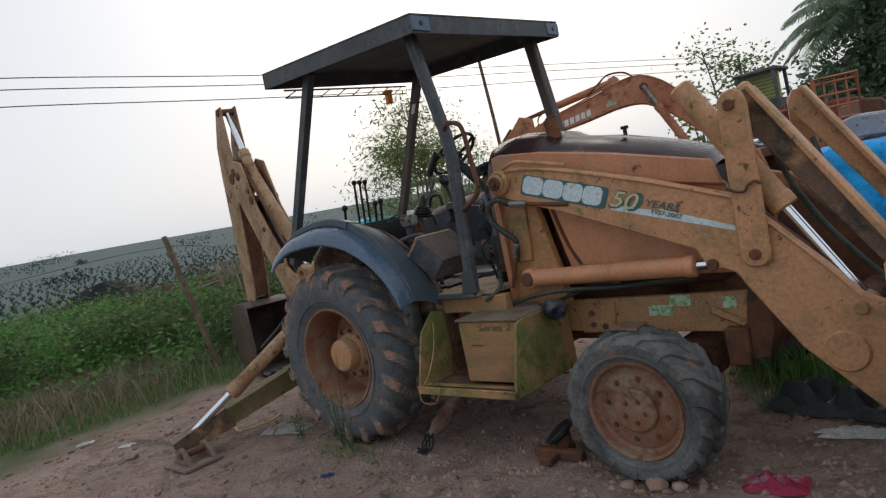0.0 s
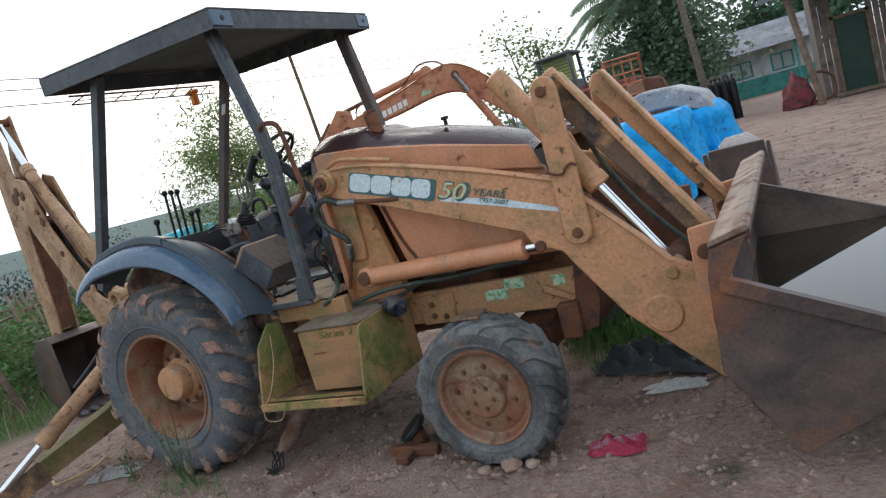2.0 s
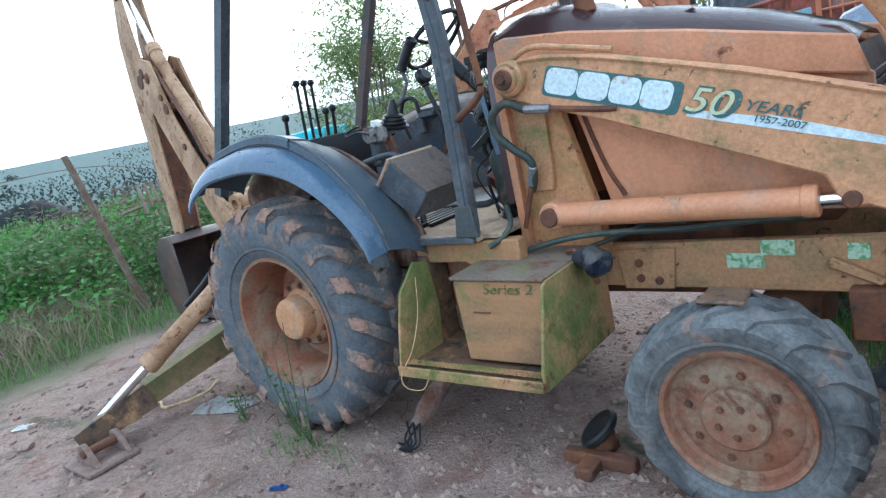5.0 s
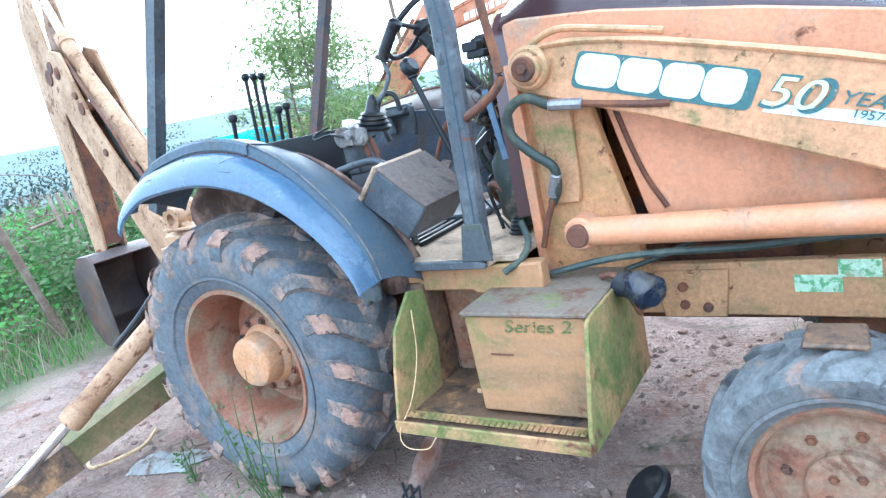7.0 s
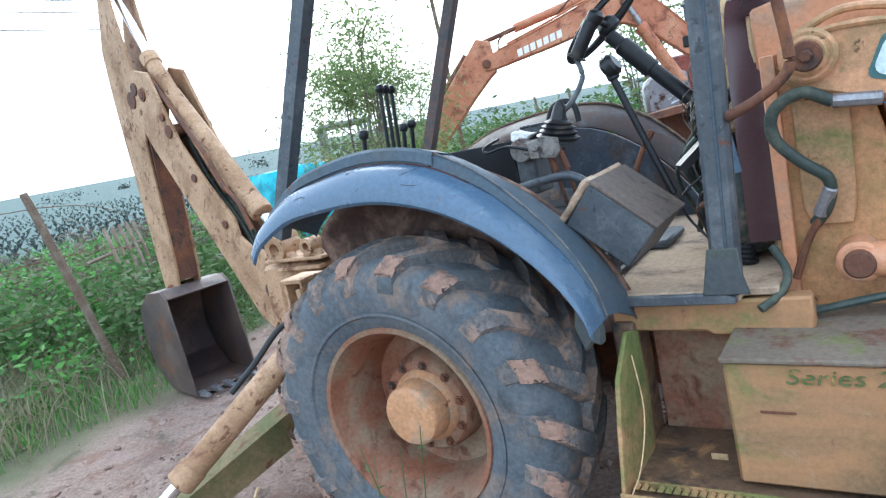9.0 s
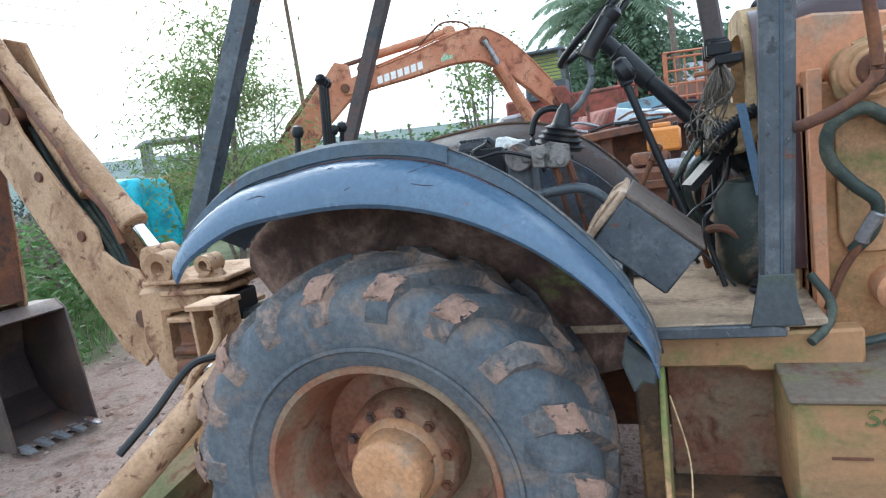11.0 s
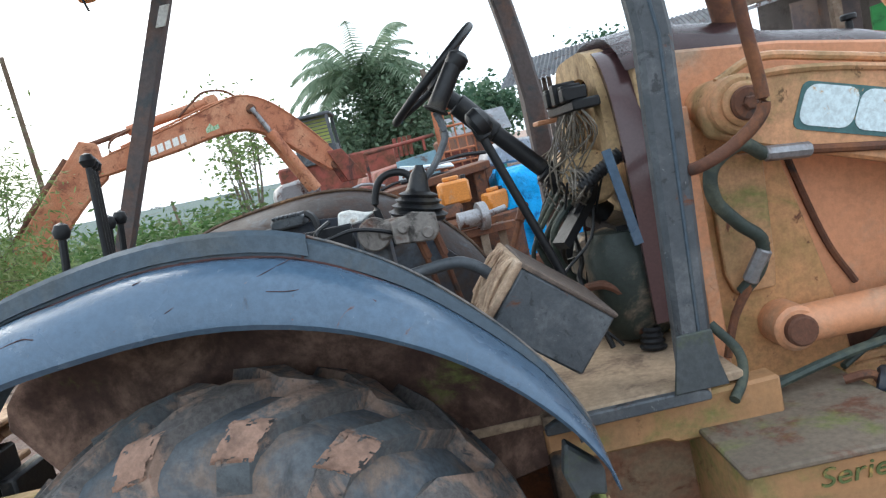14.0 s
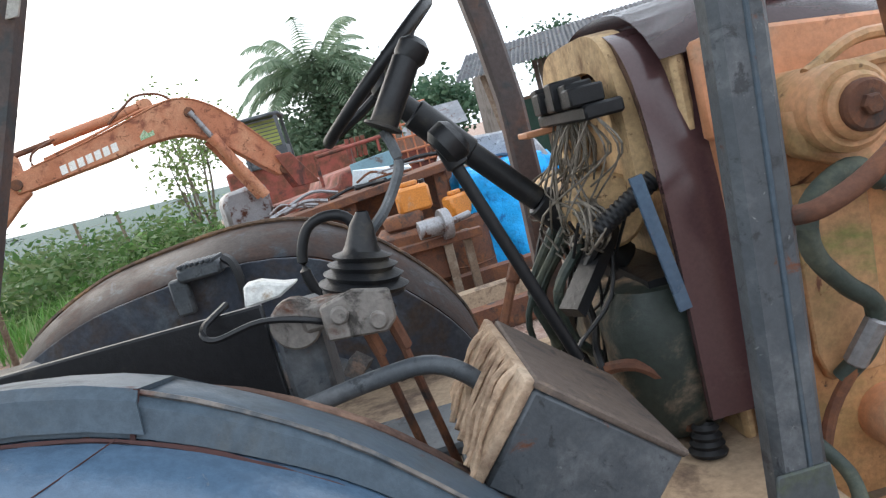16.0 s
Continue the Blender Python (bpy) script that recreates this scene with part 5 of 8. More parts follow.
part("rear_frame", join(box((-1.14, -0.52, 0.40), (-0.98, 0.68, 0.56), 0.01), box((-1.14, 0.62, 0.40), (-1.0, 0.72, 1.08), 0.012), box((-0.98, -0.56, 0.40), (-0.86, -0.46, 0.66), 0.012), box((-1.0, -0.22, 0.5), (0.2, -0.16, 0.92), 0.008), box((-1.0, 0.32, 0.5), (0.2, 0.38, 0.92), 0.008)), M_YELLOW, loader, "ochre rear frame carrying the backhoe")
part("frame_bracket", join(box((-0.87, -0.57, 0.88), (-0.855, -0.43, 1.07), 0.003), box((-0.765, -0.57, 0.88), (-0.75, -0.43, 1.07), 0.003), box((-0.88, -0.58, 1.07), (-0.74, -0.42, 1.09), 0.003), box((-0.88, -0.58, 0.87), (-0.74, -0.42, 0.885), 0.003), box((-0.855, -0.44, 0.885), (-0.765, -0.43, 1.07), 0.002)), M_BOOM, loader, "sand-coloured open bracket on the rear frame")
part("bracket_arm", prism([(-0.80, 0.90), (-0.76, 0.90), (-0.70, 0.70), (-0.62, 0.56), (-0.68, 0.52), (-0.77, 0.66)], -0.53, -0.46, 0.006), M_YELLOW, loader)
part("frame_pipe", tube([(-0.74, -0.60, 1.05), (-0.72, -0.62, 0.98), (-0.75, -0.64, 0.92), (-0.82, -0.66, 0.86), (-0.86, -0.68, 0.78)], 0.016, 8), M_BOOM, loader, "sand-coloured bent pipe")
for lo_, hi_ in (((-1.16, 0.0, 0.74), (-1.08, 0.16, 1.0)), ((-1.06, -0.02, 0.66), (-1.0, 0.2, 0.92))):
    part("valve_block", box(lo_, hi_, 0.01), M_BLACK, loader, "black hydraulic valve block")
for k, (p, q, rr) in enumerate((((-1.36, -0.02, 0.84), (-1.12, -0.06, 0.93), 0.016), ((-1.34, 0.0, 0.90), (-1.08, -0.02, 0.98), 0.014), ((-1.30, -0.05, 0.86), (-1.10, -0.04, 0.78), 0.018), ((-1.12, -0.05, 0.74), (-1.12, -0.05, 0.98), 0.02), ((-1.04, -0.08, 0.70), (-1.06, -0.08, 1.0), 0.012), ((-1.20, -0.06, 0.82), (-1.02, -0.08, 0.88), 0.012))):
    part("link_rod", join(rod(p, q, rr, 10), rod(V(*p) + V(0, -0.025, 0), V(*p) + V(0, 0.025, 0), rr * 1.7, 12)), M_RUST if k % 2 else M_BLACK, loader)
part("swing_rod", rod((-1.24, -0.12, 0.69), (-1.08, -0.16, 0.70), 0.028, 14), M_CHROME, loader, "chromed swing rod")
part("swing_clevis", join(rod((-1.38, -0.10, 0.68), (-1.24, -0.12, 0.69), 0.042, 14, 0.008), box((-1.40, -0.12, 0.74), (-1.18, 0.0, 0.78), 0.015)), M_RUST, loader, "rusty swing clevis")
for x0, rr in ((-1.13, 0.045), (-1.38, 0.075)):
    part("boom_boss", join(lathe([(rr * 0.5, 0.05), (rr, 0.05), (rr, -0.05), (rr * 0.5, -0.05)], (x0, -0.08, 1.16), (0, 1, 0), 20, closed=True), prism([(x0 - rr * 1.5, 1.10), (x0 + rr * 1.5, 1.10), (x0 + rr * 0.8, 1.14), (x0 - rr * 0.8, 1.14)], -0.11, -0.05, 0.006)), M_BOOM, loader, "sand-coloured pin boss on the swing casting")
both("stabilizer_leg", lambda: join(beam((-0.93, -0.40, 0.46), (-1.27, -1.60, 0.12), 0.15, 0.17, 0.008, (0, 0, 1), 0.13, 0.12)), M_LEG, loader, "ochre stabilizer leg with green stains")
M_DUSTSTEEL = material("mud_caked_steel", (0.21, 0.145, 0.115), 0.9, 0, [(RUST, 6, 0.58, 0.1, 0.9), ((0.32, 0.23, 0.19), 5, 0.56, 0.1, 0.95)], bump=0.4)
both("stabilizer_foot", lambda: join(*[prism([(-1.20, 0.03), (-0.92, 0.03), (-1.0, 0.12), (-1.05, 0.155), (-1.10, 0.14), (-1.17, 0.06)], y, y + 0.03, 0.005) for y in (-1.72, -1.54)], box((-1.26, -1.78, 0.005), (-0.90, -1.48, 0.03), 0.006)), M_DUSTSTEEL, loader, "mud-caked stabilizer foot plate")
both("foot_pin", lambda: rod((-1.045, -1.735, 0.10), (-1.045, -1.50, 0.10), 0.026, 14), M_RUST, loader)
both("leg_shoe", lambda: join(beam((-1.165, -1.23, 0.225), (-1.285, -1.655, 0.10), 0.165, 0.165, 0.008, (0, 0, 1), 0.145, 0.12), rod((-1.27, -1.66, 0.13), (-1.27, -1.45, 0.13), 0.03, 14)), M_GRIME, loader, "rust-brown end of the stabilizer leg")
both("stabilizer_cylinder", lambda: join(rod((-0.62, -0.62, 0.93), (-0.98, -1.20, 0.46), 0.055, 20, 0.01), rod((-0.97, -1.185, 0.475), (-1.015, -1.255, 0.42), 0.062, 20, 0.008)), M_BOOM, loader, "ochre stabilizer cylinder")
both("stabilizer_rod", lambda: rod((-1.00, -1.23, 0.44), (-1.28, -1.56, 0.14), 0.028, 16), M_CHROME, loader, "shiny chromed stabilizer rod")
part("cable_tie", join(rod((-0.80, -0.86, 0.712), (-0.815, -0.88, 0.694), 0.058, 20, 0.004)), M_DECAL, loader, "blue-white tape round the cylinder")
part("stabilizer_hose", tube([(-0.68, -0.66, 0.93), (-0.76, -0.74, 0.92), (-0.84, -0.86, 0.80), (-0.92, -0.96, 0.70)], 0.014, 8), M_BLACK, loader)

# cab fittings
part("side_console", box((-0.45, -0.345, 0.95), (0.33, -0.325, 1.515), 0.004), M_BLACK, loader, "dark side console panel beside the missing seat")
part("console_box", box((0.34, -0.36, 1.30), (0.42, -0.22, 1.49), 0.01), M_POST, loader, "grey end box of the console")
belt = part("seat_belt_bracket", join(box((-0.12, 0.62, 1.485), (0.02, 0.74, 1.53), 0.01), box((-0.16, 0.64, 1.38), (-0.10, 0.68, 1.50), 0.008)), M_POST, loader, "dark bracket on the inner fender")
for k in range(7):
    part("bracket_rib", box((-0.11 + 0.018 * k, 0.62, 1.53), (-0.10 + 0.018 * k, 0.74, 1.542), 0.002), M_POST, belt)
part("belt_strap", tube([(0.03, 0.66, 1.53), (0.06, 0.64, 1.50), (0.07, 0.63, 1.42), (0.07, 0.62, 1.36)], 0.016, 6, 4), M_BLACK, loader)
part("cream_bracket", prism([(0.28, 1.50), (0.35, 1.505), (0.39, 1.525), (0.36, 1.53), (0.32, 1.545), (0.29, 1.545)], -0.26, -0.22, 0.005), M_WHITE, loader, "broken white bracket on the console")
M_LINKAGE = material("dirty_cast_linkage", (0.24, 0.22, 0.20), 0.6, 0.4, [(RUST, 8, 0.56, 0.08, 0.9), ((0.06, 0.055, 0.05), 14, 0.58, 0.08, 0.8)])
part("joystick_base", join(rod((0.39, -0.40, 1.475), (0.39, -0.37, 1.475), 0.045, 20), box((0.40, -0.41, 1.455), (0.50, -0.35, 1.505), 0.008), prism([(0.44, 1.44), (0.54, 1.43), (0.56, 1.45), (0.56, 1.50), (0.50, 1.515), (0.44, 1.50)], -0.44, -0.425, 0.004), rod((0.47, -0.45, 1.48), (0.47, -0.42, 1.48), 0.016, 12), rod((0.53, -0.45, 1.455), (0.53, -0.42, 1.455), 0.016, 12)), M_LINKAGE, loader, "bare metal joystick linkage")
part("joystick_boot", dent(lathe([(0.075, 0.0)] + [(0.078 - 0.005 * k + (0.009 if k % 2 else -0.004), 0.006 + 0.0085 * k) for k in range(9)] + [(0.030, 0.085), (0.024, 0.12), (0.012, 0.145)], (0.51, -0.32, 1.485), (0.25, 0, 1), 24), 0.006, 14), M_BLACK, loader, "black rubber joystick boot in folds")
part("joystick_stem", tube([(0.55, -0.31, 1.585), (0.59, -0.3, 1.62), (0.63, -0.29, 1.68), (0.632, -0.29, 1.715), (0.622, -0.29, 1.755)], 0.010, 8), M_POST, loader)
part("joystick_grip", join(tube([(0.622, -0.29, 1.76), (0.65, -0.29, 1.8), (0.695, -0.28, 1.865)], 0.026, 12, 4), lathe([(0, -0.02), (0.018, -0.018), (0.030, 0.0), (0.030, 0.024), (0.018, 0.036), (0, 0.038)], (0.702, -0.278, 1.868), (0.7, 0.1, 0.9), 14), lathe([(0.018, 0), (0.036, 0.004), (0.036, 0.009), (0.018, 0.012)], (0.62, -0.29, 1.755), (0.5, 0.05, 0.8), 16)), M_BLACK, loader, "black plastic joystick grip")
for x0 in (0.50, 0.545):
    part("control_rod", join(rod((x0, -0.40, 1.46), (x0 + 0.06, -0.36, 1.05), 0.008, 8), rod((x0, -0.40, 1.45), (x0 + 0.015, -0.39, 1.38), 0.012, 8)), M_RUST, loader)
part("hoop_rail", tube([(0.42, -0.10, 1.40), (0.385, -0.10, 1.52), (0.41, -0.10, 1.60), (0.46, -0.10, 1.62), (0.505, -0.10, 1.60), (0.515, -0.10, 1.53)], 0.012, 10), M_BLACK, loader, "bent black hoop rail")
part("pipe_rail", tube([(0.36, -0.44, 1.34), (0.50, -0.45, 1.36), (0.60, -0.46, 1.36), (0.67, -0.46, 1.30), (0.70, -0.46, 1.20), (0.70, -0.46, 1.0)], 0.016, 10), M_POST, loader, "grey bent pipe rail")
part("console_cable", tube([(0.27, -0.33, 1.53), (0.24, -0.40, 1.51), (0.26, -0.42, 1.49), (0.34, -0.42, 1.50), (0.42, -0.42, 1.48), (0.50, -0.40, 1.44), (0.56, -0.38, 1.46)], 0.006, 6), M_BLACK, loader)
part("gear_lever", join(rod((0.735, -0.27, 1.66), (0.88, -0.26, 1.22), 0.013, 10), rod((0.725, -0.27, 1.705), (0.74, -0.27, 1.655), 0.022, 12), rod((0.71, -0.27, 1.69), (0.755, -0.27, 1.715), 0.042, 16, 0.012)), M_BLACK, loader, "black forward-reverse lever")
part("steering_column", join(rod((0.66, -0.01, 1.83), (0.93, 0.0, 1.52), 0.028, 14), rod((0.70, -0.01, 1.785), (0.80, 0, 1.665), 0.036, 14), rod((0.93, 0.0, 1.52), (1.1, 0.0, 1.33), 0.04, 14)), M_BLACK, loader, "black steering column")
AX = V(-0.635, -0.045, 0.77).normalized()
cw = V(0.645, -0.01, 1.885)
s_ = AX.cross(V(0, 1, 0)).normalized()
u_ = s_.cross(AX)
ring_pts = [cw + 0.185 * (math.cos(a) * s_ + math.sin(a) * u_) for a in [2 * math.pi * k / 36 for k in range(37)]]
part("steering_wheel", join(tube(ring_pts, 0.013, 10, 1), *[tube([cw - 0.03 * AX, cw + 0.09 * (math.cos(a) * s_ + math.sin(a) * u_) - 0.02 * AX, cw + 0.185 * (math.cos(a) * s_ + math.sin(a) * u_)], 0.011, 8, 3) for a in (0.4, 2.5, 4.6)], lathe([(0, -0.06), (0.04, -0.05), (0.045, -0.02), (0.03, 0.0), (0, 0.002)], cw, AX, 16)), M_BLACK, loader, "black steering wheel")
for k, (x, y) in enumerate(((-0.45, -0.09), (-0.485, 0.0), (-0.52, 0.09))):
    part("backhoe_lever", join(tube([(x - 0.02, y, 1.20), (x - 0.01, y, 1.5), (x + 0.02, y, 1.84)], 0.010, 8, 3), lathe([(0, -0.024), (0.016, -0.018), (0.024, 0.0), (0.016, 0.018), (0, 0.024)], (x + 0.022, y, 1.86), (0, 0, 1), 12)), M_BLACK, loader, "black backhoe lever with a ball knob")
for x, y, h in ((-0.62, 0.22, 1.66), (-0.60, 0.27, 1.67), (-0.58, -0.16, 1.66)):
    part("short_lever", join(tube([(x, y, 1.20), (x + 0.01, y, 1.4), (x + 0.05, y, h)], 0.012, 8, 3), lathe([(0, -0.03), (0.02, -0.02), (0.026, 0.0), (0.018, 0.02), (0, 0.028)], (x + 0.052, y, h + 0.01), (0.2, 0, 1), 12)), M_BLACK, loader)
part("control_tower", box((-0.66, -0.22, 1.15), (-0.42, 0.36, 1.42), 0.03), M_BLACK, loader, "black lever tower at the rear of the cab")
part("clevis_link", join(rod((0.80, -0.22, 1.42), (0.62, -0.27, 1.06), 0.010, 8), rod((0.82, -0.20, 1.45), (0.79, -0.225, 1.40), 0.014, 8)), M_RUST, loader, "rusty link rod")
part("seat_mount", box((0.35, 0.02, 0.955), (0.75, 0.30, 0.99), 0.01), M_POST, loader, "seat base plate on the floor")
for k in range(5):
    part("floor_slot", box((0.45 + 0.05 * k, -0.38, 0.955), (0.475 + 0.05 * k, 0.0, 0.975), 0.004), M_BLACK, loader)
part("seat_riser", box((-0.3, -0.28, 0.955), (0.25, 0.45, 1.12), 0.03), M_BLACK, loader)


# a torn-out box lying on the floor
crate = thing("battery_box", (0.80, -0.45, 0.97), "dark grey box with a torn brown top, leaning in the cab", "box")
bx, bz = V(0.76, 0, -0.65).normalized(), V(0.65, 0, 0.76).normalized()
m = Matrix((( bx.x, 0, bz.x, 0.771), (0, 1, 0, -0.50), (bx.z, 0, bz.z, 1.207), (0, 0, 0, 1)))
part("body", box((-0.125, -0.14, -0.085), (0.125, 0.20, 0.075), 0.006, m), M_POST, crate, "scuffed dark grey box body")
part("torn_lid", dent(box((-0.13, -0.143, 0.075), (0.13, 0.203, 0.088), 0.004, m), 0.006, 20), material("scuffed_brown_leather", (0.13, 0.10, 0.082), 0.75, 0, [((0.32, 0.23, 0.16), 7, 0.60, 0.08, 0.95), ((0.07, 0.06, 0.055), 12, 0.60, 0.08, 0.8)], bump=0.4), crate, "scuffed brown leather over the top")
M_FOAM = material("torn_brown_foam", (0.50, 0.36, 0.245), 0.95, 0, [((0.27, 0.17, 0.11), 14, 0.58, 0.1, 0.95), ((0.62, 0.48, 0.35), 5, 0.58, 0.1, 0.95)], bump=0.8)
bm = dent(box((-0.145, -0.14, -0.08), (-0.126, 0.20, 0.085), 0.004, m), 0.014, 24)
for y_ in (-0.125, -0.085, -0.05, -0.005, 0.04, 0.085, 0.13):
    part("box_strap", dent(tube([m @ V(-0.148, y_ - 0.01, -0.08), m @ V(-0.153, y_ + 0.02, -0.02), m @ V(-0.152, y_ + 0.035, 0.05), m @ V(-0.140, y_ + 0.045, 0.078)], 0.006, 6), 0.009, 20), M_FOAM, crate, "loose strips of brown fibre")
part("peeling_skin", bm, M_FOAM, crate, "peeling brown skin")

for k in range(4):
    part("swing_valve", join(box((-1.40 + 0.02 * k, -0.06 + 0.07 * k, 0.72), (-1.28 + 0.02 * k, -0.02 + 0.07 * k, 0.90 - 0.03 * (k % 2)), 0.01), rod((-1.38 + 0.03 * k, -0.07 + 0.06 * k, 0.78), (-1.20, -0.09 + 0.05 * k, 0.80 + 0.02 * k), 0.018, 8)), M_RUST, loader, "rusty swing valve inside the casting")

# ---- the orange excavator behind ----
exc = thing("excavator", (-1.0, 9.7, 0), "faded red-orange tracked excavator with raised boom", "excavator")
EA = radians(-160)


def ex(bm):
    """Turns a part drawn in (distance out from the boom foot, sideways, height) to the excavator."""
    bm.transform(Matrix.Translation((-0.99, 9.74, 0)) @ Matrix.Rotation(EA, 4, "Z") @ Matrix.Diagonal((1.05, 1.05, 1.05, 1)))
    return bm


def band(line, half):
    """A plate outline that follows a line with its half widths."""
    pts = [V(p.x, 0, p.z) for p in line]
    up, low = [], []
    for i, p in enumerate(pts):
        d = (pts[min(i + 1, len(pts) - 1)] - pts[max(i - 1, 0)]).normalized()
        nn = V(-d.z, 0, d.x)
        up.append(((p + nn * half[i]).x, (p + nn * half[i]).z))
        low.append(((p - nn * half[i]).x, (p - nn * half[i]).z))
    return up + low[::-1]


bl = smooth_line([(0.0, 0, 1.82), (0.38, 0, 2.26), (0.80, 0, 2.68), (1.20, 0, 2.90), (1.65, 0, 2.87), (2.4, 0, 2.70), (3.55, 0, 2.48)], 4)
hv = [0.13, 0.15, 0.17, 0.18, 0.19, 0.20, 0.21, 0.22, 0.23, 0.245, 0.25, 0.26, 0.265, 0.265, 0.255, 0.24, 0.225, 0.21, 0.20, 0.19, 0.18, 0.165, 0.15, 0.14, 0.12]
boom = part("boom", ex(prism(band(bl, hv), -0.16, 0.16, 0.015)), M_DIGGER, exc, "curved orange boom with patchy paint")
part("boom_edge", ex(join(*[tube([(p[0], y, p[1]) for p in band(bl, hv)[2:24]], 0.012, 6, 1) for y in (-0.165, 0.165)])), M_DIGGER, boom)
# maker's mark on the boom as plain white bars
for k in range(7):
    a = radians(-11.5)
    s0 = 2.95 - 0.115 * k
    part("maker_mark_bar", ex(prism([(s0 - 0.085, 2.50 + 0.023 * k), (s0, 2.48 + 0.023 * k), (s0, 2.60 + 0.023 * k), (s0 - 0.085, 2.62 + 0.023 * k)], 0.158, 0.1635, 0.001)), M_WHITE, boom, "white block of a maker's mark")
part("decal_patch", ex(prism([(1.66, 2.74), (1.86, 2.70), (1.86, 2.76), (1.78, 2.84), (1.74, 2.78), (1.66, 2.81)], 0.158, 0.1635, 0.001)), M_STICKER, boom, "torn pale green decal")
for s, z in ((1.12, 2.94), (3.50, 2.49), (0.02, 1.82)):
    for q in (0.15, -0.20):
        part("boom_pin", ex(rod((s, q, z), (s, q + 0.05, z), 0.075, 18, 0.01)), M_RUST, boom, "rusty boom pin")
for y in (0.24, -0.24):
    part("boom_cylinder", ex(join(rod((0.42, y, 1.50), (0.90, y, 2.48), 0.075, 18), rod((0.87, y, 2.42), (0.93, y, 2.53), 0.085, 18))), M_DIGGER, exc, "orange boom lift cylinder")
    part("boom_cylinder_rod", ex(rod((0.91, y, 2.50), (1.12, y, 2.94), 0.04, 14)), M_STEEL, exc, "dull steel cylinder rod")
part("arm_cylinder", ex(join(rod((1.75, 0.0, 3.17), (2.95, 0.0, 2.97), 0.075, 18), rod((1.65, -0.12, 3.18), (1.65, 0.12, 3.18), 0.09, 16), rod((1.75, 0, 3.17), (1.62, 0, 3.19), 0.10, 16))), M_DIGGER, exc, "orange arm cylinder along the boom top")
part("arm_cylinder_rod", ex(rod((2.95, 0, 2.97), (3.62, 0, 2.85), 0.04, 14)), M_RUST, exc)
part("boom_hose", ex(tube([(1.25, 0.05, 3.14), (1.45, 0.05, 3.30), (1.75, 0.05, 3.33), (1.95, 0.05, 3.21), (2.2, 0.1, 3.02)], 0.018, 8)), M_RUST, exc, "looping boom hose")
part("boom_hose", ex(tube([(2.9, 0.1, 2.98), (3.2, 0.1, 2.86), (3.25, 0.1, 2.70), (3.1, 0.1, 2.62)], 0.016, 8)), M_RUST, exc)
part("boom_pipe", ex(tube([(1.2, 0.14, 3.17), (1.7, 0.14, 3.12), (2.4, 0.14, 2.92), (3.1, 0.14, 2.74)], 0.018, 8)), M_DIGGER, exc)
part("dipper_arm", ex(prism([(3.40, 2.86), (3.62, 2.94), (3.78, 2.76), (4.15, 2.36), (5.45, 0.95), (5.48, 0.72), (5.30, 0.62), (5.10, 0.72), (3.85, 1.95), (3.52, 2.24), (3.38, 2.34)], -0.13, 0.13, 0.015)), M_DIGGER, exc, "rust-stained orange dipper arm")
part("bucket_cylinder", ex(join(rod((3.85, 0, 2.72), (4.6, 0, 1.95), 0.06, 16), rod((4.55, 0, 2.0), (5.3, 0, 1.2), 0.035, 12))), M_RUST, exc, "rusty bucket cylinder")
part("excavator_bucket", ex(join(prism([(5.15, 0.70), (5.45, 0.85), (5.75, 0.70), (5.85, 0.40), (5.65, 0.12), (5.20, 0.05), (5.22, 0.09), (5.60, 0.18), (5.78, 0.42), (5.70, 0.65), (5.45, 0.78), (5.2, 0.66)], -0.40, 0.40, 0.006), *[prism([(5.15, 0.70), (5.45, 0.85), (5.75, 0.70), (5.85, 0.40), (5.65, 0.12), (5.20, 0.05)], y, y + 0.02, 0.004) for y in (-0.42, 0.40)])), M_RUST, exc, "rusty excavator bucket in the weeds")
house = part("upper_body", ex(join(prism([(0.15, 1.05), (0.20, 1.30), (-0.5, 1.36), (-0.6, 1.54), (-1.5, 1.62), (-2.1, 1.58), (-2.15, 1.05), (-1.8, 0.95)], -0.95, 0.95, 0.03), prism([(-0.1, 1.5), (0.12, 2.05), (-0.12, 2.05), (-0.45, 1.5)], -0.24, -0.20, 0.01), prism([(-0.1, 1.5), (0.12, 2.05), (-0.12, 2.05), (-0.45, 1.5)], 0.20, 0.24, 0.01))), M_RED, exc, "weathered red upper body of the excavator")
part("blue_panel", ex(prism([(-0.75, 1.15), (-1.45, 1.15), (-1.45, 1.68), (-0.75, 1.62)], 0.95, 0.975, 0.01)), material("faded_blue_grey_panel", (0.20, 0.33, 0.38), 0.6, 0, [(RUST, 3, 0.6, 0.08, 0.9)]), house, "faded blue engine door")
M_GUARD = material("orange_guard_paint", (0.42, 0.14, 0.06), 0.6, 0, [(RUST, 5, 0.62, 0.08, 0.9)])
guard = part("engine_guard", ex(tube([(-1.54, 0.99, 1.12), (-1.54, 0.99, 2.28), (-2.16, 0.99, 2.28), (-2.16, 0.99, 1.12), (-1.54, 0.99, 1.12)], 0.04, 8, 1)), M_GUARD, exc, "orange cage guard")
for k in range(6):
    part("guard_bar", ex(rod((-1.56, 0.99, 1.2 + 0.2 * k), (-2.14, 0.99, 1.2 + 0.2 * k), 0.018, 8)), M_GUARD, guard)
for k in range(3):
    part("guard_bar", ex(rod((-1.69 - 0.16 * k, 0.99, 1.15), (-1.69 - 0.16 * k, 0.99, 2.25), 0.014, 8)), M_GUARD, guard)
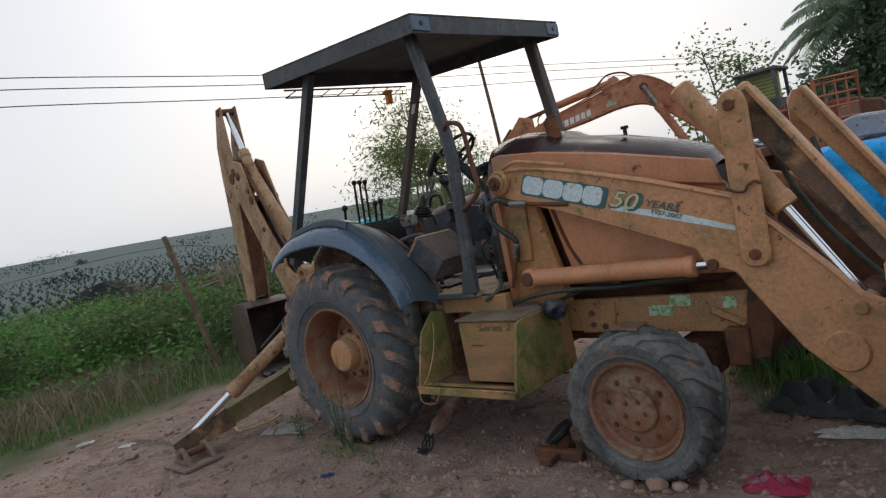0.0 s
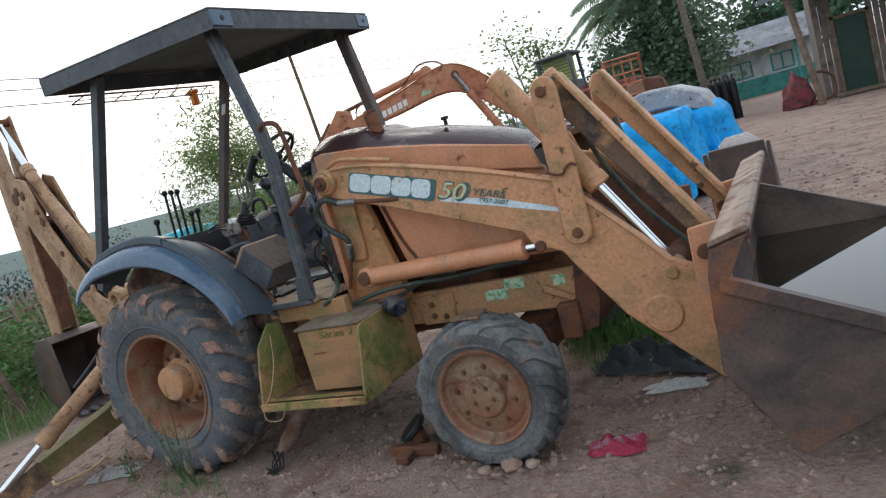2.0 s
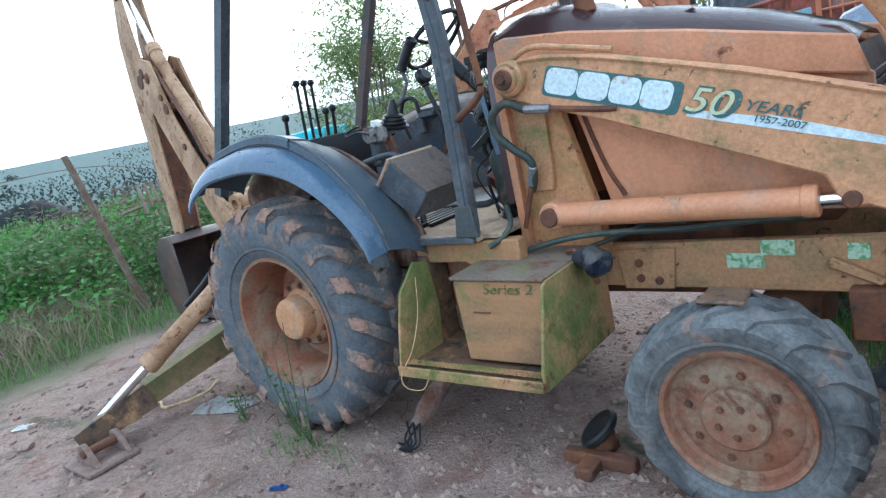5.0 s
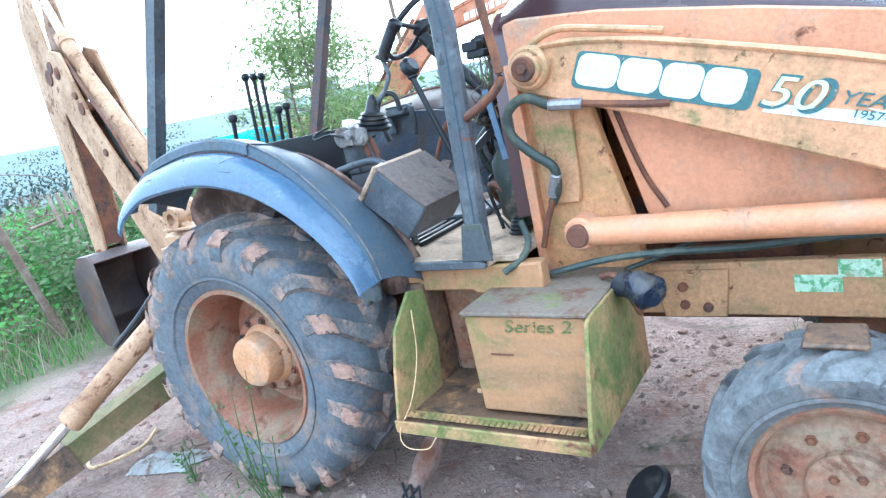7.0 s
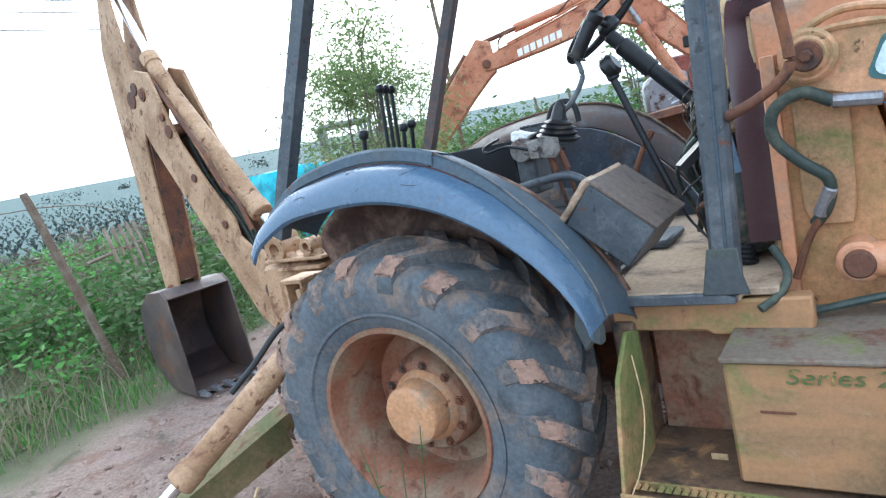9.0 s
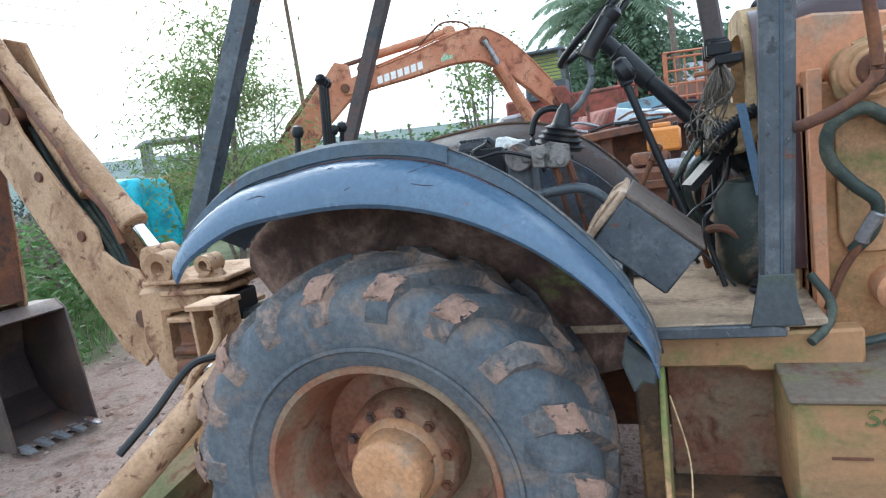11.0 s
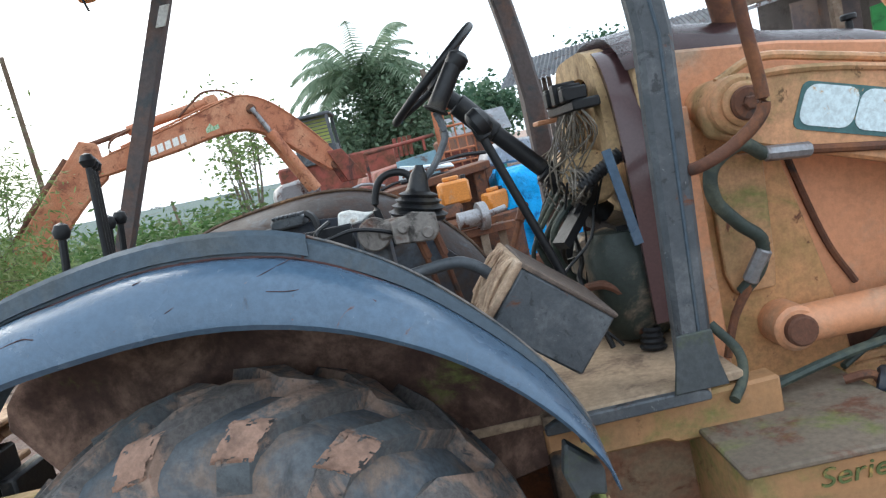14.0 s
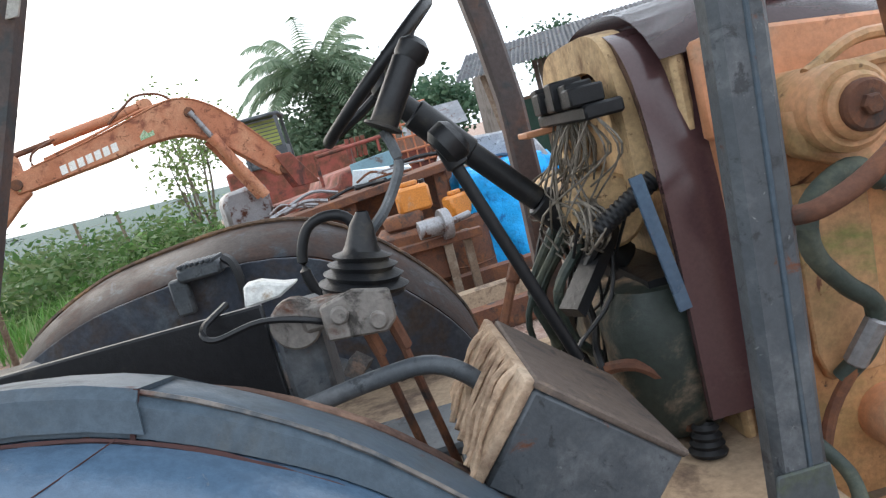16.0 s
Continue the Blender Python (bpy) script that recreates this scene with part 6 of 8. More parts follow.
part("counterweight", ex(prism([(-2.15, 0.95), (-2.15, 1.85), (-2.5, 1.80), (-2.62, 1.45), (-2.5, 1.0)], -0.95, 0.95, 0.05)), M_RUST, house, "dark rusty counterweight")
for k in range(4):
    part("exhaust_pipe", ex(rod((-1.0 - 0.09 * k, 0.3, 1.7), (-1.02 - 0.09 * k, 0.3, 2.02), 0.035, 10)), M_RED, house)
part("roof_rail", ex(join(rod((-0.3, 0.9, 1.85), (-1.5, 0.9, 1.92), 0.03, 8), rod((-0.3, 0.9, 1.4), (-0.3, 0.9, 1.86), 0.025, 8), rod((-1.3, 0.9, 1.7), (-1.3, 0.9, 1.9), 0.025, 8))), M_RED, house)
part("grey_cover", ex(dent(prism([(1.0, 1.05), (1.0, 1.55), (0.9, 1.68), (0.35, 1.72), (0.25, 1.6), (0.25, 1.05)], -0.98, -0.35, 0.06), 0.02, 4)), M_STEEL, exc, "grey rounded cover beside the boom")
part("track_frame", ex(box((-1.6, -0.9, 0.25), (1.5, 0.9, 0.95), 0.05)), M_RUST, exc, "rusty track frame")


def track(y):
    line = [(-1.7, 0.08), (1.6, 0.08), (1.95, 0.25), (2.0, 0.5), (1.8, 0.72), (1.5, 0.78), (-1.6, 0.78), (-1.95, 0.65), (-2.05, 0.42), (-1.95, 0.2)]
    pts = []
    for a, b in zip(line, line[1:] + line[:1]):
        n_ = max(1, int(math.hypot(b[0] - a[0], b[1] - a[1]) / 0.17))
        pts += [(a[0] + (b[0] - a[0]) * k / n_, a[1] + (b[1] - a[1]) * k / n_, math.atan2(b[1] - a[1], b[0] - a[0])) for k in range(n_)]
    return [box((-0.08, y - 0.25, -0.03), (0.075, y + 0.25, 0.03), 0.006, Matrix.Translation((s, 0, z)) @ Matrix.Rotation(-a, 4, "Y")) for s, z, a in pts]


for y in (-1.1, 1.1):
    t_ = part("track", ex(join(prism([(-1.65, 0.14), (1.55, 0.14), (1.85, 0.42), (1.5, 0.70), (-1.6, 0.70), (-1.9, 0.42)], y - 0.18, y + 0.18, 0.03))), M_RUST, exc, "rusty steel track")
    for b in track(y):
        part("track_shoe", ex(b), M_RUST, t_)

# a second machine's cab, far behind
cabm = thing("excavator_cab", (-2.3, 17.6, 0), "dark caged excavator cab with yellow-green windows", "excavator")
cx, cy = -2.4, 17.4
body = part("body", box((cx - 1.3, cy + 0.2, 0.7), (cx + 2.2, cy + 2.4, 2.3), 0.06), M_RED, cabm, "red machine body")
part("crawler", box((cx - 1.5, cy, 0.02), (cx + 2.4, cy + 0.6, 0.75), 0.15), M_RUST, cabm)
for dx in (-0.55, 0.55):
    for dy in (0.0, 1.1):
        part("cab_post", beam((cx + dx, cy + dy, 2.2), (cx + dx * 0.92, cy + dy, 3.55), 0.09, 0.09, 0.01), M_POST, cabm)
part("cab_roof", box((cx - 0.62, cy - 0.08, 3.52), (cx + 0.62, cy + 1.2, 3.62), 0.03), M_POST, cabm, "dark cab roof")
part("cab_wall", box((cx - 0.55, cy + 0.02, 2.2), (cx + 0.55, cy + 1.08, 2.72), 0.02), M_POST, cabm)
part("window_pane", box((cx - 0.5, cy + 0.5, 2.72), (cx + 0.5, cy + 0.53, 3.5), 0.003), material("yellow_green_plastic", (0.42, 0.47, 0.10), 0.3), cabm, "yellow-green cab window")
for k in range(8):
    part("guard_bar", rod((cx - 0.52, cy - 0.03, 2.75 + 0.1 * k), (cx + 0.52, cy - 0.03, 2.75 + 0.1 * k), 0.014, 6), M_POST, cabm)

# ---- scrap between the machines ----
deck = thing("scrap_deck", (0.2, 6.6, 0), "rusty steel deck piled with scrap metal", "scrap")
part("deck_plate", prism([(-1.15, 1.16), (1.35, 1.36), (1.35, 1.46), (-1.15, 1.26)], 6.2, 7.3, 0.01), M_RUST, deck, "long rusty deck plate")
for x in (-1.0, 0.1, 1.2):
    part("deck_leg", box((x - 0.07, 6.3, 0), (x + 0.07, 6.44, 1.22 + 0.08 * (x + 1)), 0.006), M_RUST, deck)
    part("deck_leg", box((x - 0.07, 7.06, 0), (x + 0.07, 7.2, 1.22 + 0.08 * (x + 1)), 0.006), M_RUST, deck)
part("deck_side", prism([(-1.15, 0.75), (1.35, 0.80), (1.35, 1.36), (-1.15, 1.16)], 6.9, 6.95, 0.005), M_RUST, deck, "rust-brown plate hanging under the deck")
rng = random.Random(21)
for k in range(16):
    x = rng.uniform(-0.7, 1.1)
    a = rng.uniform(-0.5, 0.5)
    L = rng.uniform(0.25, 0.7)
    z = 1.30 + 0.08 * x + rng.uniform(0.06, 0.22)
    y = rng.uniform(6.3, 6.9)
    part("scrap_pipe", tube([(x - L / 2, y, z - 0.05), (x, y + 0.05, z + a * 0.1), (x + L / 2 * math.cos(a), y + L / 2 * math.sin(a), z - 0.04)], rng.uniform(0.012, 0.03), 6, 3), rng.choice([M_RUST, M_BLACK, M_STEEL]), deck)
part("white_sheet", dent(prism([(0.15, 1.42), (0.95, 1.46), (0.95, 1.49), (0.2, 1.62)], 7.2, 7.9, 0.01), 0.03, 4), material("white_metal_sheet", (0.66, 0.74, 0.78), 0.4), deck, "bent white metal sheet on the deck")

frame_ = thing("rusty_engine", (0.8, 5.1, 0), "rusty engine and gearbox on a stand of beams", "scrap")
part("engine_body", dent(join(box((0.35, 4.9, 0.35), (1.0, 5.5, 0.95), 0.05), box((0.45, 5.0, 0.95), (0.85, 5.4, 1.10), 0.03), rod((0.4, 5.2, 0.55), (0.05, 5.2, 0.5), 0.16)), 0.03, 5), M_RUST, frame_, "rust-brown engine block")
part("flange", join(rod((0.98, 4.75, 0.94), (1.06, 4.77, 0.94), 0.15, 24), rod((0.76, 4.72, 0.94), (1.0, 4.75, 0.94), 0.09, 20), rod((1.06, 4.77, 0.94), (1.28, 4.82, 0.97), 0.035, 12)), M_STEEL, frame_, "grey coupling flange and shaft")
for x, y in ((0.4, 4.85), (1.0, 4.85), (0.4, 5.5), (1.05, 5.5), (1.2, 4.9)):
    part("stand_leg", box((x - 0.04, y - 0.04, 0), (x + 0.04, y + 0.04, 0.82), 0.004), M_WOOD, frame_)
part("stand_beam", box((0.2, 4.78, 0.74), (1.35, 4.9, 0.82), 0.006), M_RUST, frame_)
for k in range(3):
    b_ = thing("steel_channel", (1.3, 4.0 + 0.5 * k, 0), "rusty steel channel lying among scrap", "beam", "channels on the ground")
    part("web", beam((0.6 - 0.2 * k, 4.0 + 0.5 * k, 0.12 + 0.05 * k), (2.5, 4.3 + 0.45 * k, 0.12 + 0.07 * k), 0.16, 0.22, 0.006), M_RUST if k != 1 else M_FLOOR, b_)

M_JERRY = material("yellow_orange_plastic", (0.60, 0.22, 0.035), 0.4, 0, [(DUST, 6, 0.62, 0.1, 0.8)])


def jerrycan(place, turn, label):
    ob = thing("jerrycan", place, label, "jerrycan", "plastic jerrycans")
    m_ = Matrix.Translation(place) @ Matrix.Rotation(radians(turn), 4, "Z")
    part("can", join(box((-0.17, -0.09, 0.0), (0.17, 0.09, 0.26), 0.03, m_), box((-0.10, -0.03, 0.26), (0.08, 0.03, 0.31), 0.012, m_)), M_JERRY, ob)
    part("cap", rod(m_ @ V(0.13, 0, 0.25), m_ @ V(0.13, 0, 0.30), 0.03, 12), M_BLACK, ob)


jerrycan((0.80, 5.15, 1.09), 10, "orange plastic jerrycan on the rusty engine")
jerrycan((1.30, 6.05, 0.82), 40, "orange plastic jerrycan beside the blue tarpaulin")
part_stand = tagged(part("oil_drum", lathe([(0, 0), (0.28, 0), (0.29, 0.02), (0.28, 0.27), (0.29, 0.28), (0.28, 0.29), (0.28, 0.55), (0.29, 0.80), (0.27, 0.82), (0, 0.80)], (1.30, 6.05, 0), (0, 0, 1), 24), M_RUST), "rusty oil drum under a jerrycan", "drum")


def drape(cx, cy, rx, ry, top, seed):
    """A sheet that hangs in folds over a rounded load."""
    bm = bmesh.new()
    rows = []
    seg = 110
    for j in range(25):
        t = j / 24
        row = []
        for k in range(seg):
            a = 2 * math.pi * k / seg
            r = min(1.0, t * 2.2) ** 0.7 + max(0, t - 0.45) * 0.25
            fold = 1 + (0.10 * max(0, t - 0.2) / 0.8) * math.sin(11 * a + 3 * noise.noise(V(math.cos(a) * 2, math.sin(a) * 2, seed))) + 0.09 * noise.noise(V(math.cos(a) * 3, math.sin(a) * 3, seed + t * 3))
            e = 0.6
            x = cx + rx * r * fold * math.copysign(abs(math.cos(a)) ** e, math.cos(a))
            y = cy + ry * r * fold * math.copysign(abs(math.sin(a)) ** e, math.sin(a))
            z = top * (1 - max(0, t - 0.38) / 0.62 * (0.93 + 0.07 * math.sin(5 * a + seed))) + 0.10 * noise.noise(V(x * 2.1, y * 2.1, seed)) * (1 - t)
            row.append((x + 0.05 * noise.noise(V(x * 6, y * 6, z * 6)), y + 0.05 * noise.noise(V(x * 6, z * 6, y * 6 + 5)), max(z, 0.03)))
        rows.append(row)
    rings_to_mesh(bm, rows)
    return bm


tarp = thing("covered_machine", (2.0, 6.9, 0), "machine under a bright blue tarpaulin with a speckled metal roof", "machine")
part("tarpaulin", drape(1.95, 6.75, 0.58, 0.75, 1.28, 2.0), M_TARP, tarp, "bright blue tarpaulin hanging in folds", 60)
part("speckled_roof", dent(prism([(1.35, 1.36), (1.45, 1.55), (1.75, 1.66), (2.25, 1.62), (2.65, 1.42), (2.80, 1.15), (2.70, 1.12), (2.2, 1.30), (1.5, 1.34)], 7.35, 8.5, 0.03), 0.02, 3), material("speckled_grey_metal", (0.34, 0.34, 0.35), 0.55, 0.2, [((0.08, 0.07, 0.06), 16, 0.62, 0.04, 0.9), ((0.55, 0.55, 0.55), 5, 0.6, 0.1, 0.5)]), tarp, "rounded grey roof speckled with dirt")
part("skirt", drape(2.2, 7.9, 0.72, 0.75, 1.22, 5.0), M_TARP, tarp, "", 60)
old = thing("scrap_bucket", (3.4, 2.4, 0), "old dark brown loader bucket standing behind", "bucket")
part("shell", prism([(3.08, 0.0), (3.60, 0.0), (3.58, 0.72), (3.55, 1.0), (3.13, 1.0), (3.10, 0.6)], 2.2, 2.24, 0.006), M_BUCKET, old)
part("side", prism([(2.22, 0.0), (2.9, 0.0), (2.8, 0.45), (2.30, 0.98), (2.22, 0.98)], 3.08, 3.11, 0.006, "yz"), M_BUCKET, old)
part("side", prism([(2.24, 0.0), (2.9, 0.0), (2.8, 0.45), (2.30, 0.98), (2.24, 0.98)], 3.56, 3.59, 0.006, "yz"), M_BUCKET, old)
part("stone_bag", dent(box((3.2, 2.26, 0.90), (3.5, 2.5, 1.06), 0.06), 0.03, 7), material("grey_sack", (0.5, 0.45, 0.42), 0.9), old, "pale sack on the bucket's edge")

# ---- sheds and house ----
M_TIN = material("grey_corrugated_tin", (0.17, 0.18, 0.20), 0.55, 0.4, [((0.30, 0.31, 0.33), 1.5, 0.56, 0.12, 0.6), (RUST, 2.0, 0.62, 0.08, 0.9)])
M_BOARD = material("grey_weathered_boards", (0.22, 0.19, 0.17), 0.9, 0, [((0.12, 0.10, 0.085), 2.5, 0.55, 0.12, 0.95)], bump=0.4, random_tint=0.35)
M_DOOR = material("dark_green_door", (0.012, 0.05, 0.032), 0.6, 0, [((0.03, 0.07, 0.05), 3, 0.58, 0.1, 0.7)])
M_LIME = material("bright_green_tarpaulin", (0.03, 0.28, 0.06), 0.6, 0, [((0.02, 0.16, 0.04), 3, 0.55, 0.1, 0.7)])


def corrugated(a, b, c, waves, depth, thick=0.01):
    """A ribbed sheet spanned by a (corner), b (along the ribs' count) and c (along the ribs)."""
    a, b, c = V(*a), V(*b), V(*c)
    nn = (b - a).cross(c - a).normalized()
    bm = bmesh.new()
    n_ = waves * 4
    lo = [a + (b - a) * k / n_ + nn * depth * math.sin(math.pi * k / 2) for k in range(n_ + 1)]
    rings_to_mesh(bm, [lo, [p + (c - a) for p in lo]], closed=False)
    bmesh.ops.solidify(bm, geom=bm.faces[:], thickness=thick)
    return bm


shed = thing("open_shed", (6.5, 12, 0), "open timber shed with a grey corrugated roof", "shed")
roof = part("roof", corrugated((6.7, 10.4, 3.2), (10.5, 7.6, 3.45), (8.9, 13.6, 3.75), 40, 0.025), M_TIN, shed, "grey corrugated roof sheet", 0)
part("roof", corrugated((12.7, 10.8, 4.0), (8.9, 13.6, 3.75), (14.9, 14.0, 3.0), 40, 0.025), M_TIN, shed, "", 0)
part("eave_beam", beam((6.75, 10.45, 3.1), (10.5, 7.7, 3.35), 0.08, 0.16, 0.008), M_WOOD, shed, "dark eave beam")
part("eave_gutter", beam((6.65, 10.3, 2.95), (10.4, 7.5, 3.18), 0.05, 0.06, 0.005), M_STEEL, shed)
for k in range(4):
    t = 0.4 + 0.2 * k
    x, y = 4.4 + 6.0 * t, 12.2 - 4.4 * t
    part("shed_post", beam((x + 0.1, y, 0), (x, y, 3.1), 0.15, 0.15, 0.02, (1, 0, 0)), M_WOOD, shed, "rough timber post")
for k in range(15):
    t = 0.42 + k / 26
    part("wall_board", beam((6.2 + 6.2 * t, 15.2 - 4.6 * t, 0), (6.2 + 6.2 * t, 15.2 - 4.6 * t, 3.45 + 0.4 * t), 0.31, 0.03, 0.003, (0.6, 0.8, 0)), M_BOARD, shed)
part("green_sheet", prism([(8.9, 1.2), (9.9, 1.2), (9.9, 2.6), (8.9, 2.5)], 9.95, 10.0, 0.003), M_LIME, shed, "bright green sheet hanging in the shed")
for k, (x, z0, z1) in enumerate(((7.62, 1.7, 2.85), (8.1, 1.7, 3.1), (8.5, 1.7, 3.05))):
    part("steel_plate", box((x - 0.22, 9.8 + 0.1 * k, z0 - 1.7), (x + 0.25, 9.85 + 0.1 * k, z1), 0.005), M_BUCKET, shed, "dark maroon steel plate leaning in the shed")
for k in range(5):
    part("pipe", tube([(6.4 + 0.2 * k, 9.9, 0.2), (6.45 + 0.2 * k, 9.85, 2.0), (6.6 + 0.2 * k, 9.8, 2.35)], 0.04, 8, 3), M_STEEL, shed)

lean = thing("board_shed", (6, 20, 0), "weathered board shed with a dark green door", "shed")
part("roof", corrugated((3.3, 18.6, 3.2), (10.0, 16.4, 3.3), (4.4, 22.4, 4.3), 50, 0.03), M_TIN, lean, "dark rusty tin roof", 0)
for k in range(34):
    x = 4.75 + 0.17 * k
    if 5.25 < x < 6.1:
        continue
    part("wall_board", box((x, 20.3, 0), (x + 0.155, 20.33, 3.4), 0.004), M_BOARD, lean)
part("side_wall", box((4.74, 20.33, 0), (4.78, 24.5, 3.6), 0.004), M_BOARD, lean)
part("door", box((5.27, 20.28, 0.05), (6.08, 20.32, 2.25), 0.01), M_DOOR, lean, "dark green closed door")
part("door_frame", join(box((5.17, 20.25, 0), (5.27, 20.35, 2.35), 0.008), box((6.08, 20.25, 0), (6.18, 20.35, 2.35), 0.008), box((5.17, 20.25, 2.25), (6.18, 20.35, 2.35), 0.008)), M_WOOD, lean)
part("leaning_post", beam((4.55, 18.4, 0), (4.15, 18.7, 3.2), 0.13, 0.13, 0.02), M_WOOD, lean, "leaning timber post")
part("threshold", box((5.0, 19.6, 0), (6.4, 20.25, 0.10), 0.02), M_WOOD, lean)
red = thing("red_bundle", (4.05, 19.6, 0), "red cloth bundle and a wheel against the shed", "bundle")
part("cloth", dent(lathe([(0, 0), (0.45, 0.02), (0.42, 0.3), (0.33, 0.6), (0.25, 0.85), (0.1, 1.0), (0, 1.02)], (4.0, 19.6, 0), (0, 0, 1), 36), 0.22, 3.1), material("faded_red_cloth", (0.24, 0.045, 0.055), 0.9, 0, [((0.10, 0.05, 0.04), 4, 0.5, 0.1, 0.9)]), red)
part("wheel", lathe([(0.42, -0.05), (0.47, -0.03), (0.47, 0.03), (0.42, 0.05), (0.40, 0.0)], (4.6, 19.8, 0.47), (0.3, -1, 0.1), 28, closed=True), M_RUST, red)

hut = thing("small_house", (2.0, 37, 0), "small white house with a teal lower wall", "house")
part("wall", box((-0.8, 37.0, 0), (5.2, 40, 2.4), 0.01), material("dirty_white_wall", (0.55, 0.60, 0.60), 0.8, 0, [((0.35, 0.40, 0.38), 1.2, 0.56, 0.12, 0.9)]), hut, "dirty white wall")
M_TEAL = material("teal_paint", (0.06, 0.28, 0.25), 0.6, 0, [((0.03, 0.15, 0.14), 2, 0.56, 0.1, 0.8)])
part("lower_wall", box((-0.81, 36.97, 0), (5.21, 36.995, 0.95), 0.005), M_TEAL, hut, "teal painted lower wall")
for x in (1.2, 3.2):
    w_ = part("window", box((x, 36.95, 1.05), (x + 1.1, 36.99, 1.95), 0.005), M_TEAL, hut, "teal window frame")
    part("pane", box((x + 0.1, 36.935, 1.13), (x + 0.5, 36.948, 1.87), 0.002), material("dusty_pane", (0.35, 0.42, 0.42), 0.3), w_)
    part("pane", box((x + 0.6, 36.935, 1.13), (x + 1.0, 36.948, 1.87), 0.002), bpy.data.materials["dusty_pane"], w_)
part("veranda_post", box((1.0, 36.2, 0), (1.12, 36.32, 2.4), 0.01), M_TEAL, hut)
part("veranda_post", box((4.4, 36.2, 0), (4.52, 36.32, 2.4), 0.01), M_TEAL, hut)
part("roof", prism([(35.8, 2.35), (40.4, 2.5), (38.2, 3.7)], -1.4, 5.8, 0.02, "yz"), M_TIN, hut, "dark tin roof")


def gas_cylinder(x, y, first=[]):
    if first:
        return copy_thing(first[0], Matrix.Translation((x, y, 0)))
    ob = thing("gas_cylinder", (x, y, 0), "tall dark gas cylinder standing in a cluster", "gas cylinder", "gas cylinders")
    part("shell", lathe([(0, 0), (0.115, 0.01), (0.12, 0.03), (0.12, 1.25), (0.10, 1.38), (0.04, 1.45), (0.04, 1.52), (0, 1.52)], (x, y, 0), (0, 0, 1), 20), M_BLACK, ob)
    part("valve", join(rod((x, y, 1.5), (x, y, 1.62), 0.02, 8), rod((x - 0.05, y, 1.58), (x + 0.05, y, 1.58), 0.015, 8)), M_STEEL, ob)
    first.append(ob)


for k in range(7):
    gas_cylinder(1.35 + 0.27 * (k % 4) + 0.12 * (k // 4), 22.0 + 0.32 * (k // 4))
pole = tagged(part("utility_pole", tube([(1.45, 21.0, 0), (1.30, 21.0, 2.5), (1.18, 21.0, 4.6)], 0.13, 10, 3, taper=0.10), M_BARK), "rough leaning wooden pole", "pole")
tyr = tagged(part("old_tyre", lathe([(0.30, -0.12), (0.50, -0.14), (0.55, -0.08), (0.55, 0.08), (0.50, 0.14), (0.30, 0.12)], (0.9, 20.6, 0.55), (0.9, -0.3, 0), 28, closed=True), M_RUBBER), "old tyre leaning by the pole", "tyre")

# ---- far machine, wires, mast, fences ----
doz = thing("yellow_dozer", (-13.2, 14.2, 0), "faded yellow bulldozer with an empty open cab", "bulldozer")
dm = Matrix.Translation((-13.6, 14.6, 0.0)) @ Matrix.Rotation(radians(-42), 4, "Z")
part("body", box((-1.5, -0.8, 0.6), (1.5, 0.8, 1.55), 0.06, dm), M_YELLOW, doz)
part("track", box((-1.6, -0.95, 0.02), (1.6, -0.6, 0.8), 0.18, dm), M_RUST, doz)
for dx in (-1.2, -0.35, 0.5, 1.3):
    for dy in (-0.7, 0.7):
        part("cab_post", box((dx - 0.05, dy - 0.05, 1.5), (dx + 0.05, dy + 0.05, 2.5), 0.008, dm), M_STEEL, doz)
part("cab_roof", box((-1.35, -0.85, 2.48), (1.4, 0.85, 2.60), 0.03, dm), M_STEEL, doz)

for k, z in enumerate((9.6, 9.15, 8.5)):
    tagged(part("power_line", tube([(-27.5, -16.0, z + 0.3), (-25.6, -0.5 + 0.1 * k, z - 0.05), (-24.9, 5.8, z - 0.02), (-23.4, 18.5, z - 0.15), (-21, 40, z + 0.2), (-18.0, 66.0, z + 0.6)], 0.022, 5, 6), M_BLACK), "black overhead power line", "cable", "power lines")
for x, y in ((-27.5, -16.0), (-18.0, 66.0)):
    tagged(part("power_pole", tube([(x, y, -0.3), (x, y, 10.3)], 0.14, 8, 1), M_BARK), "tall grey power pole", "pole", "power poles")
tagged(part("mast", tube([(-5.9, 9.4, 0.0), (-5.55, 8.85, 2.6), (-5.2, 8.2, 4.5)], 0.05, 8, 3, taper=0.035), M_WOOD), "thin leaning wooden mast", "pole")


def fence_post(p0, p1, r, label):
    return tagged(part("fence_post", dent(tube([p0, ((p0[0] + p1[0]) / 2 + 0.015, (p0[1] + p1[1]) / 2, (p0[2] + p1[2]) / 2), p1], r, 8, 4, taper=r * 0.8), 0.008, 8), M_WOOD), label, "fence post", "fence posts")


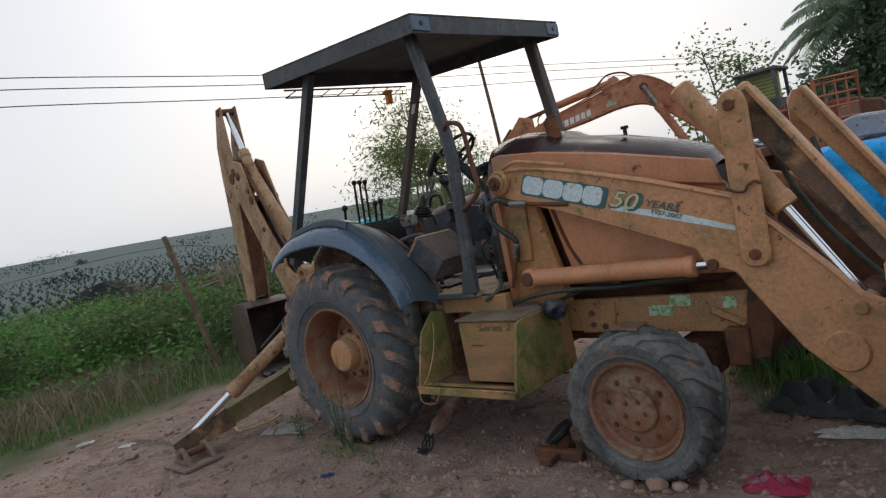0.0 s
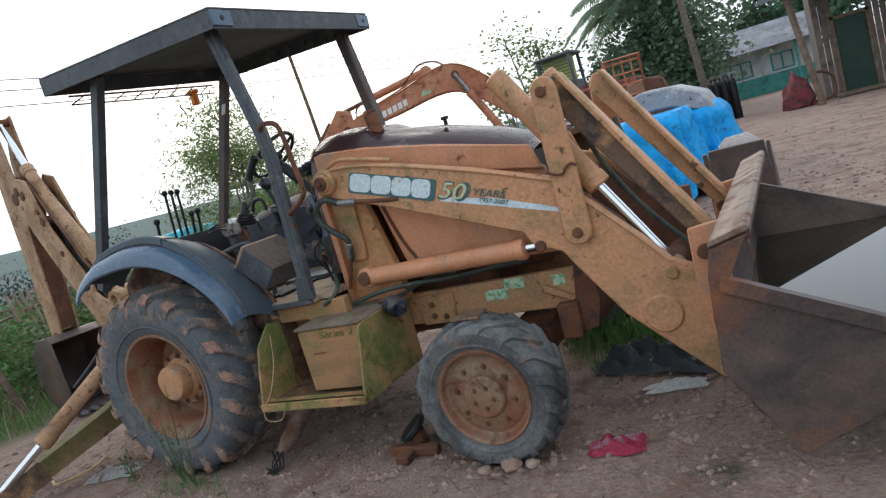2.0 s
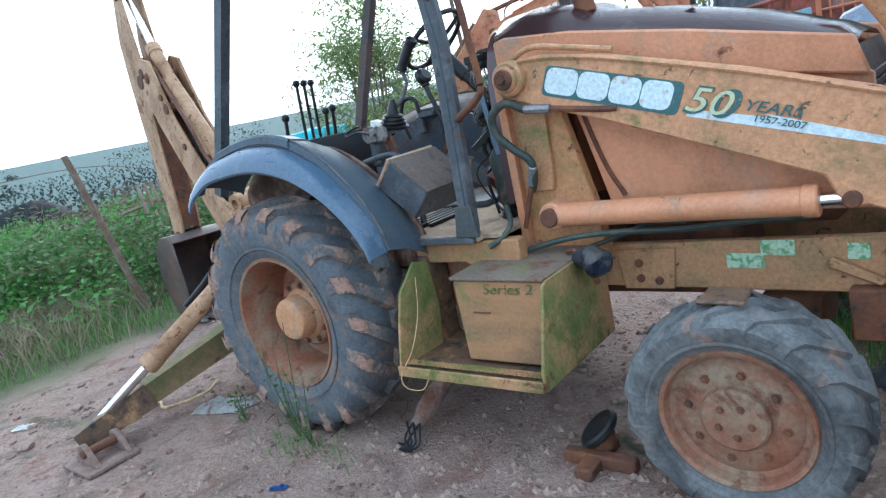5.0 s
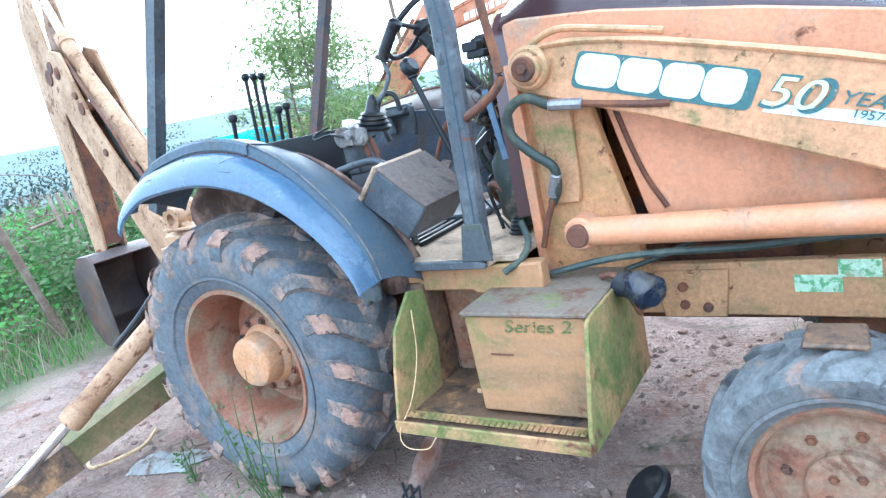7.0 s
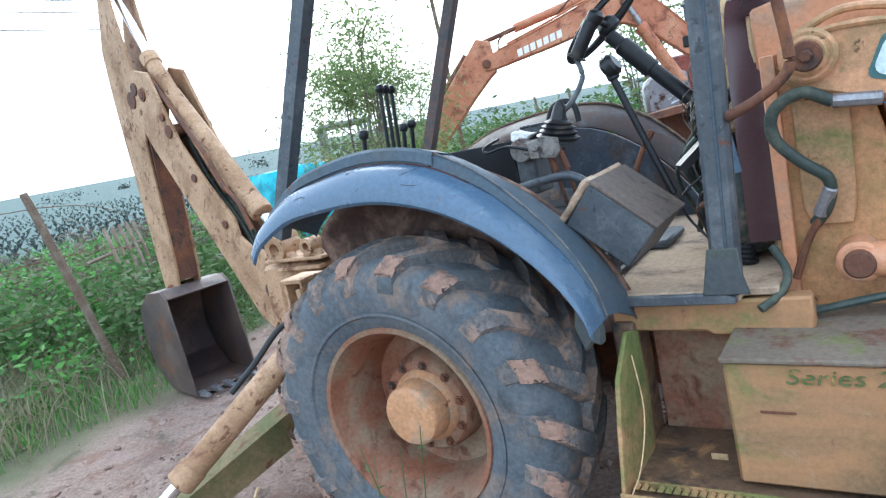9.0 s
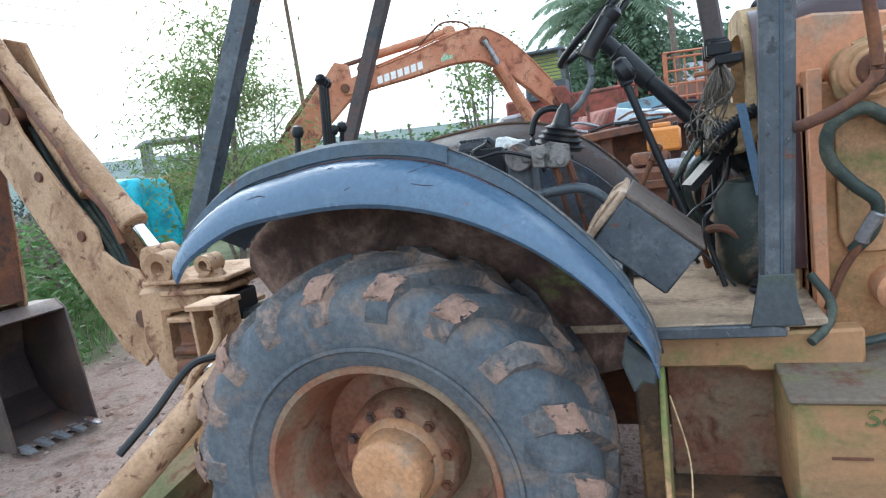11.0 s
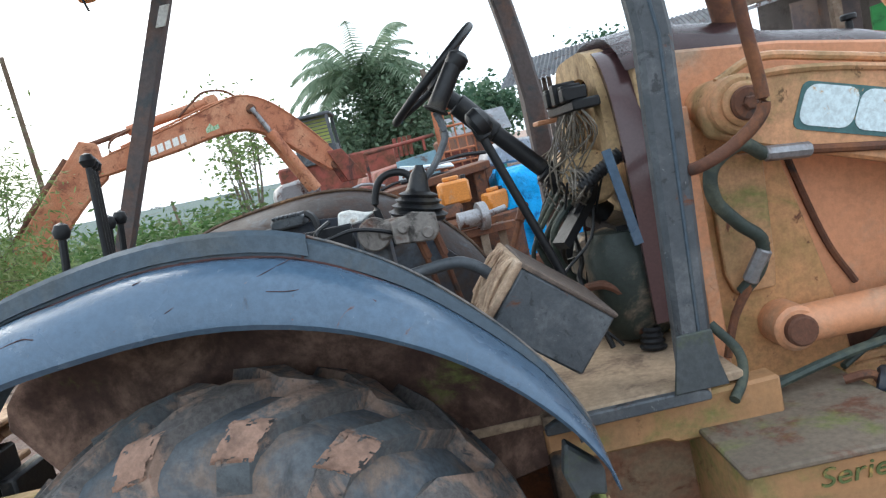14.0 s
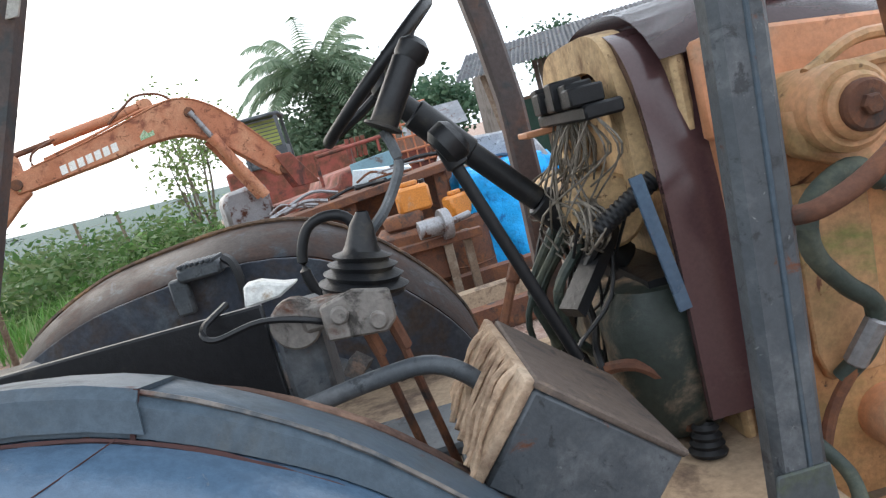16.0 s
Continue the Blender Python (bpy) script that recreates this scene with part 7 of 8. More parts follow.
fence_post((-4.42, 0.42, -0.05), (-4.42, 0.07, 1.84), 0.045, "leaning grey wooden fence post with wire")
fence_post((-6.6, 3.3, -0.05), (-6.9, 3.2, 1.35), 0.04, "short broken wooden fence post")
fence_post((-8.8, 23.0, 0.0), (-8.95, 23.0, 2.25), 0.07, "far upright wooden fence post")
fence_post((-10.2, 22.8, 0.0), (-10.35, 22.8, 2.2), 0.07, "far upright wooden fence post")
fence_post((-6.9, 24.5, 0.0), (-6.9, 24.5, 2.3), 0.06, "far upright wooden fence post")
for k, z in enumerate((1.70, 1.25, 0.8)):
    tagged(part("fence_wire", tube([(-9.5, -6.5, z - 0.1), (-6.5, -2.6, z - 0.12), (-4.42, 0.15 + 0.08 * k, z), (-6.8, 3.2, z * 0.72), (-9, 9, z), (-9.5, 16, z), (-8.8, 23, z + 0.3)], 0.0035, 4, 8), M_RUST), "rusty barbed fence wire", "wire", "fence wires")
gate = thing("broken_hurdle", (-5.4, 1.6, 0), "broken weathered wooden hurdle in the weeds", "hurdle")
for k in range(5):
    part("stick", tube([(-5.0 - 0.12 * k, 1.0 + 0.16 * k, 0.1), (-5.3 - 0.12 * k, 1.2 + 0.16 * k, 0.75), (-5.7 - 0.12 * k, 1.35 + 0.16 * k, 1.35)], 0.022, 6, 3), M_WOOD, gate)
for k in range(3):
    part("crossbar", tube([(-5.1 - 0.2 * k, 0.95, 0.35 + 0.35 * k), (-5.6 - 0.2 * k, 1.9, 0.4 + 0.35 * k)], 0.02, 6, 1), M_WOOD, gate)
cy_ = thing("cyan_tarpaulin", (-7.6, 6.2, 0), "crumpled cyan tarpaulin over low scrap", "tarpaulin")
part("sheet", drape(-7.8, 6.2, 0.8, 0.6, 1.55, 8.0), material("cyan_sheet", (0.03, 0.45, 0.55), 0.5, 0, [((0.02, 0.25, 0.33), 4, 0.55, 0.1, 0.6)]), cy_, "", 60)
hp = tagged(part("covered_mound", dent(lathe([(0, 1.25), (0.5, 1.2), (1.1, 0.85), (1.6, 0.35), (1.9, -0.1)], (-21.0, 5.2, 0), (0, 0, 1), 28), 0.12, 1.2), material("black_sheet", (0.012, 0.013, 0.016), 0.8, spec=0.15)), "heap under a black sheet in the field", "heap")

# ---- things on the ground by the wheels ----
M_STONE = material("pale_earthy_stone", (0.30, 0.20, 0.15), 0.95, 0, [((0.38, 0.29, 0.24), 9, 0.55, 0.1, 0.95)], bump=0.5)


def stone(x, y, r, seed, sq=0.65):
    bm = bmesh.new()
    bmesh.ops.create_icosphere(bm, subdivisions=2, radius=r)
    for v in bm.verts:
        v.co *= 1 + 0.35 * noise.noise(v.co / r * 1.3 + V(seed * 3.1, seed, 0))
        v.co.z *= sq
        v.co += V(x, y, ground_height(x, y) + r * sq * 0.55)
    return bm


for k, (x, y, r) in enumerate(((2.17, -0.98, 0.035), (2.31, -0.95, 0.052), (2.41, -0.93, 0.04), (2.24, -1.02, 0.02), (2.5, -0.88, 0.025), (1.92, -1.1, 0.022), (-1.9, -1.75, 0.05), (-2.2, -1.3, 0.04), (1.1, -1.25, 0.02), (-0.2, -1.5, 0.03))):
    tagged(part("stone", stone(x, y, r, k), M_STONE), "pale earthy stone on the red earth", "stone", "stones by the wheels")
rng = random.Random(5)
bms = bmesh.new()
vs, fs = [], []
base = bmesh.new()
bmesh.ops.create_icosphere(base, subdivisions=1, radius=1)
bv, bf = [v.co.copy() for v in base.verts], [[v.index for v in f.verts] for f in base.faces]
base.free()
for k in range(17000):
    rr = rng.random() ** 0.5 * 7.5
    a = rng.uniform(0, 6.28)
    x, y = 1.0 + rr * math.cos(a), 0.3 + rr * math.sin(a)
    if x < -3.0 and rng.random() < 0.8:
        continue
    r = 0.004 + 0.026 * rng.random() ** 5 + (0.003 if rr > 4 else 0)
    sx, sy, sz = rng.uniform(0.7, 1.4) * r, rng.uniform(0.7, 1.4) * r, rng.uniform(0.4, 0.8) * r
    i = len(vs)
    z = ground_height(x, y)
    vs += [(x + v.x * sx * (1 + 0.3 * math.sin(k + v.y * 5)), y + v.y * sy, z + v.z * sz + sz * 0.3) for v in bv]
    fs += [[q + i for q in f] for f in bf]
me = bpy.data.meshes.new("gravel")
me.from_pydata(vs, [], fs)
tagged(link("gravel", me, material("red_earth_clods", (0.31, 0.20, 0.155), 0.95, 0, [((0.17, 0.11, 0.09), 3, 0.54, 0.08, 0.95), ((0.42, 0.32, 0.27), 7, 0.62, 0.05, 0.95)], bump=0.5), None, "", 0), "small stones and clods strewn on the red earth", "gravel", "", "stuff")
bms.free()


def cloth(cx, cy, rx, ry, h, seed, turn=0.0, n_=28):
    """A crumpled piece of cloth lying on the ground."""
    bm = bmesh.new()
    g = []
    for i in range(n_):
        row = []
        for j in range(n_):
            u, v = i / (n_ - 1) * 2 - 1, j / (n_ - 1) * 2 - 1
            k = 1 + 0.35 * noise.noise(V(math.atan2(v, u) * 1.2, seed, 0))
            x, y = u * rx * k, v * ry * k
            xr, yr = x * math.cos(turn) - y * math.sin(turn), x * math.sin(turn) + y * math.cos(turn)
            z = h * (0.15 + abs(noise.noise(V(u * 1.7, v * 1.7, seed))) * 1.4 + 0.5 * abs(noise.noise(V(u * 4, v * 4, seed)))) * (1 - max(abs(u), abs(v)) ** 4 * 0.9)
            row.append(bm.verts.new((cx + xr, cy + yr, ground_height(cx + xr, cy + yr) + 0.006 + max(0, z))))
        g.append(row)
    for i in range(n_ - 1):
        for j in range(n_ - 1):
            bm.faces.new((g[i][j], g[i + 1][j], g[i + 1][j + 1], g[i][j + 1]))
    bmesh.ops.solidify(bm, geom=bm.faces[:], thickness=0.004)
    return bm


tagged(part("pink_cloth", cloth(2.80, -0.78, 0.13, 0.085, 0.05, 3, 0.3), material("faded_pink_cloth", (0.55, 0.06, 0.13), 0.85, 0, [((0.62, 0.36, 0.44), 7, 0.55, 0.06, 0.9)]), None, "", 60), "crumpled pink cloth on the red earth", "cloth")
tagged(part("rubber_sheet", cloth(2.84, 0.20, 0.36, 0.15, 0.18, 7, -0.15), material("grey_rubber_sheet", (0.10, 0.115, 0.125), 0.35, 0, [((0.18, 0.18, 0.18), 5, 0.55, 0.1, 0.6)]), None, "", 60), "torn black rubber sheet on the ground", "rubber sheet")
tagged(part("white_rag", cloth(2.98, -0.12, 0.16, 0.06, 0.04, 11, 0.2), M_WHITE, None, "", 60), "dirty white rag by the rubber sheet", "rag")
tagged(part("plastic_bag", cloth(-0.88, -0.93, 0.20, 0.09, 0.06, 13, 0.3), material("dirty_white_plastic", (0.55, 0.55, 0.52), 0.4, 0, [(MUD, 8, 0.58, 0.1, 0.8)]), None, "", 60), "dirty white plastic bag on the ground", "plastic bag")
tagged(part("blue_scrap", cloth(0.31, -1.42, 0.05, 0.015, 0.02, 17, 0.4), material("blue_plastic", (0.02, 0.10, 0.35), 0.5), None, "", 60), "small blue plastic scrap on the ground", "plastic scrap")
for k, (x, y) in enumerate(((-1.75, -1.35), (-2.35, -1.62), (-3.0, -1.75))):
    tagged(part("litter", cloth(x, y, 0.07, 0.04, 0.02, 23 + k, 0.5 * k), M_WHITE, None, "", 60), "pale scrap of litter on the ground", "litter", "litter")
cap = thing("hub_stand", (1.60, -0.70, 0), "rusty iron stand with a black disc by the front wheel", "scrap")
part("disc", rod((1.63, -0.70, 0.115), (1.61, -0.71, 0.145), 0.095, 24, 0.01), M_BLACK, cap, "black rubber disc")
part("foot", join(box((1.48, -0.80, 0.0), (1.80, -0.74, 0.06), 0.01), box((1.58, -0.90, 0.0), (1.66, -0.62, 0.055), 0.01), rod((1.63, -0.70, 0.05), (1.63, -0.70, 0.12), 0.05)), M_RUST, cap, "rusty iron foot")
pipe = thing("exhaust_pipe", (0.45, -0.50, 0), "dusty bottle-shaped pipe hanging under the step", "pipe")
part("pipe_body", lathe([(0, 0), (0.028, 0.0), (0.034, 0.02), (0.036, 0.06), (0.05, 0.09), (0.052, 0.28), (0.04, 0.38), (0, 0.39)], (0.70, -0.85, 0.07), (0.05, 0.80, 0.42), 18), M_DUSTSTEEL, pipe)
part("cable_tangle", join(*[tube([(0.70 + 0.05 * math.sin(2.1 * k), -0.86, 0.10), (0.66 + 0.03 * k, -0.90 - 0.01 * k, 0.03), (0.72 + 0.04 * math.cos(k), -0.97, 0.015), (0.64 + 0.02 * k, -0.93, 0.02)], 0.006, 5) for k in range(5)]), M_BLACK, pipe, "tangled black cable under the pipe")["kind"] = "stuff"
tagged(part("twine", tube([(0.80, -0.72, 0.80), (0.84, -0.80, 0.65), (0.83, -0.88, 0.50), (0.80, -0.95, 0.41), (0.82, -0.96, 0.35), (0.90, -0.94, 0.34), (0.96, -0.95, 0.40)], 0.0025, 5), M_CREAM, None), "pale twine hanging over the step", "twine")
tagged(part("rope", tube([(-1.75, -1.2, 0.02), (-1.5, -1.05, 0.03), (-1.3, -1.1, 0.03), (-1.15, -0.9, 0.05), (-1.3, -0.7, 0.03)], 0.010, 6), M_CREAM), "pale rope on the ground by the stabilizer", "rope")
for k in range(14):
    rngk = random.Random(100 + k)
    x, y, a = rngk.uniform(-1.5, 2.6), rngk.uniform(-1.6, -0.3), rngk.uniform(0, 3.1)
    L = rngk.uniform(0.08, 0.3)
    tagged(part("twig", tube([(x, y, 0.012), (x + L / 2 * math.cos(a), y + L / 2 * math.sin(a), 0.025), (x + L * math.cos(a + 0.2), y + L * math.sin(a + 0.2), 0.012)], 0.004, 5, 2), M_WOOD), "dry twig on the red earth", "twig", "twigs")


def clods(count, region, sizes, seed):
    """Small uneven lumps strewn over the ground, as one mass."""
    rng_ = random.Random(seed)
    v, f = [], []
    shape = [(0, 0, 1), (1, 0, 0.25), (0.35, 0.95, 0.2), (-0.8, 0.6, 0.3), (-0.8, -0.6, 0.2), (0.35, -0.95, 0.3)]
    while len(f) < count * 5:
        x, y = region(rng_)
        if noise.noise(V(x * 1.1, y * 1.1, 30 + seed)) + 0.5 * noise.noise(V(x * 4, y * 4, seed)) < rng_.uniform(-0.5, 0.35):
            continue
        r = sizes[0] * (sizes[1] / sizes[0]) ** (rng_.random() ** 2.2)
        a, z = rng_.uniform(0, 6.28), ground_height(x, y)
        i = len(v)
        for px, py, pz in shape:
            k_ = rng_.uniform(0.65, 1.25)
            v.append((x + r * k_ * (px * math.cos(a) - py * math.sin(a)), y + r * k_ * (px * math.sin(a) + py * math.cos(a)), z - 0.003 + r * pz * k_ * 0.75))
        base_ring = [i + 1, i + 2, i + 3, i + 4, i + 5]
        for p, q in zip(base_ring, base_ring[1:] + base_ring[:1]):
            f.append((i, p, q))
        for p in base_ring:
            v[p] = (v[p][0], v[p][1], v[p][2] - (0.3 * r if rng_.random() < 0.5 else 0.1 * r))
    me_ = bpy.data.meshes.new("clods")
    me_.from_pydata(v, [], f)
    return me_


M_CLOD = material("earth_clods", (0.34, 0.24, 0.19), 0.95, 0, [((0.36, 0.27, 0.22), 3, 0.54, 0.1, 0.95), ((0.12, 0.08, 0.065), 5, 0.56, 0.1, 0.95)], grain=0.4, bump=0.6)
tagged(link("earth_clods", clods(16000, lambda r: (r.uniform(-2.4, 4.6), r.uniform(-2.4, 0.9)), (0.004, 0.032), 3), M_CLOD, None, "", 0), "small crumbled clods of red earth", "earth clods", "", "stuff")
tagged(link("yard_clods", clods(5000, lambda r: (r.uniform(-5, 9), r.uniform(0.9, 14)), (0.010, 0.05), 5), M_CLOD, None, "", 0), "lumps and chips strewn over the yard", "earth clods", "", "stuff")


# ---- plants ----
def leaf_mass(name, centres, count, spread, size, mat, seed, droop=0.3, flat=0.6, parent=None):
    """Many pointed leaves in clumps round the given centres."""
    rng_ = random.Random(seed)
    v, f = [], []
    for n_ in range(count):
        c, s = rng_.choice(centres)
        p = V(*c) + V(rng_.gauss(0, 1), rng_.gauss(0, 1), rng_.gauss(0, flat)) * spread * s
        d = V(rng_.gauss(0, 1), rng_.gauss(0, 1), rng_.gauss(0, 0.5) - droop).normalized()
        w = d.cross(V(rng_.gauss(0, 1), rng_.gauss(0, 1), rng_.gauss(0, 1))).normalized()
        L = size[0] * rng_.uniform(0.6, 1.4)
        W = size[1] * rng_.uniform(0.6, 1.4)
        i = len(v)
        v += [p, p + d * L * 0.45 + w * W, p + d * L, p + d * L * 0.45 - w * W]
        f += [(i, i + 1, i + 2, i + 3)]
    me_ = bpy.data.meshes.new(name)
    me_.from_pydata(v, [], f)
    return link(name, me_, mat, parent, "", 0)


def tree(name, place, height, spread, stems, leaves, size, mat, label, seed, thick=0.05, lo=0.35, droop=0.3, clump=0.12, category="tree"):
    """Tapered stems with limbs, and a crown of leaf clumps at the limbs' ends."""
    rng_ = random.Random(seed)
    ob = thing(name, place, label, category)
    p0 = V(*place)
    limbs, tips = [], []
    for s in range(stems):
        a = rng_.uniform(0, 6.28)
        out = spread * rng_.uniform(0.15, 0.5)
        top = p0 + V(out * math.cos(a), out * math.sin(a), height * rng_.uniform(0.75, 1.0))
        mid = p0.lerp(top, 0.5) + V(rng_.gauss(0, 0.06), rng_.gauss(0, 0.06), 0) * height * 0.4
        limbs.append(tube([p0 + V(rng_.gauss(0, 0.03), rng_.gauss(0, 0.03), -0.05), mid, top], thick, 7, 4, taper=thick * 0.25))
        tips.append((top, 1.0))
        for k in range(7):
            t = lo + (1 - lo) * rng_.random()
            b = p0.lerp(mid, min(1, t * 2)) if t < 0.5 else mid.lerp(top, t * 2 - 1)
            a2 = rng_.uniform(0, 6.28)
            L = spread * rng_.uniform(0.3, 0.75) * (1.15 - 0.5 * t)
            e = b + V(L * math.cos(a2), L * math.sin(a2), L * rng_.uniform(0.1, 0.8))
            limbs.append(tube([b, b.lerp(e, 0.5) + V(0, 0, 0.1 * L), e], thick * 0.4, 5, 3, taper=thick * 0.1))
            tips += [(e, 1.0), (b.lerp(e, 0.7), 0.7)]
    part("trunk", join(*limbs), M_BARK, ob)
    tagged(leaf_mass("crown", tips, leaves, clump * height, size, mat, seed, droop, 0.8, ob), "", "", "", "stuff")
    return ob


tree("shrub_tree", (-4.7, 5.0, 0), 3.3, 1.7, 7, 10500, (0.10, 0.011), M_BUSH, "slender many-stemmed shrub with feathery drooping leaves", 4, 0.03, 0.3, 0.7, 0.07)
tree("shrub_tree", (-5.6, 6.6, 0), 2.9, 1.5, 5, 4200, (0.10, 0.011), M_BUSH, "slender feathery shrub behind the machines", 8, 0.03, 0.3, 0.6, 0.09)
tree("airy_tree", (-8.6, 33.5, 0), 7.7, 2.8, 3, 1100, (0.24, 0.07), M_BUSH, "thin tree with sparse brown-green leaves", 12, 0.09, 0.5, 0.1, 0.08)
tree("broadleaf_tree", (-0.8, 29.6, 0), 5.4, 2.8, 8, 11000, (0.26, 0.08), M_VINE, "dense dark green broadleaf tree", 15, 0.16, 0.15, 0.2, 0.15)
tree("broadleaf_tree", (4.2, 46.0, 0), 5.0, 6.0, 4, 6000, (0.45, 0.14), M_PALM, "dense dark tree behind the small house", 18, 0.2, 0.3, 0.2, 0.15)
tree("broadleaf_tree", (-3.6, 38.0, 0), 4.4, 3.6, 3, 3000, (0.4, 0.12), M_PALM, "dense dark green broadleaf tree", 19, 0.14, 0.2, 0.2, 0.15)
tree("young_tree", (-6.4, 23.5, 0), 4.4, 1.5, 3, 420, (0.20, 0.07), M_BUSH, "thin young tree with sparse leaves", 25, 0.05, 0.4, 0.2, 0.08)
tree("young_tree", (8.6, 28.0, 0), 5.5, 1.7, 2, 1100, (0.24, 0.08), M_PALM, "small crowned tree behind the shed", 26, 0.1, 0.7, 0.2, 0.08)


def frond(base_, a, L, rise, sag, v, f, rng_, leaflets=30):
    """One palm frond with two rows of leaflets."""
    d, s = V(math.cos(a), math.sin(a), 0), V(-math.sin(a), math.cos(a), 0)
    for k in range(leaflets):
        t = (k + 1) / leaflets
        p = base_ + d * L * t * (1 - 0.12 * t) + V(0, 0, rise * t - sag * t * t)
        n_ = base_ + d * L * (t + 0.02) + V(0, 0, rise * (t + 0.02) - sag * (t + 0.02) ** 2)
        ax = (n_ - p).normalized()
        l2 = L * 0.27 * math.sin(math.pi * min(1, 0.15 + t * 0.85)) ** 0.6 * rng_.uniform(0.8, 1.2)
        for q in (-1, 1):
            e = p + (s * q * 0.8 + ax * 0.55 + V(0, 0, -0.45 - 0.2 * rng_.random())).normalized() * l2
            i = len(v)
            w = ax * 0.06 * L / 3
            v += [p - w, p + w, e]
            f += [(i, i + 1, i + 2)]


def palm(name, place, height, L, count, label, seed, mat=M_PALM):
    rng_ = random.Random(seed)
    ob = thing(name, place, label, "palm")
    top = V(place[0], place[1], height)
    part("trunk", dent(tube([V(*place) - V(0, 0, 0.1), V(place[0] + 0.1, place[1], height * 0.5), top], 0.28, 10, 4, taper=0.22), 0.05, 5), M_BARK, ob)
    v, f = [], []
    ribs = []
    for k in range(count):
        a = 2 * math.pi * k * 0.381966 + rng_.uniform(-0.1, 0.1)
        up = 1 - k / count
        l_ = L * rng_.uniform(0.8, 1.1)
        rise, sag = l_ * (0.35 + 1.0 * up), l_ * (0.75 + 0.1 * up)
        frond(top, a, l_ * (0.62 + 0.38 * (1 - up)), rise, sag, v, f, rng_)
        d = V(math.cos(a), math.sin(a), 0)
        ll = l_ * (0.62 + 0.38 * (1 - up))
        ribs.append(tube([top + d * ll * t * (1 - 0.12 * t) + V(0, 0, rise * t - sag * t * t) for t in (0, 0.33, 0.66, 1.0)], 0.03, 5, 3, taper=0.008))
    me_ = bpy.data.meshes.new("crown")
    me_.from_pydata(v, [], f)
    tagged(link("crown", me_, mat, ob, "", 0), "", "", "", "stuff")
    part("frond_rib", join(*ribs), mat, ob)
    return ob


palm("oil_palm", (-1.4, 30.2, 0), 5.5, 4.9, 46, "oil palm with a wide crown of arching fronds", 3, M_HAZED_PALM)
M_BANANA = leaf_material("bright_plant_leaves", (0.06, 0.16, 0.03), (0.12, 0.26, 0.05), (0.20, 0.34, 0.08))
palm("young_palm", (-6.2, 18.2, 0), 0.5, 1.7, 18, "young bright green palm in the grass", 6, M_BANANA)

# weeds and grasses
def grass_edge(y):
    return -3.35 - 0.42 * max(0.0, y) + 0.12 * min(0.0, y)


def near_grass(r):
    x, y = r.uniform(-9, -3.0), r.uniform(-7, 6.5)
    e = grass_edge(y) + 0.25 * noise.noise(V(x, y * 1.3, 2))
    if x > e:
        return None
    k = min(1.0, 0.35 + (e - x) * 0.35)
    if noise.noise(V(x * 0.9, y * 0.9, 9)) < -0.25 and r.random() < 0.7:
        return None
    return x, y, k


def tall_grass(r):
    x, y = r.uniform(-15, -6.4), r.uniform(-7, 16)
    if x > grass_edge(y) - 1.8:
        return None
    return x, y, 0.6 + 0.5 * noise.noise(V(x * 0.5, y * 0.5, 4)) + 0.25


def far_grass(r):
    x, y = r.uniform(-22, 1.5), r.uniform(9.5, 34)
    if x > -1.8 - 0.28 * (y - 9.5) + 0.0 and y < 24:
        return None
    return x, y, 0.8 + 0.5 * noise.noise(V(x * 0.4, y * 0.4, 4))


blades("short_grass", 22000, near_grass, 0.24, 0.010, M_GRASS, "short green grass at the edge of the yard", 0.6, "grass", 2)
blades("tall_grass", 30000, tall_grass, 0.95, 0.024, M_GRASS, "tall bright green grass", 0.6, "grass", 3)
blades("meadow_grass", 26000, far_grass, 0.75, 0.035, M_GRASS, "rough green meadow grass", 0.6, "grass", 4)


def dry_patch(r):
    x, y = -5.6 + r.gauss(0, 0.8), -1.6 + r.gauss(0, 1.1)
    return (x, y, 1.0) if x < grass_edge(y) else None


blades("dry_grass", 6000, dry_patch, 0.35, 0.010, M_DRY, "flattened dry straw among the grass", 1.6, "grass", 5)
blades("seed_grass", 5000, near_grass, 0.55, 0.006, M_DRY, "pale seed stalks over the grass", 0.5, "grass", 6)


def small_patch(r):
    x, y = 2.75 + r.gauss(0, 0.28), 0.75 + r.gauss(0, 0.22)
    return x, y, 1.0


blades("grass_tuft", 1500, small_patch, 0.22, 0.008, M_GRASS, "grass tuft growing under the loader arm", 0.6, "grass", 7)


def weed_patch(r):
    x, y = r.choice(((-4.9, 1.3), (-5.3, 2.0), (-4.6, 0.9), (-5.9, 0.2), (-6.5, 2.6), (-5.2, 3.2), (-6.2, -1.6), (-7.0, -0.2)))
    return x, y


rng = random.Random(61)
wc = []
for k in range(420):
    x, y = rng.uniform(-13, -4.6), rng.uniform(-6, 6)
    if x < grass_edge(y) - 1.3 - 0.5 * noise.noise(V(x, y, 6)):
        wc.append(((x, y, rng.uniform(0.15, 0.75) + 0.25 * noise.noise(V(x * 0.6, y * 0.6, 2))), rng.uniform(0.7, 1.4)))
tagged(leaf_mass("leafy_weeds", wc, 38000, 0.22, (0.085, 0.022), M_LUSH, 17, -0.1, 0.7), "lush bright green leafy weeds beyond the fence", "weeds", "", "stuff")

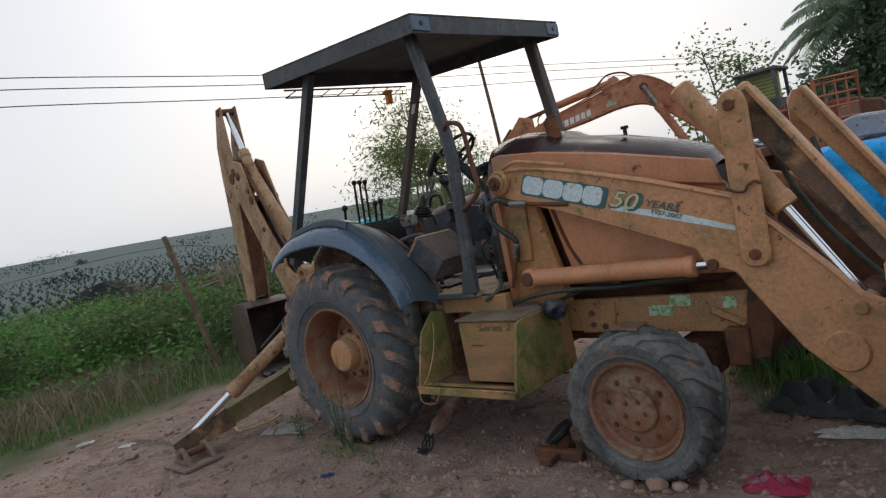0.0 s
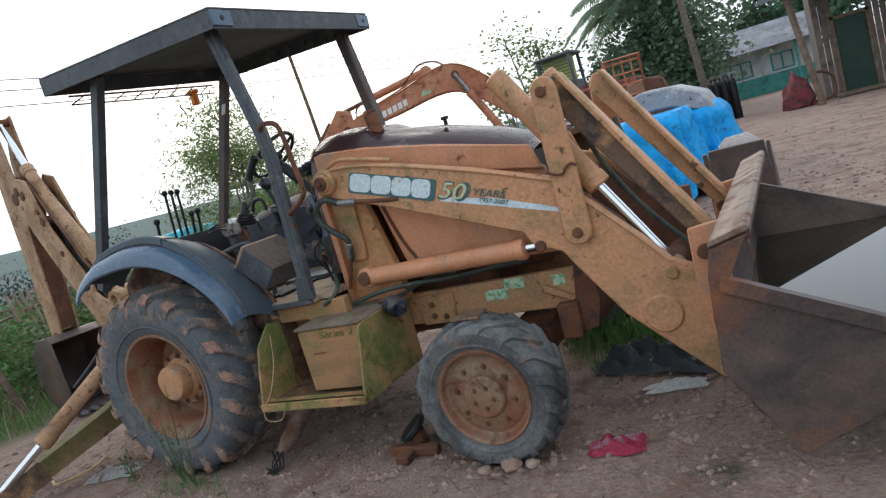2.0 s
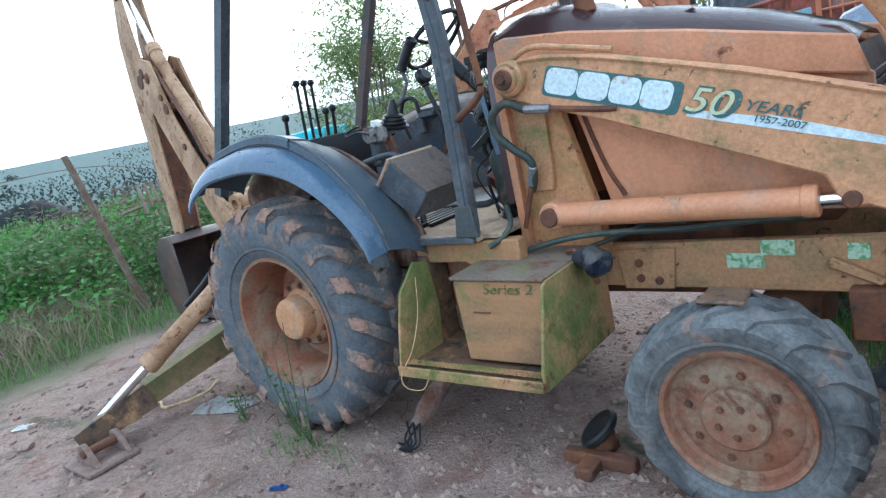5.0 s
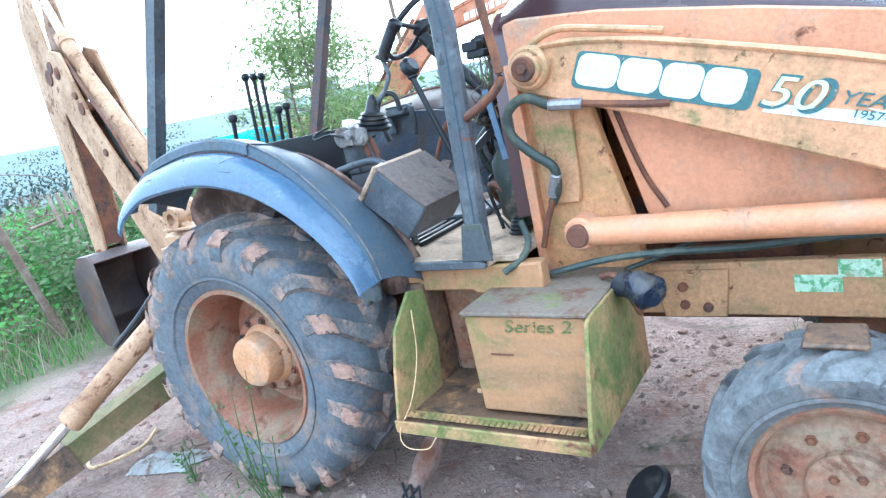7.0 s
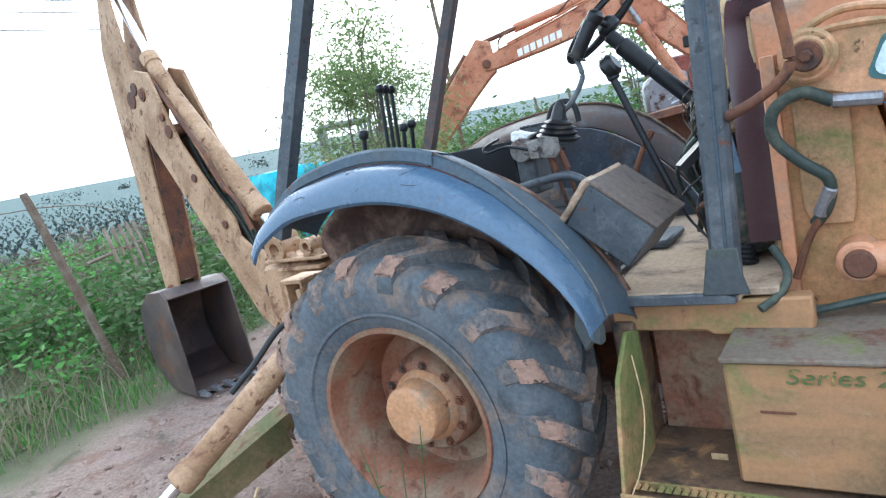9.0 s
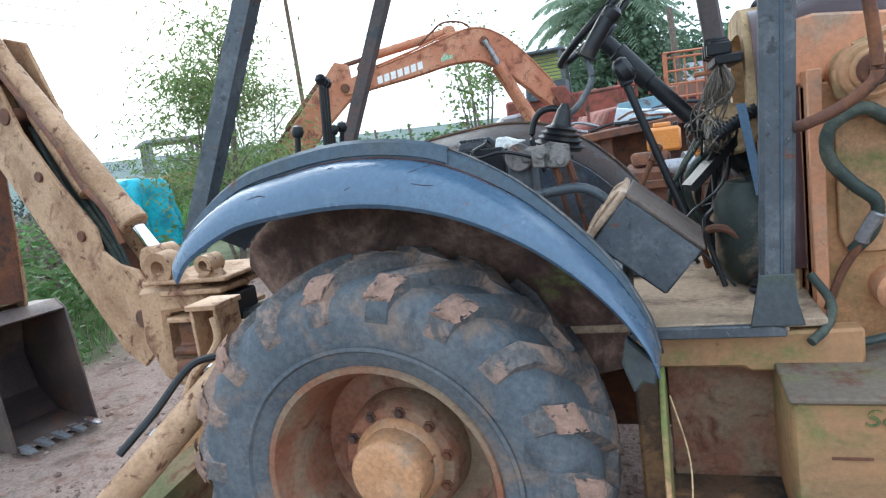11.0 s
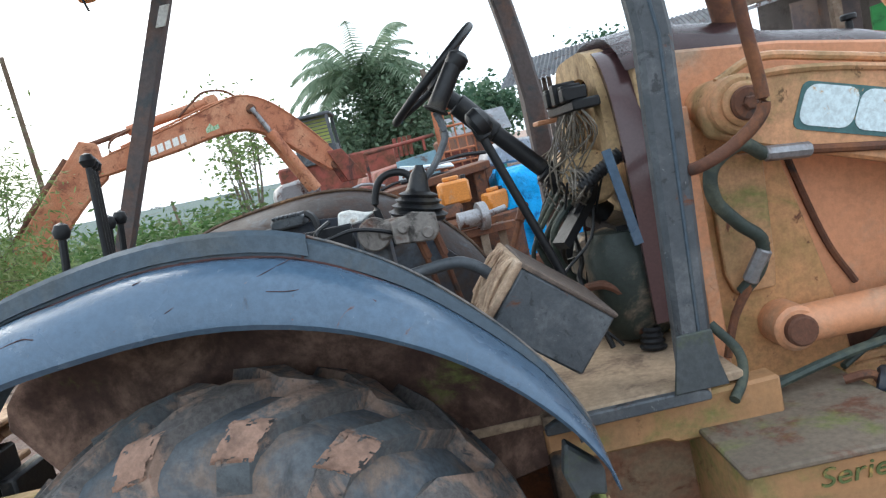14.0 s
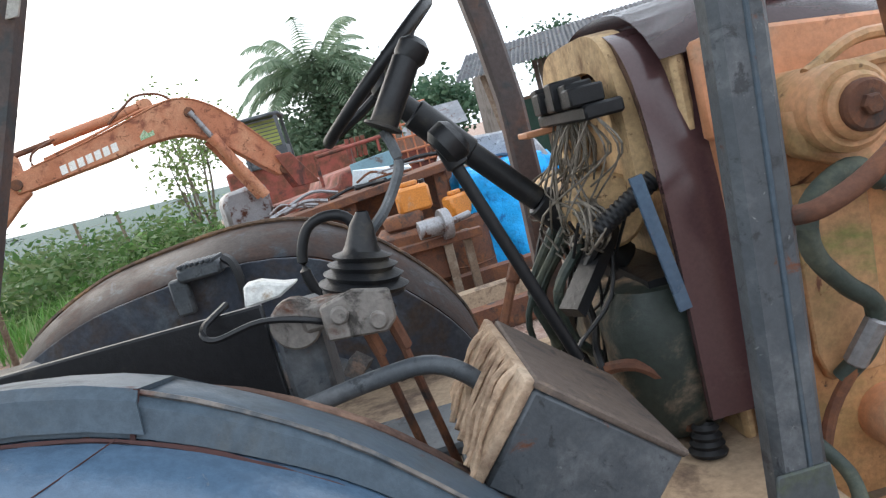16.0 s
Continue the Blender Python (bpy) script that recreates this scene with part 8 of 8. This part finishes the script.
rng = random.Random(31)
wc = []
for k in range(70):
    x, y = weed_patch(rng)
    wc.append(((x + rng.gauss(0, 0.35), y + rng.gauss(0, 0.35), rng.uniform(0.25, 0.95)), rng.uniform(0.6, 1.3)))
brush = [((rng.uniform(-8.5, -5.6), rng.uniform(0.6, 4.2), rng.uniform(0.3, 1.15)), rng.uniform(0.6, 1.2)) for k in range(46)]
M_DEAD = leaf_material("dead_brush_leaves", (0.10, 0.065, 0.055), (0.15, 0.11, 0.09), (0.22, 0.19, 0.15))
tagged(leaf_mass("dead_brush", brush, 6000, 0.17, (0.10, 0.014), M_DEAD, 19, 0.0, 0.8), "dry grey-brown brush behind the fence post", "brush", "", "stuff")
tagged(leaf_mass("weed_thicket", wc, 9000, 0.20, (0.09, 0.022), M_WEED, 7, 0.1, 0.8), "thicket of green weeds by the fence post", "weeds", "", "stuff")
wc = []
for k in range(90):
    wc.append(((rng.uniform(-14, -2.5), rng.uniform(12, 26), rng.uniform(0.3, 1.3)), rng.uniform(0.8, 2.0)))
wc = [c for c in wc if c[0][0] < -2.2 - 0.28 * (c[0][1] - 9.5)]
tagged(leaf_mass("far_weeds", wc, 9000, 0.35, (0.22, 0.05), M_WEED, 9, 0.1, 0.7), "bushy weeds beyond the machines", "weeds", "", "stuff")


def weed_plant(place, h, seed, label):
    """A thin weed with a bent stem and small leaves."""
    rng_ = random.Random(seed)
    ob = thing("weed", place, label, "weed")
    p = V(*place)
    stems, tips = [], []
    for k in range(4):
        a = rng_.uniform(0, 6.28)
        e = p + V(0.22 * h * math.cos(a), 0.10 * h * math.sin(a), h * rng_.uniform(0.6, 1.0))
        mid = p.lerp(e, 0.5) + V(rng_.gauss(0, 0.02), rng_.gauss(0, 0.02), 0.02)
        stems.append(tube([p, mid, e], 0.004, 5, 4, taper=0.0015))
        for t in range(9):
            q = p.lerp(mid, t / 4.5) if t < 4.5 else mid.lerp(e, t / 4.5 - 1)
            tips.append((q, 1.0))
    part("stem", join(*stems), M_WEED, ob)
    tagged(leaf_mass("leaf_mass", tips, 64, 0.024, (0.03, 0.006), M_WEED, seed, -0.1, 0.8, ob), "", "", "", "stuff")


weed_plant((0.03, -1.05, 0), 0.70, 2, "thin weed growing in front of the rear wheel")
weed_plant((0.16, -1.08, 0), 0.48, 5, "thin weed growing in front of the rear wheel")
weed_plant((-0.55, -1.0, 0), 0.22, 6, "small weed beside the rear wheel")
blades("sprouts", 130, lambda r: (0.15 + r.gauss(0, 0.22), -1.1 + r.gauss(0, 0.08), 1.0), 0.07, 0.006, M_GRASS, "small grass sprouts by the rear wheel", 0.6, "grass", 9)


# field of crop rows on the rise
def crop_rows():
    rng_ = random.Random(41)
    v, f = [], []
    for row in range(48):
        d = 20 + row * 1.15 + row * row * 0.035
        y = -45.0
        step = 0.55 + d * 0.008
        while y < 70:
            y += step * rng_.uniform(0.7, 1.3)
            x = -d - 0.12 * y + rng_.gauss(0, 0.12)
            if rng_.random() < 0.12:
                continue
            z = ground_height(x, y)
            h = rng_.uniform(0.25, 0.55)
            for q in range(7):
                a = rng_.uniform(0, 6.28)
                o = V(math.cos(a), math.sin(a), 0)
                w = V(-math.sin(a), math.cos(a), 0) * 0.06
                p = V(x, y, z)
                i = len(v)
                v += [p, p + o * 0.15 + w + V(0, 0, h * 0.7), p + o * 0.28 + V(0, 0, h * rng_.uniform(0.5, 1.0)), p + o * 0.15 - w + V(0, 0, h * 0.7)]
                f += [(i, i + 1, i + 2, i + 3)]
    me_ = bpy.data.meshes.new("crop_rows")
    me_.from_pydata(v, [], f)
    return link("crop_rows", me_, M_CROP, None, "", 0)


tagged(crop_rows(), "dark grey-green crop rows on the far slope", "crop", "", "stuff")
far = []
rng = random.Random(51)
for k in range(45):
    a = radians(rng.uniform(95, 215))
    d = rng.uniform(90, 420)
    x, y = d * math.cos(a), d * math.sin(a)
    s = rng.uniform(0.8, 2.2)
    far += [((x + rng.gauss(0, s), y + rng.gauss(0, s), ground_height(x, y) + rng.uniform(0.3, 1.0) * s), s) for q in range(3)]
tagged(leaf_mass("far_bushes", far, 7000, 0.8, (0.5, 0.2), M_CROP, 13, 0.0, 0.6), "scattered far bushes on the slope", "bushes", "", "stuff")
